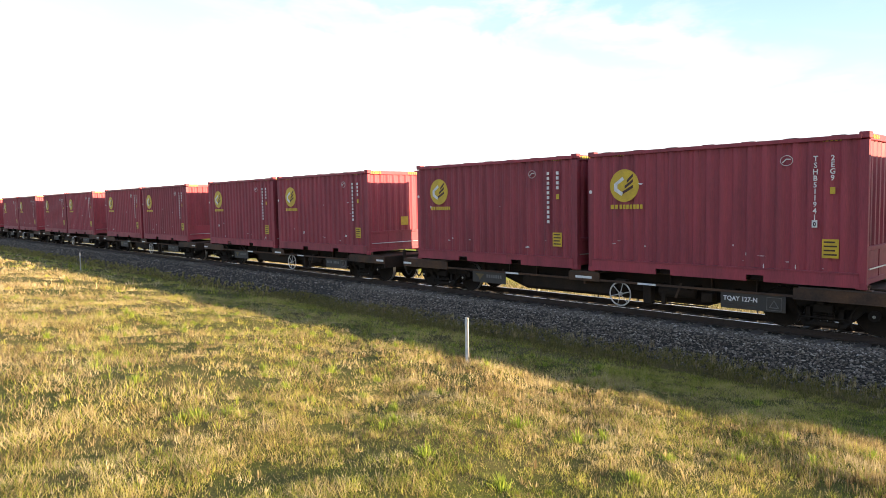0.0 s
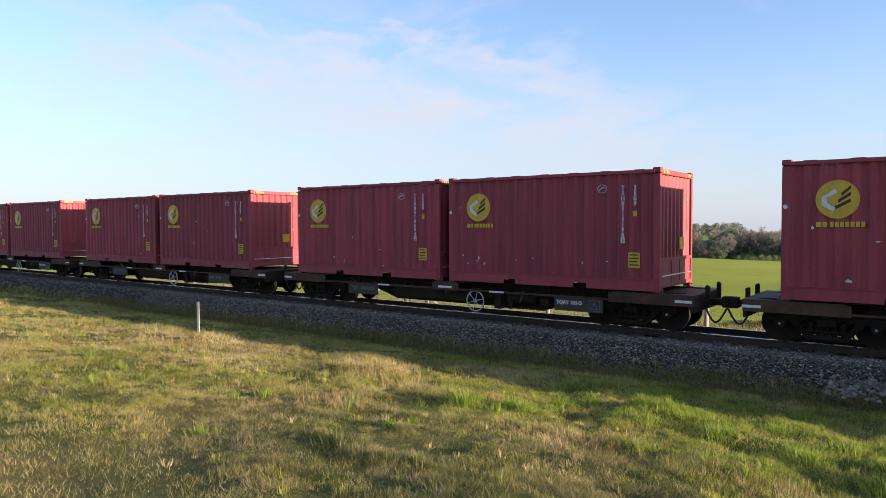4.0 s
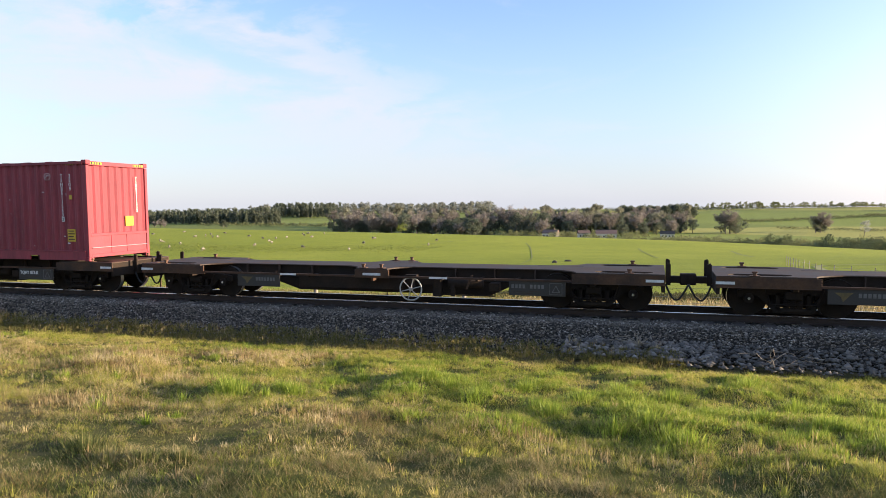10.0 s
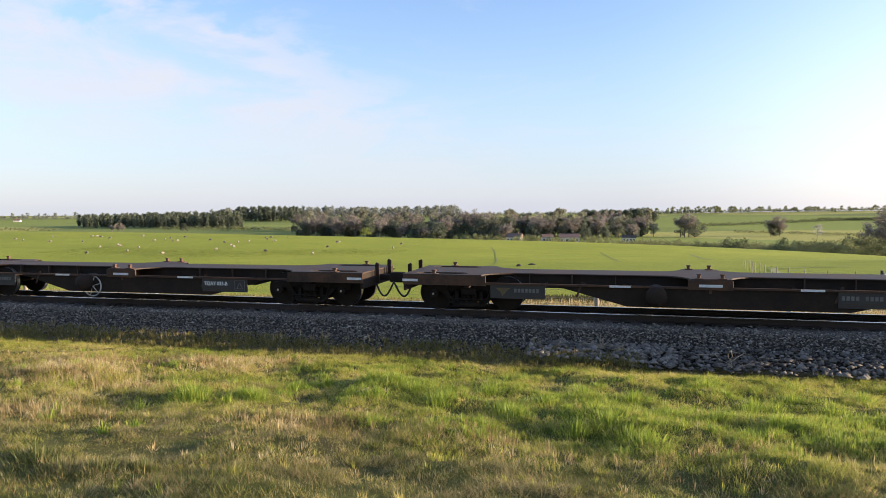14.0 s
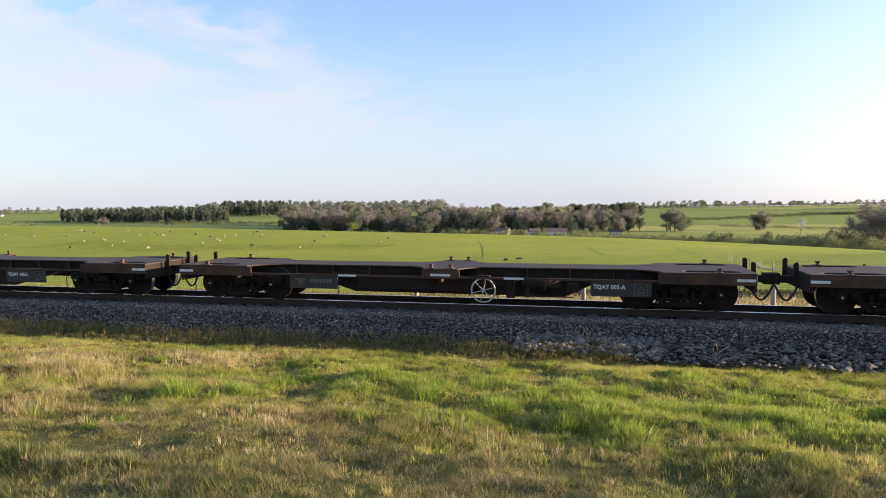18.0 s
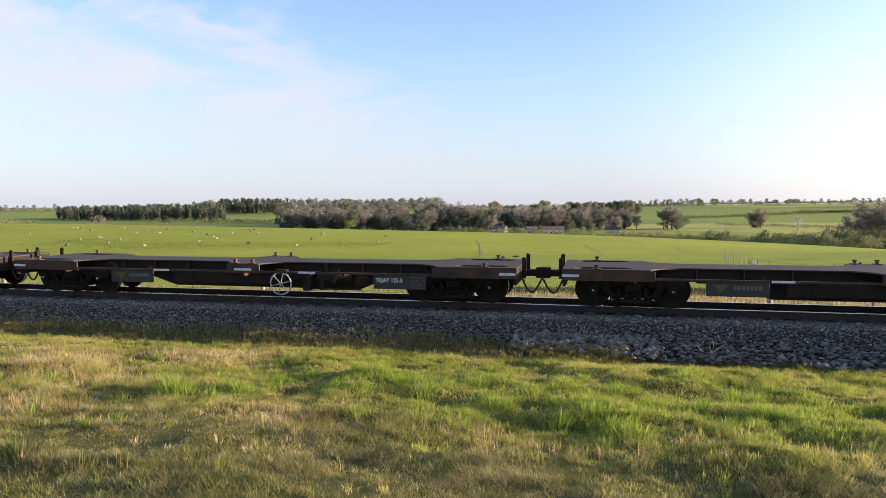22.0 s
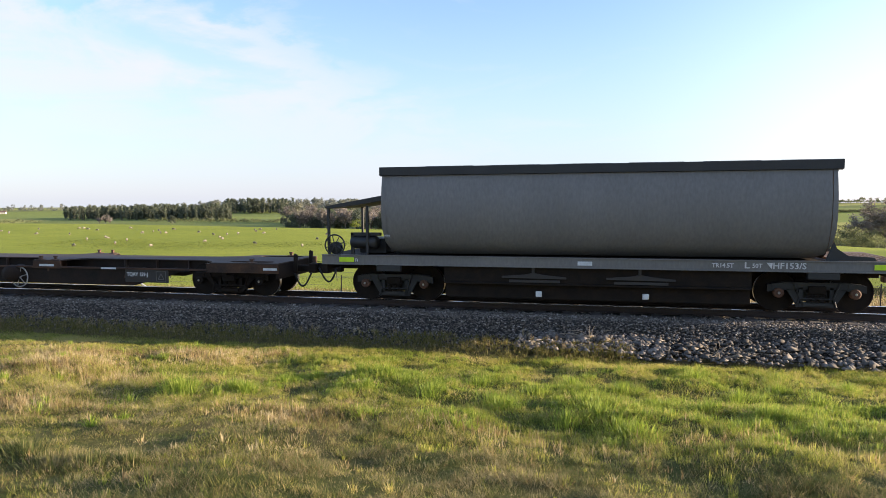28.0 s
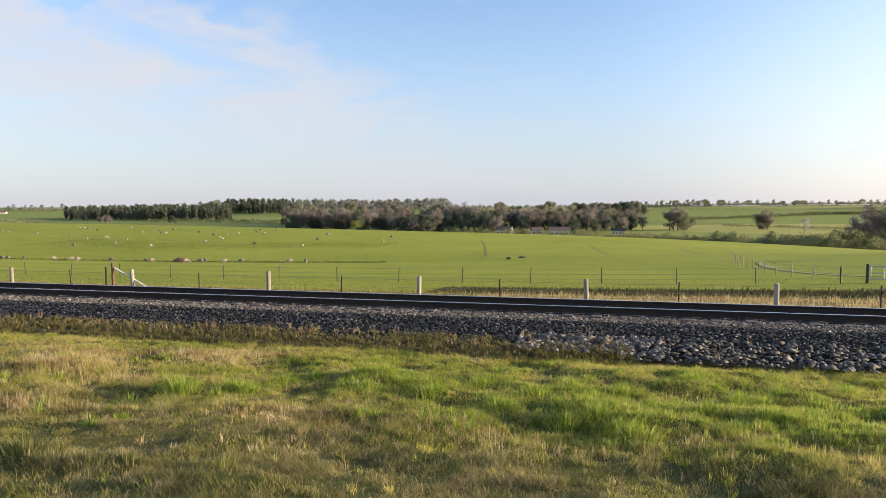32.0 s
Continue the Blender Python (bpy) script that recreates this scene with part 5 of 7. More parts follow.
def build_hopper():
    """A closed bulk hopper wagon with a rounded belly; origin below its middle."""
    w = empty("hopper_wagon", "dark grey bulk hopper wagon with a dusty brown end wall", "wagon")
    x0, x1 = -5.2, 4.62
    # side profile: (half width, height)
    prof = [(0.66, 1.20), (0.86, 1.30), (1.02, 1.50), (1.12, 1.80), (1.16, 2.15), (1.15, 2.55), (1.10, 2.90), (1.06, 3.10)]
    bm = bmesh.new()
    for s in (-1, 1):
        inset = [0.30, 0.14, 0.05, 0.01, 0.0, 0.0, 0.0, 0.0]
        n = 14
        rows = [[bm.verts.new((x0 + i + (x1 - x0 - i - i) * k / n, s * y, z)) for k in range(n + 1)] for (y, z), i in zip(prof, inset)]
        for a, b in zip(rows, rows[1:]):
            for k in range(n):
                bm.faces.new((a[k], a[k + 1], b[k + 1], b[k]))
    bmesh.ops.recalc_face_normals(bm, faces=bm.faces)
    part("body_side", bm, "hopper", w, "smooth grey curved side sheets", True)
    for xe, s in ((x0 + 0.10, -1), (x1 - 0.10, 1)):
        bm = bmesh.new()
        prism(bm, [(a * b, z) for a, b, z in [(1, y, z) for y, z in prof] + [(-1, y, z) for y, z in prof[::-1]]], 0, 0.02)
        for v in bm.verts:
            x, y, z = v.co
            v.co = (xe + y + (0.16 * (3.1 - z) / 1.9) * -s * 0.2, x, z)
        bmesh.ops.recalc_face_normals(bm, faces=bm.faces)
        end = part("end_wall", bm, "hopper_end" if s > 0 else "hopper", w, "dusty brown end wall with sprayed scrawl" if s > 0 else "")
        if s > 0:
            for q in (-1, 1):
                bm = bmesh.new()
                tube(bm, [(xe + 0.08, q * 0.98, 3.08), (xe + 0.07, q * 0.26, 1.22)], 0.065, 4)
                part("brace", bm, "hopper_dark", w, "dark slanted brace")
            part("brace", boxes((xe + 0.03, xe + 0.06, -0.02, 0.02, 2.2, 3.05)), "hopper_end", w)
            for words, y in (("HF", -0.40), ("53/S", 0.06)):
                lettering(words, 0.19, end, "red", (xe + 0.027, y, 2.78), "lettering", 1.0, turn=90, label="red stencilled number")
            r = random.Random(4)
            for y, z, wd, hg, m in ((-0.55, 2.65, 0.10, 0.95, "white"), (-1.0, 1.95, 0.16, 0.45, "white"), (0.30, 2.55, 0.26, 0.35, "blue_spray"), (0.95, 2.30, 0.16, 0.5, "blue_spray")):
                bm = bmesh.new()
                pts = [(xe + 0.028, y + wd * math.sin(k * 2.1) + 0.2 * wd * k / 9 + (0.18 * k / 14 if m == "white" else 0), z - hg * k / 14 + 0.08 * math.cos(k * 1.7)) for k in range(15)]
                tube(bm, pts, 0.014 if m == "white" else 0.03, 4)
                for v in bm.verts:
                    v.co.x = xe + 0.022 + (v.co.x - xe - 0.028) * 0.15
                part("spray_scrawl", bm, m, end, "sprayed scribble, unreadable")
    # eaves band and roof
    for q in (-1, 1):
        bm = bmesh.new()
        prism(bm, [(q * 1.03, 3.07), (q * 1.12, 3.09), (q * 1.12, 3.28), (q * 1.03, 3.29)], x0 - 0.05, x1 + 0.10)
        for v in bm.verts:
            x, y, z = v.co
            v.co = (y, x, z)
        bmesh.ops.recalc_face_normals(bm, faces=bm.faces)
        part("side_lip", bm, "hopper_dark", w, "dark overhanging top lip")
    for xl in (x0 - 0.02, x1 - 0.02):
        part("end_lip", boxes((xl, xl + 0.08, -1.03, 1.03, 3.10, 3.27), bevel=0.008), "hopper_dark", w)
    bm = bmesh.new()
    prism(bm, [(-1.04, 3.26), (-0.5, 3.30), (0.5, 3.30), (1.04, 3.26)], x0, x1)
    for v in bm.verts:
        x, y, z = v.co
        v.co = (y, x, z)
    bmesh.ops.recalc_face_normals(bm, faces=bm.faces)
    part("roof", bm, "hopper_dark", w)
    for k in range(6):
        xh = x0 + 0.9 + k * 1.6
        part("roof_hatch", boxes((xh, xh + 1.2, -0.55, 0.55, 3.30, 3.325), bevel=0.01), "hopper_dark", w)
    # underframe
    for q in (-1, 1):
        y0, y1 = (1.06, 1.12) if q > 0 else (-1.12, -1.06)
        bm = bmesh.new()
        yo, yi = q * 1.14, q * 1.06
        prism(bm, [(yo, 0.95), (yo, 0.972), (q * 1.115, 0.972), (q * 1.115, 1.168), (yo, 1.168), (yo, 1.19), (yi, 1.19), (yi, 0.95)], -6.75, 5.75)
        for v in bm.verts:
            v.co.x, v.co.y = v.co.y, v.co.x
        bmesh.ops.recalc_face_normals(bm, faces=bm.faces)
        part("sole_bar", bm, "hopper", w, "grey channel-section sole bar")
        for z0, z1, ys in ((0.585, 0.94, 1.0), (0.20, 0.535, 0.90)):
            part("skirt", boxes((-3.7, 3.05, q * ys - 0.02, q * ys + 0.02, z0, z1), bevel=0.004), "bogie", w, "dark discharge chute skirt")
        part("skirt_rail", boxes((-3.7, 3.05, q * 1.02 - 0.05, q * 1.02 + 0.05, 0.54, 0.58), bevel=0.004), "bogie", w)
        for x in (-5.05, 4.41):
            part("jacking_pad", boxes((x - 0.30, x + 0.30, min(q * 1.0, q * 1.13), max(q * 1.0, q * 1.13), 0.80, 0.95), bevel=0.01), "hopper_dark", w)
    part("floor_frame", boxes((-6.75, 5.75, -1.06, 1.06, 1.12, 1.16), (-6.75, -6.65, -1.06, 1.06, 0.80, 1.12), (5.65, 5.75, -1.06, 1.06, 0.80, 1.12), (-6.6, 5.6, -0.3, 0.3, 0.75, 1.12)), "frame", w)
    part("end_platform", boxes((4.7, 5.75, -1.06, 1.06, 1.16, 1.20), *[(4.8 + (k % 8) * 0.12, 4.86 + (k % 8) * 0.12, -0.95 + (k // 8) * 0.2, -0.88 + (k // 8) * 0.2, 1.20, 1.207) for k in range(72)]), "hopper_end", w, "brown chequered step plate")
    for q in (-1, 1):
        bm = bmesh.new()
        prism(bm, [(4.45, 1.19), (5.3, 1.19), (5.25, 1.27), (4.85, 1.30), (4.66, 1.45), (4.60, 1.60)], q * 1.04 - 0.012, q * 1.04 + 0.012)
        part("gusset", bm, "hopper_dark", w, "curved end gusset")
    # canopy and hand wheels over the left platform
    bm = bmesh.new()
    prism(bm, [(-6.70, 2.36), (-5.2, 2.62), (-5.2, 2.50), (-5.8, 2.40), (-6.66, 2.30)], -1.05, 1.05)
    part("canopy", bm, "hopper_dark", w, "sloping dark end canopy")
    for x, y in ((-6.62, -1.0), (-5.62, -1.0), (-6.62, 1.0), (-5.62, 1.0)):
        part("canopy_post", boxes((x - 0.03, x + 0.03, y - 0.03, y + 0.03, 1.19, 2.38), bevel=0.006), "hopper_dark", w)
    hand_wheel(w, -6.42, -1.10, 1.42, 0.25, "hopper_dark", 8)
    hand_wheel(w, -5.45, 0.55, 1.60, 0.22, "hopper_dark", 8)
    bm = boxes((-6.08, -6.0, -0.95, -0.88, 1.19, 1.72), (-6.08, -5.3, -0.95, -0.88, 1.64, 1.72), (-6.0, -5.3, -0.6, 0.2, 1.19, 1.55), bevel=0.01)
    part("brake_stand", bm, "hopper_dark", w)
    bm = bmesh.new()
    lathe(bm, [(-0.35, 0.10), (-0.3, 0.16), (0.3, 0.16), (0.35, 0.10)], (-5.75, -0.85, 1.48), "x", 16)
    lathe(bm, [(-0.02, 0.15), (0.10, 0.15)], (-6.42, -1.07, 1.35), "y", 14)
    part("brake_cylinder", bm, "hopper_dark", w, "", True)
    for x in (-6.1, 5.42):
        part("marker_plate", boxes((x - 0.19, x + 0.19, -1.145, -1.141, 1.02, 1.13), bevel=0.0), "fluoro", w, "fluorescent yellow-green marker plate")
    part("marker_plate", boxes((-0.60, -0.28, -1.145, -1.141, 1.02, 1.11)), "reflector", w, "white reflector plate")
    part("marker_plate", boxes((5.752, 5.757, -0.98, -0.84, 0.98, 1.09)), "fluoro", w, "fluorescent yellow marker plate")
    part("marker_plate", boxes((5.752, 5.757, 0.84, 0.98, 0.98, 1.09)), "fluoro", w, "fluorescent yellow marker plate")
    lettering("n", 0.16, w, "white", (-5.88, -1.145, 1.03), "lettering", 0.9)
    lettering("TR14.5T", 0.13, w, "white", (2.22, -1.145, 1.03), "lettering", 0.95)
    lettering("L", 0.19, w, "white", (2.86, -1.145, 1.02), "lettering", 1.3)
    lettering("50T", 0.13, w, "white", (3.02, -1.145, 1.03), "lettering", 0.95)
    lettering("HF153/S", 0.18, w, "white", (3.42, -1.145, 1.02), "lettering", 1.05)
    bm = bmesh.new()
    prism(bm, [(3.30, 1.14), (3.42, 1.14), (3.40, 1.01)], -1.145, -1.141)
    part("mark", bm, "white", w, "white triangle mark")
    part("small_print", boxes((-5.15, -5.02, -1.09, -1.05, 1.66, 1.675), (-5.15, -5.02, -1.09, -1.05, 1.62, 1.63)), "white", w)
    # discharge gear at the side
    for xc in (-1.6, 0.75):
        bm = bmesh.new()
        prism(bm, [(xc - 0.72, 0.74), (xc - 0.2, 0.78), (xc, 0.82), (xc + 0.3, 0.77), (xc + 0.75, 0.73), (xc + 0.75, 0.69), (xc - 0.72, 0.70)], -1.05, -1.08)
        box(bm, xc - 0.55, xc + 0.6, -1.085, -1.05, 0.60, 0.66)
        box(bm, xc - 0.03, xc + 0.03, -1.09, -1.05, 0.82, 0.94)
        part("door_gear", bm, "plate", w, "dusty grey discharge gear")
        part("marker_plate", boxes((xc + 0.06, xc + 0.20, -1.06, -1.03, 0.27, 0.40), bevel=0.01), "reflector", w, "pale worn discharge handle")
    # end lamp, buffers, pipes
    for q in (-0.75,):
        part("lamp_post", boxes((5.62, 5.74, q - 0.05, q + 0.05, 1.19, 1.72), (5.64, 5.70, q - 0.03, q + 0.03, 1.72, 1.80), bevel=0.01), "hopper", w, "grey end bracket")
    part("tail_disc", boxes((5.75, 5.77, -0.72, -0.55, 1.05, 1.25), bevel=0.004), "red", w, "red tail marker")
    coupler(w, 1, 5.95, True)
    coupler(w, -1, -6.75)
    hose(w, 1, 6.0, -0.5, 0.85)
    hose(w, -1, -6.8, -0.3, 0.75)
    bm = bmesh.new()
    tube(bm, [(5.7, -1.0, 0.92), (5.85, -1.02, 0.88), (5.86, -1.02, 0.55)], 0.022, 6)
    tube(bm, [(5.7, 0.6, 0.92), (5.95, 0.55, 1.02), (6.1, 0.2, 0.9)], 0.03, 6)
    part("grab_rail", bm, "bolt_bright", w, "pale bent grab rail")
    for ob in w.children_recursive:      # the body is wider than the flat wagons, its rear platform longer
        if ob.name.startswith(("coupler", "brake_hose")):
            continue
        if ob.name.startswith("lettering"):
            ob.location.y *= WIDE
            continue
        for v in ob.data.vertices:
            v.co.y *= WIDE
            v.co.x += 0.2 * min(1.0, max(0.0, v.co.x - 4.75))
    bogie_parts(w, -5.05, 1.5, 0.45, True)
    bogie_parts(w, 4.41, 1.5, 0.45, True)
    return w


LOADED = 13            # loaded wagons ahead of the empties
FLAT_KINDS = "abbbbaaaabb"
FLAT_CODES = {7: "026-U", 1: "", 3: "033-B", 5: "145-L", 6: "003-A", 8: "125-S", 9: "126-E", 10: "160-F", 11: "159-J", 0: "073-K", -1: "065-U", -3: "100-D", -5: "128-W", -6: "127-N"}
RIDERS = []            # (thing, offset from the middle of the last loaded wagon, height, metres to a turn of its wheels)


def build_train():
    kinds = {"a": build_flat_wagon("a"), "b": build_flat_wagon("b")}
    used = set()
    r = random.Random(11)
    wheel_at = {2: -1.05, 3: -0.95, 10: -0.95, 11: -0.95, -1: -0.95}
    for n in range(-LOADED + 1, 12):
        k = FLAT_KINDS[n - 1] if n > 0 else ("b" if n == -1 else "a")
        w = kinds[k] if k not in used else copy_thing(kinds[k], Matrix.Identity(4))
        used.add(k)
        RIDERS.append((w, n * PITCH, 0.0))
    for (w, off, _), n in zip(list(RIDERS), range(-LOADED + 1, 12)):
        k = FLAT_KINDS[n - 1] if n > 0 else ("b" if n == -1 else "a")
        code = FLAT_CODES.get(n, "")
        xn = 4.15 if k == "a" else 3.15
        if code:
            lettering("TQAY " + code, 0.135, w, "reflector", (xn - 0.60, -1.180, 0.53), "number", 0.95, label="pale stencilled wagon number")
        else:
            part("number", boxes(*[(xn - 0.6 + i * 0.088, xn - 0.6 + i * 0.088 + 0.06, -1.18, -1.177, 0.53, 0.62) for i in range(9) if i != 4]), "plate", w, "faded row of bars").data.materials[0] = M["faded_white"]
        if k == "b" and n in wheel_at:
            hand_wheel(w, wheel_at[n], -1.17, 0.43, 0.28)
    first = build_container()
    fresh = True
    for n in range(0, LOADED):
        for side in (0, 1):
            c = first if fresh else copy_thing(first, Matrix.Identity(4))
            fresh = False
            RIDERS.append((c, -n * PITCH + (1 if side else -1) * (CL / 2 + 0.17), BASE, (n, side)))
    for item in RIDERS:
        if len(item) == 4:
            c, (n, side) = item[0], item[3]
            add_number(c, NUMBERS.get((n, side)))
            add_scuffs(c, r)
    h = build_hopper()
    RIDERS.append((h, 12 * PITCH, 0.0))
    for thing, off, z, *_ in RIDERS:
        thing.matrix_basis = pose(mid_of_first(0) + off, LINE_Y, z)


build_train()

# ---- grass ----
def patchiness(x, y):
    return (np.sin(x * 0.55 + 1.7 * np.sin(y * 0.4)) + np.sin(y * 0.9 + x * 0.23 + 2.0) + np.sin(x * 1.7 - y * 1.2) + 1.2 * np.sin(x * 4.1 + 2 * np.sin(y * 2.3)) * np.sin(y * 5.3 + 1.5 * np.sin(x * 3.1)) + np.sin(x * 9.7 + y * 3.0) * np.sin(y * 12.1 - x * 4.0)) / 3.6


def dryness(x, y):
    """How straw-like the verge is: bleached down the line and in patches, green along the ballast and opposite the camera."""
    d = np.interp(x, [-40, -14, -9, -5, -1, 10], [0.80, 0.62, 0.36, 0.20, 0.06, 0.05])
    d = d * np.interp(y, [3, 8.5, 11.0, 13.0], [1.0, 1.0, 0.7, 0.12])
    return d + 0.26 * patchiness(x * 0.8 + 3, y * 0.9) * (x < -2.5) * (y < 12.5)


def blades(name, x, y, length, width, rng, material, label, tilt=(20, 85), z=None, away=None):
    """Bent tapering blades, three faces each, as one mesh; they lean by tilt degrees towards away, or anywhere."""
    n = len(x)
    b = rng.uniform(0, 6.283, n) if away is None else away + rng.normal(0, 0.45, n)
    a = b + 1.571 + rng.normal(0, 0.5, n)
    th = np.radians(rng.uniform(*tilt, n) if len(tilt) == 2 else tilt[0])
    ux, uy = np.cos(a) * width / 2, np.sin(a) * width / 2
    z = (ground_z(x, y) if z is None else z) - 0.008
    m1, r1 = 0.55 * length * np.cos(th * 0.65), 0.55 * length * np.sin(th * 0.65)
    m2, r2 = m1 + 0.45 * length * np.cos(np.minimum(th * 1.35, 1.75)), r1 + 0.45 * length * np.sin(th * 1.35)
    cx, cy = np.cos(b), np.sin(b)
    v = np.empty((n, 5, 3), np.float32)
    v[:, 0] = np.stack([x - ux, y - uy, z], -1)
    v[:, 1] = np.stack([x + ux, y + uy, z], -1)
    v[:, 2] = np.stack([x + ux * 0.8 + cx * r1, y + uy * 0.8 + cy * r1, z + m1], -1)
    v[:, 3] = np.stack([x - ux * 0.8 + cx * r1, y - uy * 0.8 + cy * r1, z + m1], -1)
    v[:, 4] = np.stack([x + cx * r2, y + cy * r2, z + np.maximum(m2, 0.012)], -1)
    tri = np.array([(0, 1, 2), (0, 2, 3), (3, 2, 4)])
    f = (tri[None] + 5 * np.arange(n)[:, None, None]).ravel()
    return tagged(new(name, raw_mesh(name, v.reshape(-1, 3), f, 3, material)), label, "grass", kind="stuff")


def tufts(name, cx, cy, spread, length, per, width, rng, material, label, zfun=None, droop=1.0):
    """Tufts of blades that fan outwards from each middle, longest and most upright there."""
    cx, cy, spread, length = (np.repeat(np.asarray(v, float), per) for v in (cx, cy, spread, length))
    n = len(cx)
    rad, ang = np.abs(rng.normal(0, 0.6, n)), rng.uniform(0, 6.283, n)
    x, y = cx + spread * rad * np.cos(ang), cy + spread * rad * np.sin(ang)
    tilt = np.clip(12 + 42 * rad + rng.normal(0, 16, n), 2, 80) * droop
    ln = length * rng.uniform(0.5, 1.15, n) * np.exp(-0.35 * rad)
    return blades(name, x, y, ln, rng.uniform(*width, n), rng, material, label, (tilt,), None if zfun is None else zfun(x, y), ang)


def sward(name, x, y, length, width, rng, material, label, tilt=(25, 85)):
    """Short straight blades, one face each, as one mesh."""
    n = len(x)
    b, th = rng.uniform(0, 6.283, n), np.radians(rng.uniform(*tilt, n))
    a = b + 1.571 + rng.normal(0, 0.6, n)
    ux, uy = np.cos(a) * width / 2, np.sin(a) * width / 2
    z = ground_z(x, y) - 0.006
    r, h = length * np.sin(th), length * np.cos(th) + 0.012
    v = np.stack([np.stack([x - ux, y - uy, z], -1), np.stack([x + ux, y + uy, z], -1), np.stack([x + np.cos(b) * r, y + np.sin(b) * r, z + h], -1)], 1)
    return tagged(new(name, raw_mesh(name, v.reshape(-1, 3).astype(np.float32), np.arange(n * 3), 3, material)), label, "grass", kind="stuff")


def grow_verge():
    g = np.random.default_rng(21)
    # matted sward, blade by blade: (number, along, across, length, width)
    for n, xr, yr, ls, ws in ((620000, (-8, 5.5), (3.2, 8.2), (0.025, 0.075), (0.003, 0.006)), (520000, (-14, 9), (8.2, 13.9), (0.035, 0.090), (0.005, 0.009)), (250000, (-15, -8), (-0.4, 8.2), (0.03, 0.08), (0.004, 0.007)), (230000, (-30, -14), (-1.0, 14.0), (0.05, 0.12), (0.007, 0.013)), (40000, (-44, -30), (0.0, 14.0), (0.06, 0.15), (0.014, 0.026)), (40000, (-130, -44), (0.0, 14.0), (0.08, 0.18), (0.035, 0.06)), (8000, (9, 30), (4, 14), (0.08, 0.18), (0.02, 0.03)), (70000, (-8, -1), (0.2, 3.2), (0.03, 0.07), (0.004, 0.007)), (30000, (-20, -8), (-3.5, -0.4), (0.04, 0.09), (0.006, 0.010))):
        x, y = g.uniform(*xr, n), g.uniform(*yr, n)
        grain = 1.0 if ws[1] < 0.01 else 2.2      # blades stand in small clumps with gaps between
        c = lumps(x, y * 0.8, 0.13 * grain, 8) + 0.8 * lumps(x, y * 0.8, 0.30 * grain, 9)
        keep = g.uniform(0, 1, n) < np.clip(0.66 + 1.3 * c, 0.28, 1.0)
        x, y, c = x[keep], y[keep], c[keep]
        n = len(x)
        p = patchiness(x, y)
        q = lumps(x, y, 0.9, 5) + 0.6 * lumps(x, y, 0.3, 6)
        dry = g.uniform(0, 1, n) < dryness(x, y) + 0.35 * np.maximum(q - 0.16, 0) * (y < 12)
        ln = g.uniform(*ls, n) * (1.0 + 0.35 * p + 0.5 * q) * np.clip(1.0 + 1.3 * c, 0.35, 2.0)
        w = g.uniform(*ws, n)
        dull = ~dry & (g.uniform(0, 1, n) < (0.85 + 0.8 * q) * (x > -7 + p) * np.interp(y + 0.9 * p, [6.0, 7.9], [1, 0]))
        k = ~dry & ~dull
        sward("grass", x[k], y[k], ln[k], w[k], g, "grass", "short matted verge grass, green and yellowing")
        if dull.any():
            sward("grass", x[dull], y[dull], ln[dull], w[dull], g, "dull_grass", "dull brownish verge grass in the foreground", (35, 85))
        if dry.any():
            sward("dry_grass", x[dry], y[dry], ln[dry] * 1.1, w[dry] * 0.8, g, "straw", "bleached dry grass on the verge", (30, 85))
    # soft tufts over the sward
    for n, xr, yr, sp, ls, per, ws in ((4200, (-13, 8), (3.0, 13.6), (0.05, 0.13), (0.05, 0.12), 26, (0.004, 0.007)), (2600, (-30, -13), (3, 13.6), (0.06, 0.14), (0.07, 0.15), 24, (0.005, 0.009)), (1300, (-100, -30), (2.5, 13.6), (0.15, 0.35), (0.12, 0.24), 14, (0.03, 0.05))):
        x, y = g.uniform(*xr, n), g.uniform(*yr, n)
        keep = g.uniform(0, 1, n) < 0.62 + 0.5 * patchiness(x, y)
        x, y = x[keep], y[keep]
        dry = g.uniform(0, 1, len(x)) < 0.9 * dryness(x, y)
        s, ln = g.uniform(*sp, len(x)), g.uniform(*ls, len(x))
        k = ~dry & (g.uniform(0, 1, len(x)) < np.interp(y, [5.5, 7.5], [0.45, 1.0]))
        tufts("grass", x[k], y[k], s[k], ln[k], per, ws, g, "grass", "soft green grass tufts on the verge")
        tufts("dry_grass", x[dry], y[dry], s[dry], ln[dry] * 1.1, per, ws, g, "straw", "pale dry grass tufts on the verge", None, 1.25)
    # lush hummocks opposite the camera, and the big fans
    x = np.concatenate([g.uniform(-5.0, 8.5, 1500), g.uniform(-3.0, 5.0, 900)])
    y = np.concatenate([g.uniform(8.2, 12.9, 1500), g.uniform(6.8, 10.0, 900)])
    keep = lumps(x, y * 1.3, 0.62, 2) + 0.7 * lumps(x, y, 1.4, 1) + g.uniform(-0.15, 0.15, len(x)) > 0.10
    x, y = x[keep], y[keep]
    n = len(x)
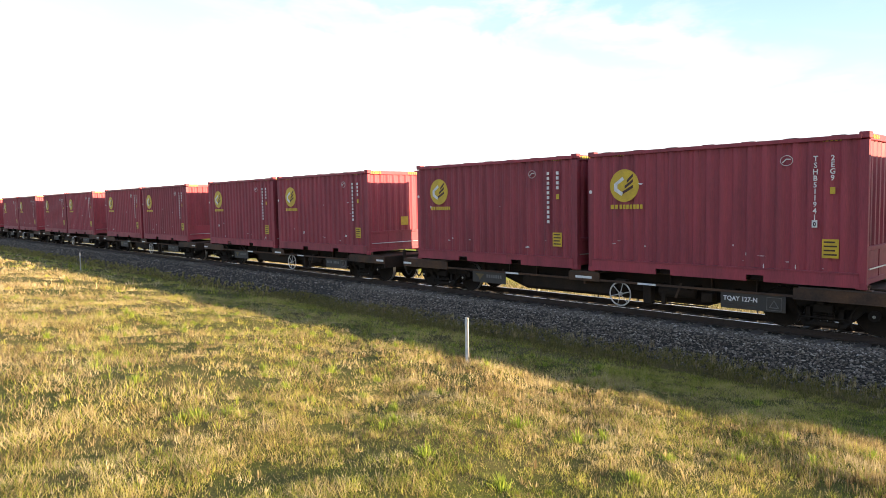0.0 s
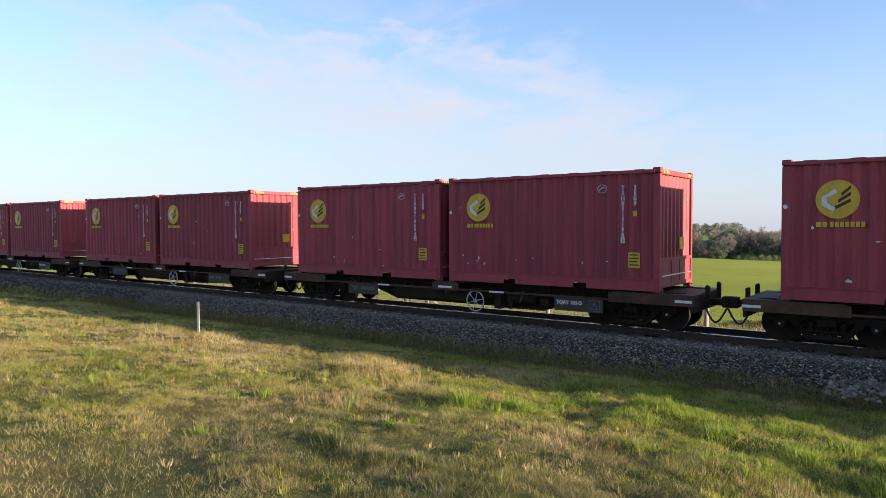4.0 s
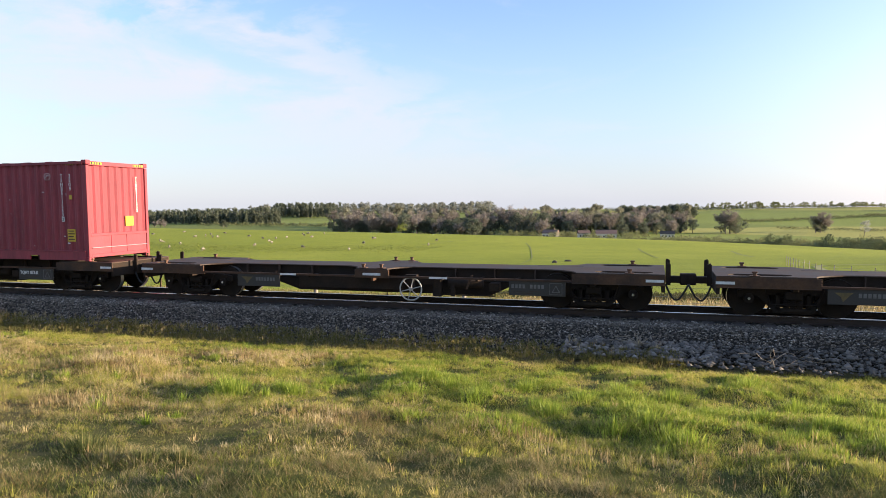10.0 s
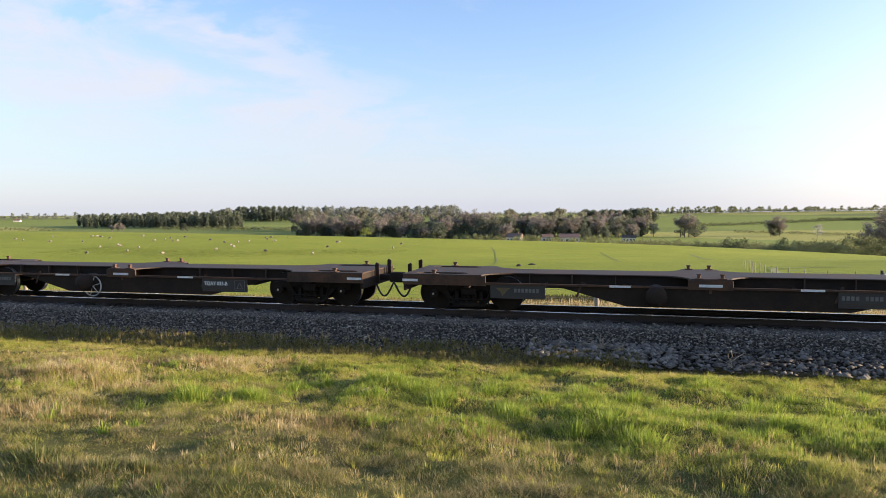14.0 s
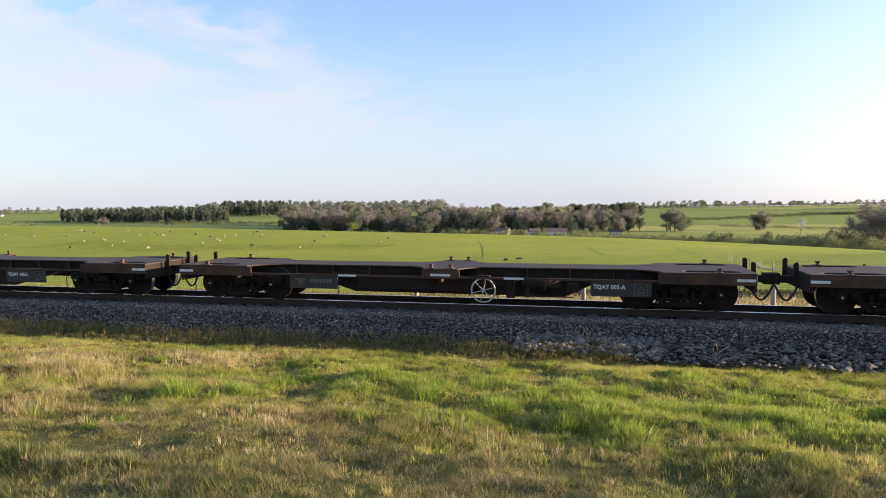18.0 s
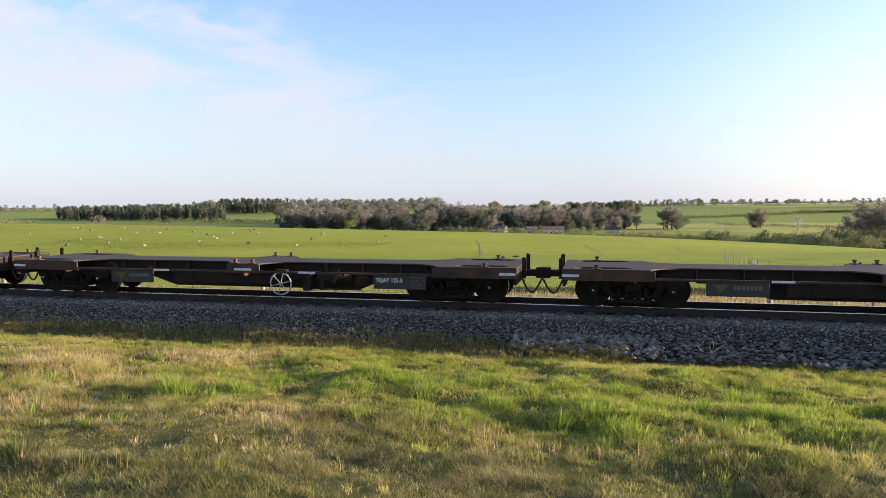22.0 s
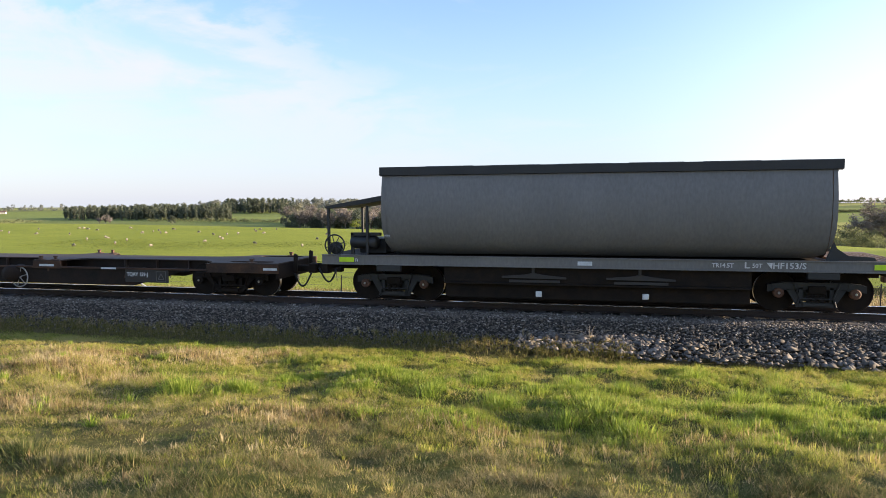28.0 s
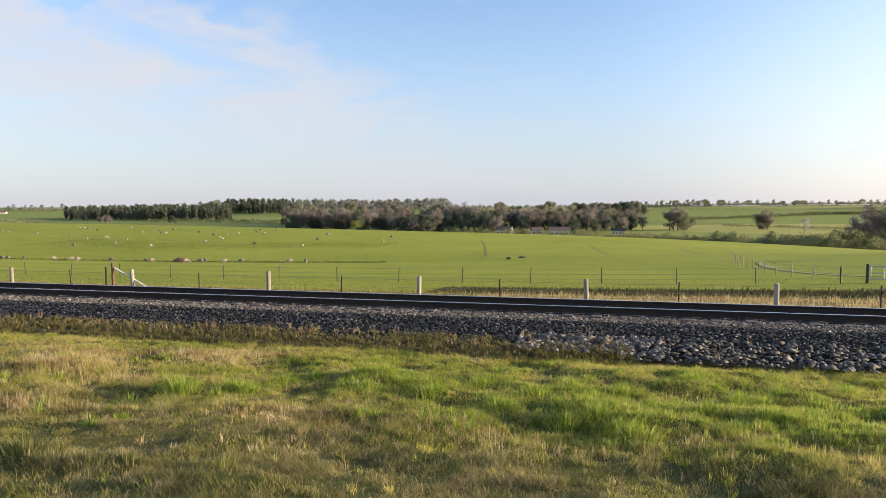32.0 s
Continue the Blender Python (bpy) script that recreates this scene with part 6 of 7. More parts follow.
    big = [(-5.35, 7.65, 0.40, 0.36), (-5.6, 7.85, 0.34, 0.32), (-4.65, 8.05, 0.28, 0.27), (-4.9, 8.15, 0.25, 0.25), (-3.2, 9.65, 0.4, 0.28), (-3.65, 9.75, 0.36, 0.26), (-2.8, 9.3, 0.36, 0.26), (-4.3, 9.55, 0.3, 0.22), (-1.2, 8.3, 0.4, 0.28), (-1.4, 8.6, 0.36, 0.26), (-0.4, 7.7, 0.38, 0.27), (-0.05, 7.95, 0.36, 0.27), (0.35, 7.25, 0.36, 0.25), (0.15, 7.6, 0.36, 0.25), (1.8, 9.8, 0.36, 0.28), (1.4, 11.2, 0.36, 0.26), (2.5, 10.7, 0.36, 0.26), (2.85, 9.95, 0.36, 0.27), (3.6, 11.2, 0.36, 0.26), (-1.8, 9.75, 0.4, 0.26), (-0.9, 9.1, 0.38, 0.26), (-0.5, 10.4, 0.4, 0.25), (0.25, 10.1, 0.4, 0.25), (-3.2, 8.75, 0.3, 0.22), (-2.3, 8.7, 0.34, 0.24), (1.25, 8.8, 0.36, 0.26), (1.85, 8.45, 0.36, 0.25)]
    tufts("tussock_grass", x, y, g.uniform(0.10, 0.26, n), g.uniform(0.06, 0.15, n), 70, (0.004, 0.008), g, "tussock", "lush green grass hummocks on the verge", None, 1.2)
    bx, by, bs, bl = (np.array(v) for v in zip(*big))
    tufts("tussock_grass", bx, by, bs, bl * 0.85, 420, (0.004, 0.008), g, "tussock", "tall fanned green tussocks on the verge", None, 1.25)
    tufts("tussock_grass", [-4.4, -4.75, -4.1, -5.0, -3.8], [4.5, 4.65, 4.55, 4.8, 4.7], [0.3] * 5, [0.17, 0.18, 0.15, 0.15, 0.13], 420, (0.004, 0.007), g, "dull_grass", "long lank grass near the path", None, 1.3)
    n = 150
    x, y = g.uniform(-30, -4.5, n), g.uniform(4.0, 13.0, n)
    tufts("tussock_grass", x, y, g.uniform(0.08, 0.2, n), g.uniform(0.10, 0.2, n), 80, (0.006, 0.010), g, "tussock", "green tussocks among the drier grass")
    # standing straw in patches
    for a, b, w, m in ((-8.6, 8.6, 0.5, 420), (-8.4, 9.4, 0.6, 420), (-7.1, 8.5, 0.4, 260), (-8.2, 11.3, 0.6, 420), (-7.0, 11.0, 0.5, 320), (-9.7, 10.4, 0.7, 450), (-6.4, 12.0, 0.5, 260), (-6.7, 6.5, 0.5, 260), (-3.4, 6.8, 0.4, 200), (-0.4, 6.4, 0.6, 70), (1.3, 6.9, 0.5, 70), (-1.5, 6.9, 0.5, 90), (-12.5, 8.5, 1.2, 700), (-15.0, 10.0, 1.3, 800)):
        x, y = g.normal(a, w, m), g.normal(b, w * 0.6, m)
        tufts("dry_grass", x, y, 0.05 + 0 * x, g.uniform(0.07, 0.19, m), 7, (0.003, 0.006), g, "straw", "patch of standing brown straw on the verge", None, 0.7)
    # the dark rank strip at the ballast's foot
    n = 5200
    x = np.concatenate([g.uniform(-30, 0.6, n), g.uniform(-100, -30, 1800)])
    y = np.clip(14.05 + 0.30 * g.normal(0, 1, len(x)) + 0.10 * np.sin(x * 1.3), 13.3, 14.62)
    far = x < -30
    for k, per, ws, f in ((~far, 11, (0.006, 0.012), 1.0), (far, 7, (0.03, 0.045), 1.5)):
        tufts("toe_grass", x[k], y[k], g.uniform(0.05, 0.12, k.sum()), f * g.uniform(0.05, 0.15, k.sum()), per, ws, g, "toe_grass", "dark olive grass along the foot of the ballast", toe_z)
    x, y = g.uniform(-25, 0.5, 260), g.uniform(13.9, 14.75, 260)
    tufts("dry_grass", x, y, 0.05 + 0 * x, g.uniform(0.12, 0.24, 260), 12, (0.003, 0.006), g, "straw", "dry stalks along the foot of the ballast", toe_z, 0.6)
    # beyond the track
    x, y = g.uniform(-60, 30, 110000), g.uniform(19.0, 33.4, 110000)
    keep = g.uniform(0, 1, len(x)) < np.where(x > -6, 1.0, 0.40) * np.interp(lumps(x, y, 1.8, 11), [-0.3, 0.1], [0.4, 1.0])
    x, y = x[keep], y[keep]
    sward("dry_grass", x, y, g.uniform(0.12, 0.46, len(x)) * np.where(x > -5, 1.0, 0.7), g.uniform(0.016, 0.034, len(x)), g, "straw", "rank dry grass under the boundary fence", (8, 60))
    # An olive band of blades stands in for shade beyond the line.
    x, y = g.uniform(-60, -6, 16000), g.uniform(29.5, 35, 16000)
    sward("grass", x, y, g.uniform(0.10, 0.26, len(x)), g.uniform(0.02, 0.04, len(x)), g, "toe_grass", "olive grass band that paints shade along the boundary fence", (10, 60))
    # Dark blades put the ditch's shade into colour along the fence.
    x, y = g.uniform(-9, 40, 42000), 36.3 + 1.25 * g.normal(0, 1, 42000)
    sward("rushes", x, y, g.uniform(0.06, 0.24, len(x)), g.uniform(0.04, 0.08, len(x)), g, "rush", "dark grass blades that paint the ditch's shade along the fence", (10, 70))
    x, y = g.uniform(-70, 40, 26000), g.uniform(32, 50, 26000)
    sward("grass", x, y, g.uniform(0.03, 0.10, len(x)), g.uniform(0.02, 0.04, len(x)), g, "leaf_rough", "rough green grass at the pasture's edge", (20, 70))


grow_verge()


def build_twigs(x, y, spread, n, seed):
    r = random.Random(seed)
    t = empty("dead_branch", "bleached dead twigs lying at the foot of the ballast", "branch")
    t.location = (x, y, max(gz(x, y), float(toe_z(x, y))))
    for k in range(n):
        bm = bmesh.new()
        a = r.uniform(-0.5, 3.6)
        pts = [(0, 0, 0.0)]
        q = Vector((r.uniform(-0.1, 0.1), 0, 0.02))
        for i in range(5):
            a += r.uniform(-0.5, 0.5)
            q = q + Vector((math.cos(a), r.uniform(-0.3, 0.1), abs(math.sin(a)) * 0.7 * (1 if i < 3 else -0.2))) * spread / 5
            pts.append(tuple(q))
        tube(bm, pts, 0.008, 5, 0.4)
        part("twig", bm, "twig", t)


build_twigs(-0.3, 14.75, 0.6, 9, 2)
build_twigs(2.2, 13.9, 0.9, 6, 5)


# ---- trees and bushes ----
def leaf_cloud(clumps, leaves, size, rng, flat=1.0):
    """Leaf scraps in uneven clumps; clumps are (x, y, z, radius). Returns vertices and triangles."""
    c = np.array(clumps, float)
    wt = c[:, 3] ** 2
    k = rng.choice(len(c), leaves, p=wt / wt.sum())
    d = rng.normal(size=(leaves, 3))
    d /= np.linalg.norm(d, axis=1)[:, None]
    rr = rng.uniform(0.45, 1.08, leaves) ** 0.6
    p = c[k, :3] + d * (c[k, 3] * rr)[:, None] * np.array([1, 1, flat])
    s = rng.uniform(0.6, 1.4, leaves) * size
    v = p[:, None] + rng.normal(size=(leaves, 3, 3)) * s[:, None, None] * 0.6
    return v.reshape(-1, 3)


def grow_tree(name, label, category, height, crown, leaves, leaf, material, rng, trunk_r=0.25, flat=0.8, trunk_to=0.55, limbs=6, group="trees beyond the pasture"):
    """A tree with a tapered trunk, limbs that reach the clumps, and a ragged crown. crown: (lowest, highest, spread, clump size) as parts of the height."""
    t = empty(name, label, category, group)
    lo, hi, spread, cs = (height * f for f in crown)
    clumps = []
    n = max(6, limbs * 4)
    for i in range(n):
        a = rng.uniform(0, 6.283)
        f = rng.uniform(0, 1)
        rad = spread * (1 - 0.75 * abs(f - 0.35)) * rng.uniform(0.2, 1)
        clumps.append((rad * math.cos(a), rad * math.sin(a), lo + (hi - lo) * f, cs * rng.uniform(0.5, 1.1)))
    bm = bmesh.new()
    tube(bm, [(0, 0, -0.5), (0.02 * height, 0, height * 0.2), (0, 0.02 * height, height * trunk_to), (0, 0, height * min(0.9, trunk_to + 0.2))], trunk_r, 7, 0.35)
    for x, y, z, r in clumps[:limbs]:
        tube(bm, [(0, 0, max(0.15 * height, z - 0.25 * height)), (x * 0.5, y * 0.5, z - 0.08 * height), (x, y, z)], trunk_r * 0.45, 5, 0.3)
    part("trunk", bm, "bark", t)
    v = leaf_cloud(clumps, leaves, leaf, rng, flat)
    me = raw_mesh("crown", v, np.arange(len(v)), 3, material)
    ob = new("crown", me)
    ob.parent = t
    return t


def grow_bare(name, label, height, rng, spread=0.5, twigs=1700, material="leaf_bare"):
    """A leafless spreading tree: limbs, and a haze of fine twigs."""
    t = empty(name, label, "tree", "trees beyond the pasture")
    bm = bmesh.new()
    tube(bm, [(0, 0, -0.5), (0, 0, height * 0.3)], height * 0.022, 7, 0.8)
    ends = []
    for i in range(9):
        a = 6.283 * i / 9 + rng.uniform(-0.3, 0.3)
        q = rng.uniform(0.4, 1.0)
        p1 = (math.cos(a) * spread * height * 0.4 * q, math.sin(a) * spread * height * 0.4 * q, height * rng.uniform(0.45, 0.6))
        p2 = (p1[0] * 1.9, p1[1] * 1.9, height * rng.uniform(0.62, 0.95))
        tube(bm, [(0, 0, height * 0.25), p1, p2], height * 0.012, 5, 0.3)
        ends += [p1, p2, tuple((a + b) / 2 for a, b in zip(p1, p2))]
    part("trunk", bm, "bark", t)
    e = np.array(ends)[rng.integers(0, len(ends), twigs)]
    e = e + rng.normal(size=(twigs, 3)) * height * 0.055
    d = rng.normal(size=(twigs, 3)) * np.array([1, 1, 0.7])
    d[:, 2] = np.abs(d[:, 2])
    d *= (height * 0.045)
    w = rng.normal(size=(twigs, 3)) * height * 0.0062
    v = np.stack([e - w, e + w, e + d], 1).reshape(-1, 3)
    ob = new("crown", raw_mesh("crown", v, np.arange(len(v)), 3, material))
    ob.parent = t
    return t


g = np.random.default_rng(33)
GUM = [grow_tree("gum_tree", "tall grey-green gum tree with an open crown", "tree", 15, (0.26, 0.95, 0.34, 0.13), 2600, 0.42, "leaf_gum", g, 0.3, 0.75) for _ in range(3)]
DARK = [grow_tree("cypress_tree", "broad dark evergreen tree with a rounded crown", "tree", 13, (0.14, 0.84, 0.48, 0.17), 3200, 0.42, "leaf_dark", g, 0.35, 0.8) for _ in range(3)]
PINE = [grow_tree("pine_tree", "dark plantation pine in a close row", "tree", 17, (0.10, 0.97, 0.12, 0.09), 620, 0.8, "leaf_dark", g, 0.22, 1.6, 0.8) for _ in range(2)]
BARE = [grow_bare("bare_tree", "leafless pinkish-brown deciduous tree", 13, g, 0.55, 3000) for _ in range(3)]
BUSH = [grow_tree("willow_bush", "rounded grey-green willow bush by the river", "bush", 5.5, (0.16, 0.72, 0.62, 0.24), 700, 0.26, "leaf_bush", g, 0.12, 0.85, 0.3, 5, "bushes along the river") for _ in range(2)]
FARBUSH = grow_tree("hedge_bush", "small round grey-green bush in a far hedgerow", "bush", 5.5, (0.16, 0.72, 0.62, 0.26), 210, 0.5, "leaf_bush", g, 0.12, 0.85, 0.3, 5, "bushes along the river")
WATTLE = grow_tree("wattle_bush", "bright yellow-green bush at the pasture's edge", "bush", 6, (0.2, 0.7, 0.6, 0.26), 900, 0.22, "leaf_yellow", g, 0.12, 0.7, 0.3, 5)
THIN = [grow_tree("gum_tree", "thin far gum tree on the skyline", "tree", 13, (0.24, 0.92, 0.36, 0.12), 300, 0.85, "leaf_haze", g, 0.22, 0.7) for _ in range(3)]
FIRST = {}


def plant(model, az, y, scale=1.0, turn=None, lift=0.0):
    """Sets a tree at an azimuth (degrees to the right of straight across the track) and distance across."""
    x = y * math.tan(radians(az))
    m = Matrix.Translation((x, y, gz(x, y) + lift)) @ Matrix.Rotation(g.uniform(0, 6.28) if turn is None else turn, 4, "Z")
    if model.name not in FIRST:
        FIRST[model.name] = True
        ob = model
        ob.matrix_basis = m
    else:
        ob = copy_thing(model, m)
    ob.scale = (scale, scale, scale * g.uniform(0.9, 1.1))
    return ob


def soup(ob):
    """All triangles of a mesh object as an array."""
    bm = bmesh.new()
    bm.from_mesh(ob.data)
    bmesh.ops.triangulate(bm, faces=bm.faces)
    out = np.array([v.co[:] for f in bm.faces for v in f.verts])
    bm.free()
    return out


SOUPS = {}


def far_wood(name, label, spots):
    """Many far trees as one mesh: spots are (model, azimuth, distance across, scale)."""
    leaf, wood, mats = [], [], None
    for model, az, y, sc in spots:
        if model.name not in SOUPS:
            parts = {c.name.split(".")[0]: c for c in model.children}
            SOUPS[model.name] = (soup(parts["crown"]), soup(parts["trunk"]), parts["crown"].data.materials[0])
        c, t, m = SOUPS[model.name]
        mats = mats or m
        x = y * math.tan(radians(az))
        a = g.uniform(0, 6.28)
        rot = np.array([(math.cos(a), -math.sin(a), 0), (math.sin(a), math.cos(a), 0), (0, 0, 1)]).T * sc
        at = np.array([x, y, gz(x, y)])
        leaf.append(c @ rot + at)
        if model.name[:4] != "hedg":
            wood.append(t @ rot + at)
    leaf, wood = np.concatenate(leaf), np.concatenate(wood) if wood else np.zeros((0, 3))
    me = raw_mesh(name, np.concatenate([leaf, wood]), np.arange(len(leaf) + len(wood)), 3, "bark")
    me.materials.clear()
    me.materials.append(mats)
    me.materials.append(M["bark"])
    me.polygons.foreach_set("material_index", [0] * (len(leaf) // 3) + [1] * (len(wood) // 3))
    tagged(new(name, me), label, "trees", kind="stuff")


def plant_all():
    u = g.uniform
    # plantation on the far left, skyline woods, trees along the far ridge
    far_wood("pine_plantation", "dark close-planted pine plantation across the valley", [(PINE[i % 2], -42.6 + 11.7 * (i / 180) + u(-0.15, 0.15), 600 + u(-12, 40) + (i % 3) * 20, u(0.80, 1.0) * (0.82 + 0.18 * i / 180)) for i in range(180)] + [(PINE[i % 2], u(-31.5, -25.8), 830 + u(0, 90), u(0.95, 1.15)) for i in range(75)])
    far_wood("far_wood", "gum wood along the skyline, haze put in its leaf colour", [(THIN[i % 3], -33 + 25 * i / 300 + u(-0.3, 0.3), 1000 + u(-30, 120), u(0.85, 1.45)) for i in range(240)] + [(THIN[i % 3], -62 + 31 * i / 110 + u(-0.5, 0.5), 1000 + u(-30, 60), u(0.4, 1.0)) for i in range(110)] + [(FARBUSH, -62 + 34 * i / 160 + u(-0.2, 0.2), 985 + u(-15, 15), u(0.9, 1.5)) for i in range(160)] + [(FARBUSH, -30 + 32 * i / 130 + u(-0.2, 0.2), 985 + u(-15, 15), u(0.8, 1.3)) for i in range(130)])
    far_wood("far_wood", "dark flat-topped pine wood on the ridge", [(DARK[i % 3], -2.6 + 5.6 * i / 34 + u(-0.15, 0.15), 800 + u(-20, 40), u(0.95, 1.25)) for i in range(34)])
    ridge = []
    for k in range(46):
        az0 = 2.6 + 22.4 * (k + u(-0.4, 0.4)) / 46
        for i in range(int(u(2, 6))):
            ridge.append(((THIN + [THIN[0], FARBUSH])[int(u(0, 5))], az0 + u(-0.3, 0.3), 985 + u(-25, 60), u(0.35, 0.85) * (0.8 if az0 > 9 else 1.0)))
    ridge += [(FARBUSH, 3 + 21 * i / 150, 1000 + u(-8, 8), u(0.5, 1.1)) for i in range(150)]
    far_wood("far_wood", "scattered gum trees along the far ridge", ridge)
    far_wood("hedgerow", "dark hedgerows between the far fields", [(FARBUSH, 6.5 + 14 * i / 90, 700 + 3.0 * i / 2 + u(-4, 4), u(0.5, 0.8)) for i in range(90)] + [(FARBUSH, 9 + 11 * i / 50, 620 - i + u(-3, 3), u(0.35, 0.6)) for i in range(50)] + [(FARBUSH, -37 + 10 * i / 50, 560 + u(-10, 15), u(0.4, 0.8)) for i in range(50)] + [(FARBUSH, -60 + 16 * i / 60, 520 + u(-10, 30), u(0.4, 0.9)) for i in range(60)] + [(FARBUSH, 14.6 + 7 * i / 60, 800 + u(-2, 2), u(0.5, 0.8)) for i in range(60)])
    # the wood across the river
    for i in range(190):
        az = -26.4 + 29.0 * (i / 190) ** 1.05 + u(-0.5, 0.5)
        k = int(u(0, 10))
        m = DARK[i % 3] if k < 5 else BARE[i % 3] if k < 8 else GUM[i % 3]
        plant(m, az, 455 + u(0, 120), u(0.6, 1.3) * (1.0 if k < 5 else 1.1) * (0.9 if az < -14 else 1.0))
    for i in range(40):
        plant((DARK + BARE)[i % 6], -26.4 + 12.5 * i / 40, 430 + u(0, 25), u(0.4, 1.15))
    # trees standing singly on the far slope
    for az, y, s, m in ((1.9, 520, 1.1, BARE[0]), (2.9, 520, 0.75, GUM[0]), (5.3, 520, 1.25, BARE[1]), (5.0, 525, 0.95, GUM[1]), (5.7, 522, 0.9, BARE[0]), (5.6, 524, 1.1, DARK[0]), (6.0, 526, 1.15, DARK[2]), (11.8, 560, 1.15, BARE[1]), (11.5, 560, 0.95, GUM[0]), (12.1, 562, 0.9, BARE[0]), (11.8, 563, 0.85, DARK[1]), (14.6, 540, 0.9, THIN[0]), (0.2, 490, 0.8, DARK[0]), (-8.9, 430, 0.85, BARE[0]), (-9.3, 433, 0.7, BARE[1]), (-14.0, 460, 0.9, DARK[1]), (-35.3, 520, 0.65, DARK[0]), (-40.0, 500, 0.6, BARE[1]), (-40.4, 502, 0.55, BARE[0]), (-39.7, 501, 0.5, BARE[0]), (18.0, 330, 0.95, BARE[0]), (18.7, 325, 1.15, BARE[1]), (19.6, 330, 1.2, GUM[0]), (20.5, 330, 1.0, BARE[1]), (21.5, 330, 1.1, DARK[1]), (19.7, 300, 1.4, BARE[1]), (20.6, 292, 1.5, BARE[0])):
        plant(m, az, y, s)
    # the river's willows
    for i in range(80):
        az = -9 + 32 * i / 80 + u(-0.3, 0.3)
        y = 292 + u(-8, 30) - 0.6 * max(0, az)
        plant(BUSH[i % 2], az, y, u(0.5, 0.95) * (1.0 if az < 8 else 1.3))
    far_wood("riverside_scrub", "dense dark scrub on the river bank", [(FARBUSH, 1 + 13 * i / 40 + u(-0.5, 0.5), 330 + u(-6, 34), u(0.4, 0.9)) for i in range(40)] + [(BUSH[i % 2], 9 + 15 * i / 90 + u(-0.3, 0.3), 312 + u(0, 60), u(0.6, 1.3) * min(1.0, 0.55 + 0.05 * i / 4)) for i in range(90)] + [(BUSH[i % 2], -17 + 16 * i / 40 + u(-0.2, 0.2), 440 + u(-6, 12), u(0.5, 1.0)) for i in range(40)] + [(BUSH[i % 2], 0 + 9 * i / 40, 310 + u(0, 40), u(0.4, 0.8)) for i in range(40)])
    for i in range(26):       # tall willows where the river bends towards the line
        plant(BUSH[i % 2], 14.5 + 8.5 * i / 26 + u(-0.3, 0.3), 318 + u(-14, 24), u(1.1, 1.5) + 0.035 * i)
    plant(WATTLE, -20.9, 330, 1.0, lift=2.0)
    for m in (*PINE, *THIN, FARBUSH, *(q for q in (*GUM, *DARK, *BARE) if q.name not in FIRST)):      # the models of the joined woods stand among them
        plant(m, u(-30, -28), 850 + u(0, 60), 1.1)


plant_all()


def wheel_track(pts, width, mat, label):
    """A worn strip that follows the ground."""
    bm = bmesh.new()
    prev = None
    p = [Vector((x, y, 0)) for x, y in pts]
    fine = []
    for i in range(len(p) - 1):
        a, b, c, d = p[max(i - 1, 0)], p[i], p[i + 1], p[min(i + 2, len(p) - 1)]
        for k in range(10):
            t = k / 10
            fine.append(0.5 * ((2 * b) + (c - a) * t + (2 * a - 5 * b + 4 * c - d) * t * t + (3 * b - a - 3 * c + d) * t ** 3))
    for i in range(len(fine) - 1):
        d = (fine[i + 1] - fine[i]).normalized()
        n = Vector((-d.y, d.x, 0)) * width / 2
        row = []
        for q in (fine[i] - n, fine[i] + n):
            row.append(bm.verts.new((q.x, q.y, gz(q.x, q.y) + 0.03)))
        if prev:
            bm.faces.new((prev[0], prev[1], row[1], row[0]))
        prev = row
    tagged(mesh_ob("wheel_track", bm, mat), label, "track", kind="structure")


wheel_track([(-18.6, 98), (-19.2, 110), (-22.2, 127), (-26.5, 150), (-31.5, 171)], 0.2, "worn_turf", "dark curving wheel mark in the pasture")
wheel_track([(0.6, 112), (-0.6, 124), (-2.2, 142), (-3.6, 160)], 0.26, "worn_turf", "dark curving wheel mark in the pasture")
wheel_track([(15.2, 118), (15.0, 130), (15.4, 144), (15.8, 158)], 0.5, "worn_turf", "dark curving wheel mark in the pasture")
wheel_track([(-52, 150), (-50, 165), (-47, 175)], 0.35, "worn_turf", "dark curving wheel mark in the pasture")
wheel_track([(30, 47), (20, 49.5), (16.2, 52.5), (14.6, 57.5), (14.2, 64), (14.8, 70.6), (15.9, 76.4), (18, 77.6), (24, 76)], 0.7, "lane", "pale worn farm lane")
gg = np.random.default_rng(8)
xx = gg.uniform(-125, -45, 9000)
yy = 130 + 6.5 * gg.normal(0, 1, 9000) + 4 * np.sin(xx * 0.09) + 0.06 * (xx + 85)
blades("rough_grass", xx, yy, gg.uniform(0.03, 0.13, 9000), gg.uniform(0.10, 0.3, 9000), gg, "leaf_rough", "rough dark tussocks across the pasture slope", (20, 80))
xx = gg.uniform(-110, -32, 5000)
yy = 95.5 + 0.8 * gg.normal(0, 1, 5000)
blades("rough_grass", xx, yy, gg.uniform(0.05, 0.2, 5000), gg.uniform(0.1, 0.3, 5000), gg, "leaf_rough", "rough grass along the foot of the slope", (20, 80))


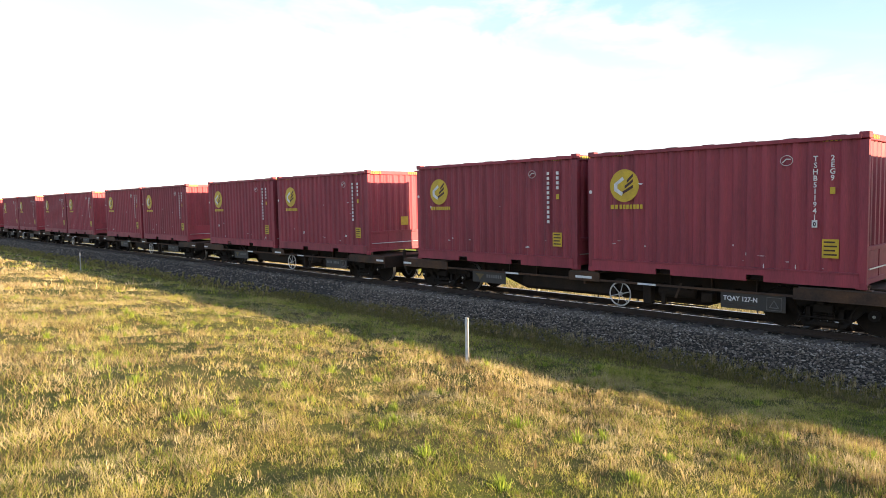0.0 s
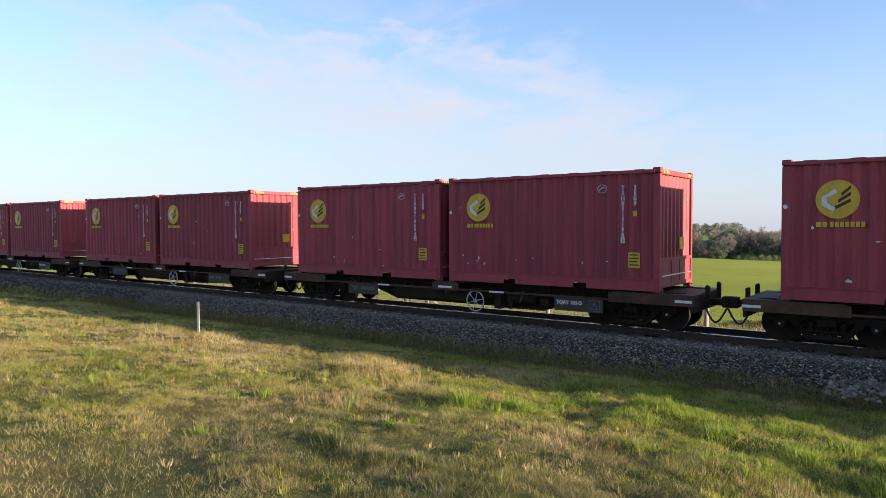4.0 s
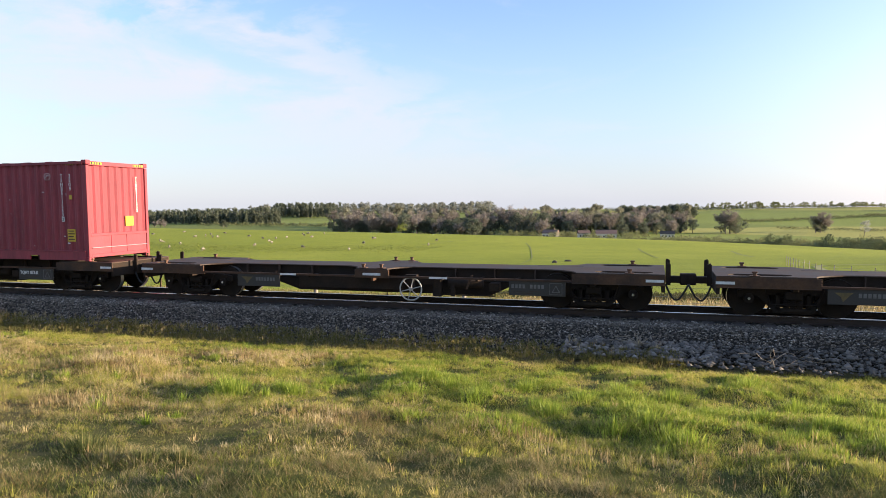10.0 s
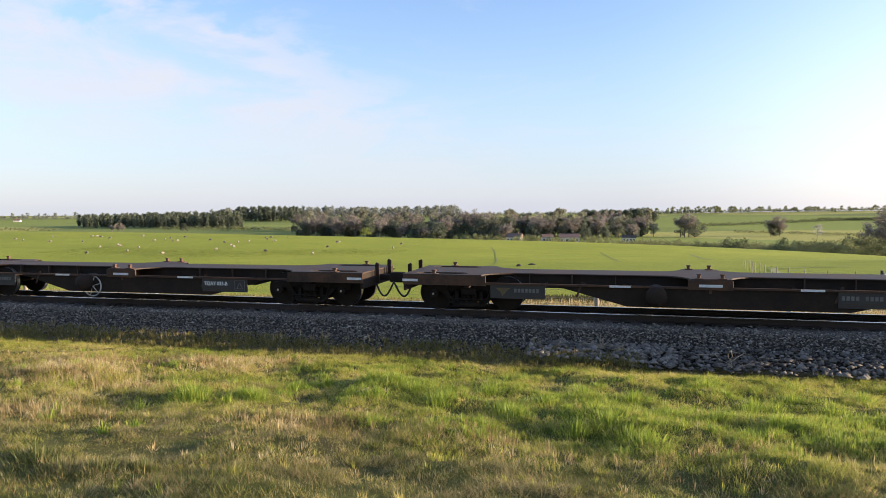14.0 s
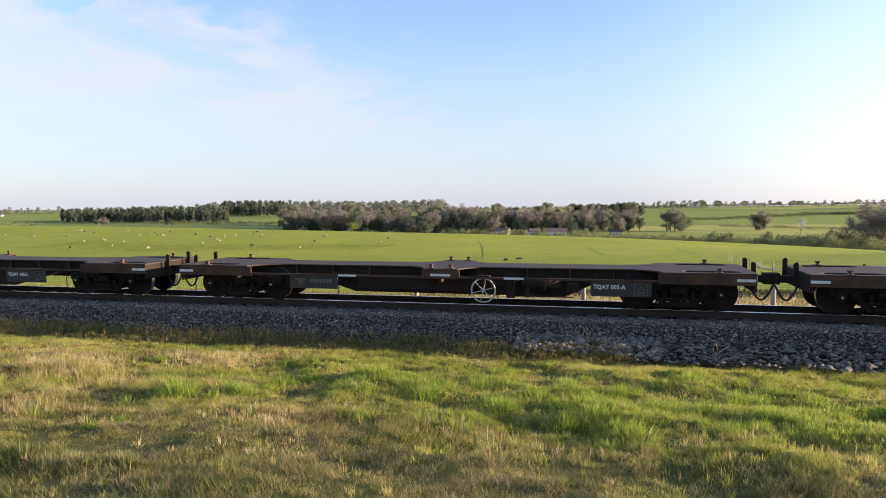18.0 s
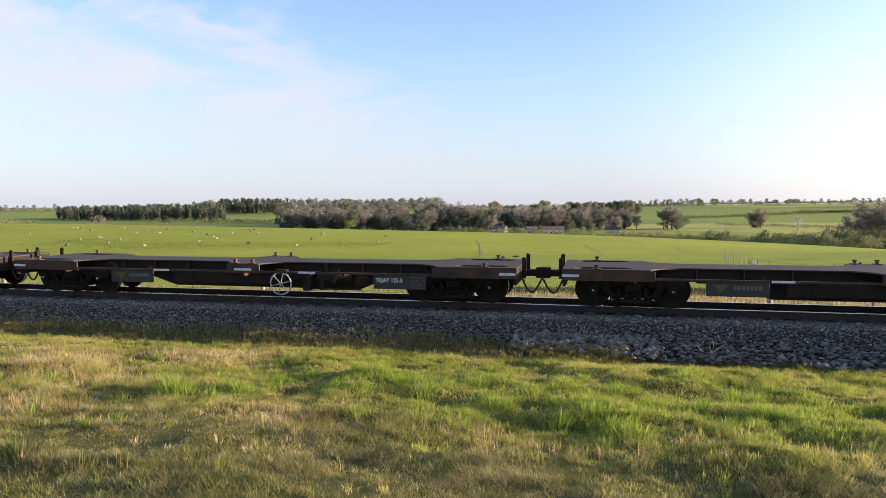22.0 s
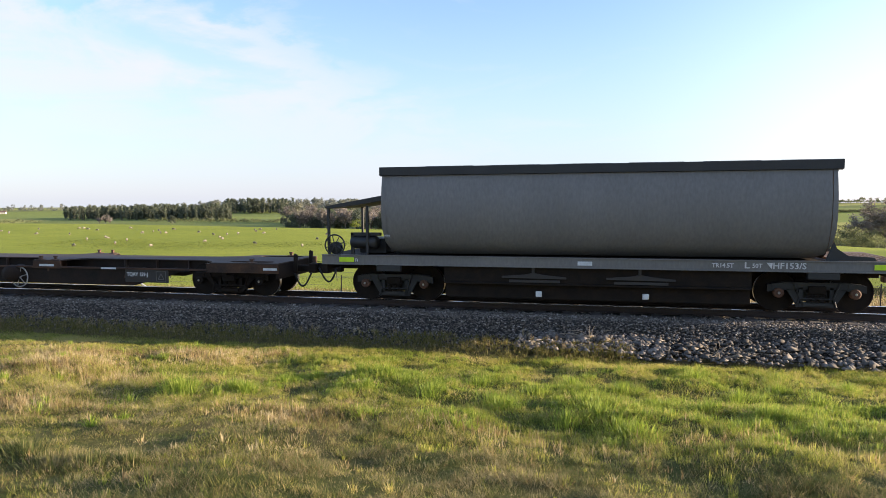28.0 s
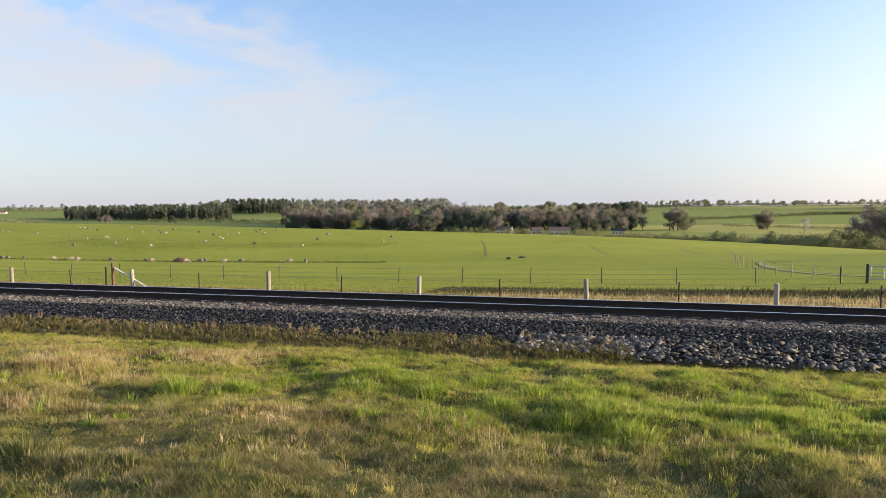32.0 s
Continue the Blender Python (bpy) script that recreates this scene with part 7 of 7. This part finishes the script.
# ---- farmhouses in the wood ----
def build_house(az, y, w, d, h, turn, roof="house_roof"):
    x = y * math.tan(radians(az))
    hs = empty("farmhouse", "pale farmhouse half hidden among trees", "house", "houses across the river")
    hs.matrix_basis = pose(x, y, gz(x, y), 0, 0, turn)
    part("wall", boxes((-w / 2, w / 2, -d / 2, d / 2, -0.5, h)), "house_wall", hs)
    bm = bmesh.new()
    prism(bm, [(-d / 2 - 0.4, h), (0, h + 0.38 * d), (d / 2 + 0.4, h)], -w / 2 - 0.3, w / 2 + 0.3)
    bmesh.ops.rotate(bm, verts=bm.verts, cent=(0, 0, 0), matrix=Matrix.Rotation(radians(90), 3, "Z"))
    rf = part("roof", bm, roof, hs, "pitched tiled roof")
    part("chimney", boxes((w * 0.2, w * 0.2 + 0.7, -0.4, 0.4, h + 0.5, h + 0.38 * d + 0.9)), roof, rf)
    for k in range(4):
        xw = -w / 2 + w * (k + 0.5) / 4
        wd = part("window", boxes((xw - 0.6, xw + 0.6, -d / 2 - 0.05, -d / 2 + 0.02, 0.9, 2.1)), "white", hs)
        part("pane", boxes((xw - 0.5, xw + 0.5, -d / 2 - 0.07, -d / 2 - 0.055, 1.0, 2.0)), "glass", wd)


build_house(-3.8, 424, 12, 6, 3.2, 8)
build_house(-8.3, 420, 9, 6, 3.0, -12)
build_house(-5.6, 426, 7, 5, 3.0, 20)
build_house(1.0, 440, 8, 5, 2.8, 5, "hopper_dark")
build_house(-46.5, 850, 9, 6, 2.4, 25)

# ---- the flock ----


def build_sheep():
    s = empty("sheep", "pale woolly sheep grazing on the green pasture", "sheep", "flock on the pasture")
    r = np.random.default_rng(9)
    bm = bmesh.new()
    bmesh.ops.create_icosphere(bm, subdivisions=2, radius=1)
    for v in bm.verts:
        k = 1 + 0.06 * r.normal()
        v.co = Vector((v.co.x * 0.58 * k, v.co.y * 0.27 * k, v.co.z * 0.29 * k + 0.58))
    part("body", bm, "wool", s)
    bm = bmesh.new()
    tube(bm, [(0.48, 0, 0.62), (0.62, 0, 0.48), (0.74, 0, 0.25), (0.80, 0, 0.12)], 0.13, 7, 0.5)
    part("head", bm, "sheep_face", s)
    for x in (-0.32, 0.32):
        for y in (-0.13, 0.13):
            bm = bmesh.new()
            tube(bm, [(x, y, 0.42), (x, y, -0.02)], 0.05, 5, 0.7)
            part("leg", bm, "sheep_face", s)
    return s


def build_flock():
    first = build_sheep()
    r = random.Random(12)
    spots = []
    for k in range(34):       # strung out along the foot of the slope
        x = -104 + 62 * k / 34 + r.uniform(-1.5, 1.5)
        if r.random() < 0.8:
            spots.append((x, 92 + r.uniform(-2.0, 2.0)))
    for k in range(42):       # scattered over the slope
        az = r.uniform(-47, -27) if k < 36 else r.uniform(-27, -15)
        y = r.uniform(120, 190)
        spots.append((y * math.tan(radians(az)), y))
    for i, (x, y) in enumerate(spots):
        m = pose(x, y, gz(x, y), 0, 0, r.uniform(0, 360))
        if i == 0:
            first.matrix_basis = m
        else:
            ob = copy_thing(first, m)
            ob.scale = (0.78, 0.78, 0.78)


build_flock()


def build_mound(x, y, w, h, mat, label):
    bm = bmesh.new()
    bmesh.ops.create_icosphere(bm, subdivisions=3, radius=1)
    for v in bm.verts:
        k = 1 + 0.12 * noise.noise(v.co * 2.5)
        v.co = Vector((v.co.x * w * k, v.co.y * w * 0.6 * k, max(-0.3, v.co.z) * h * k))
    ob = tagged(mesh_ob("earth_mound", bm, mat), label, "mound")
    ob.location = (x, y, gz(x, y))


build_mound(-64.5, 93, 1.5, 0.75, "clay", "heap of reddish-brown earth in the pasture")
build_mound(-14.0, 100, 0.4, 0.35, "steel_post", "low dark stump in the pasture")
build_mound(-12.4, 103, 0.6, 0.25, "steel_post", "low dark stump in the pasture")


# ---- what moves ----
def motions():
    times = [0.5 * k for k in range(65)]
    for thing, off, z, *_ in RIDERS:
        walk(thing, [(t, pose(mid_of_first(t) + off, LINE_Y, z)) for t in times])
    fine = [k / 15 for k in range(481)]
    for thing, off, z, *_ in RIDERS:
        if off < -6.5 * PITCH:        # wagons long past: their wheels are too far off to tell
            continue
        for bog in thing.children:
            for ws in bog.children:
                if ws.name.startswith("wheelset"):
                    x, _, r = ws.location
                    walk(ws, [(t, pose(x, 0, r, 0, math.degrees((mid_of_first(t) - mid_of_first(0)) / r), 0)) for t in fine])


motions()
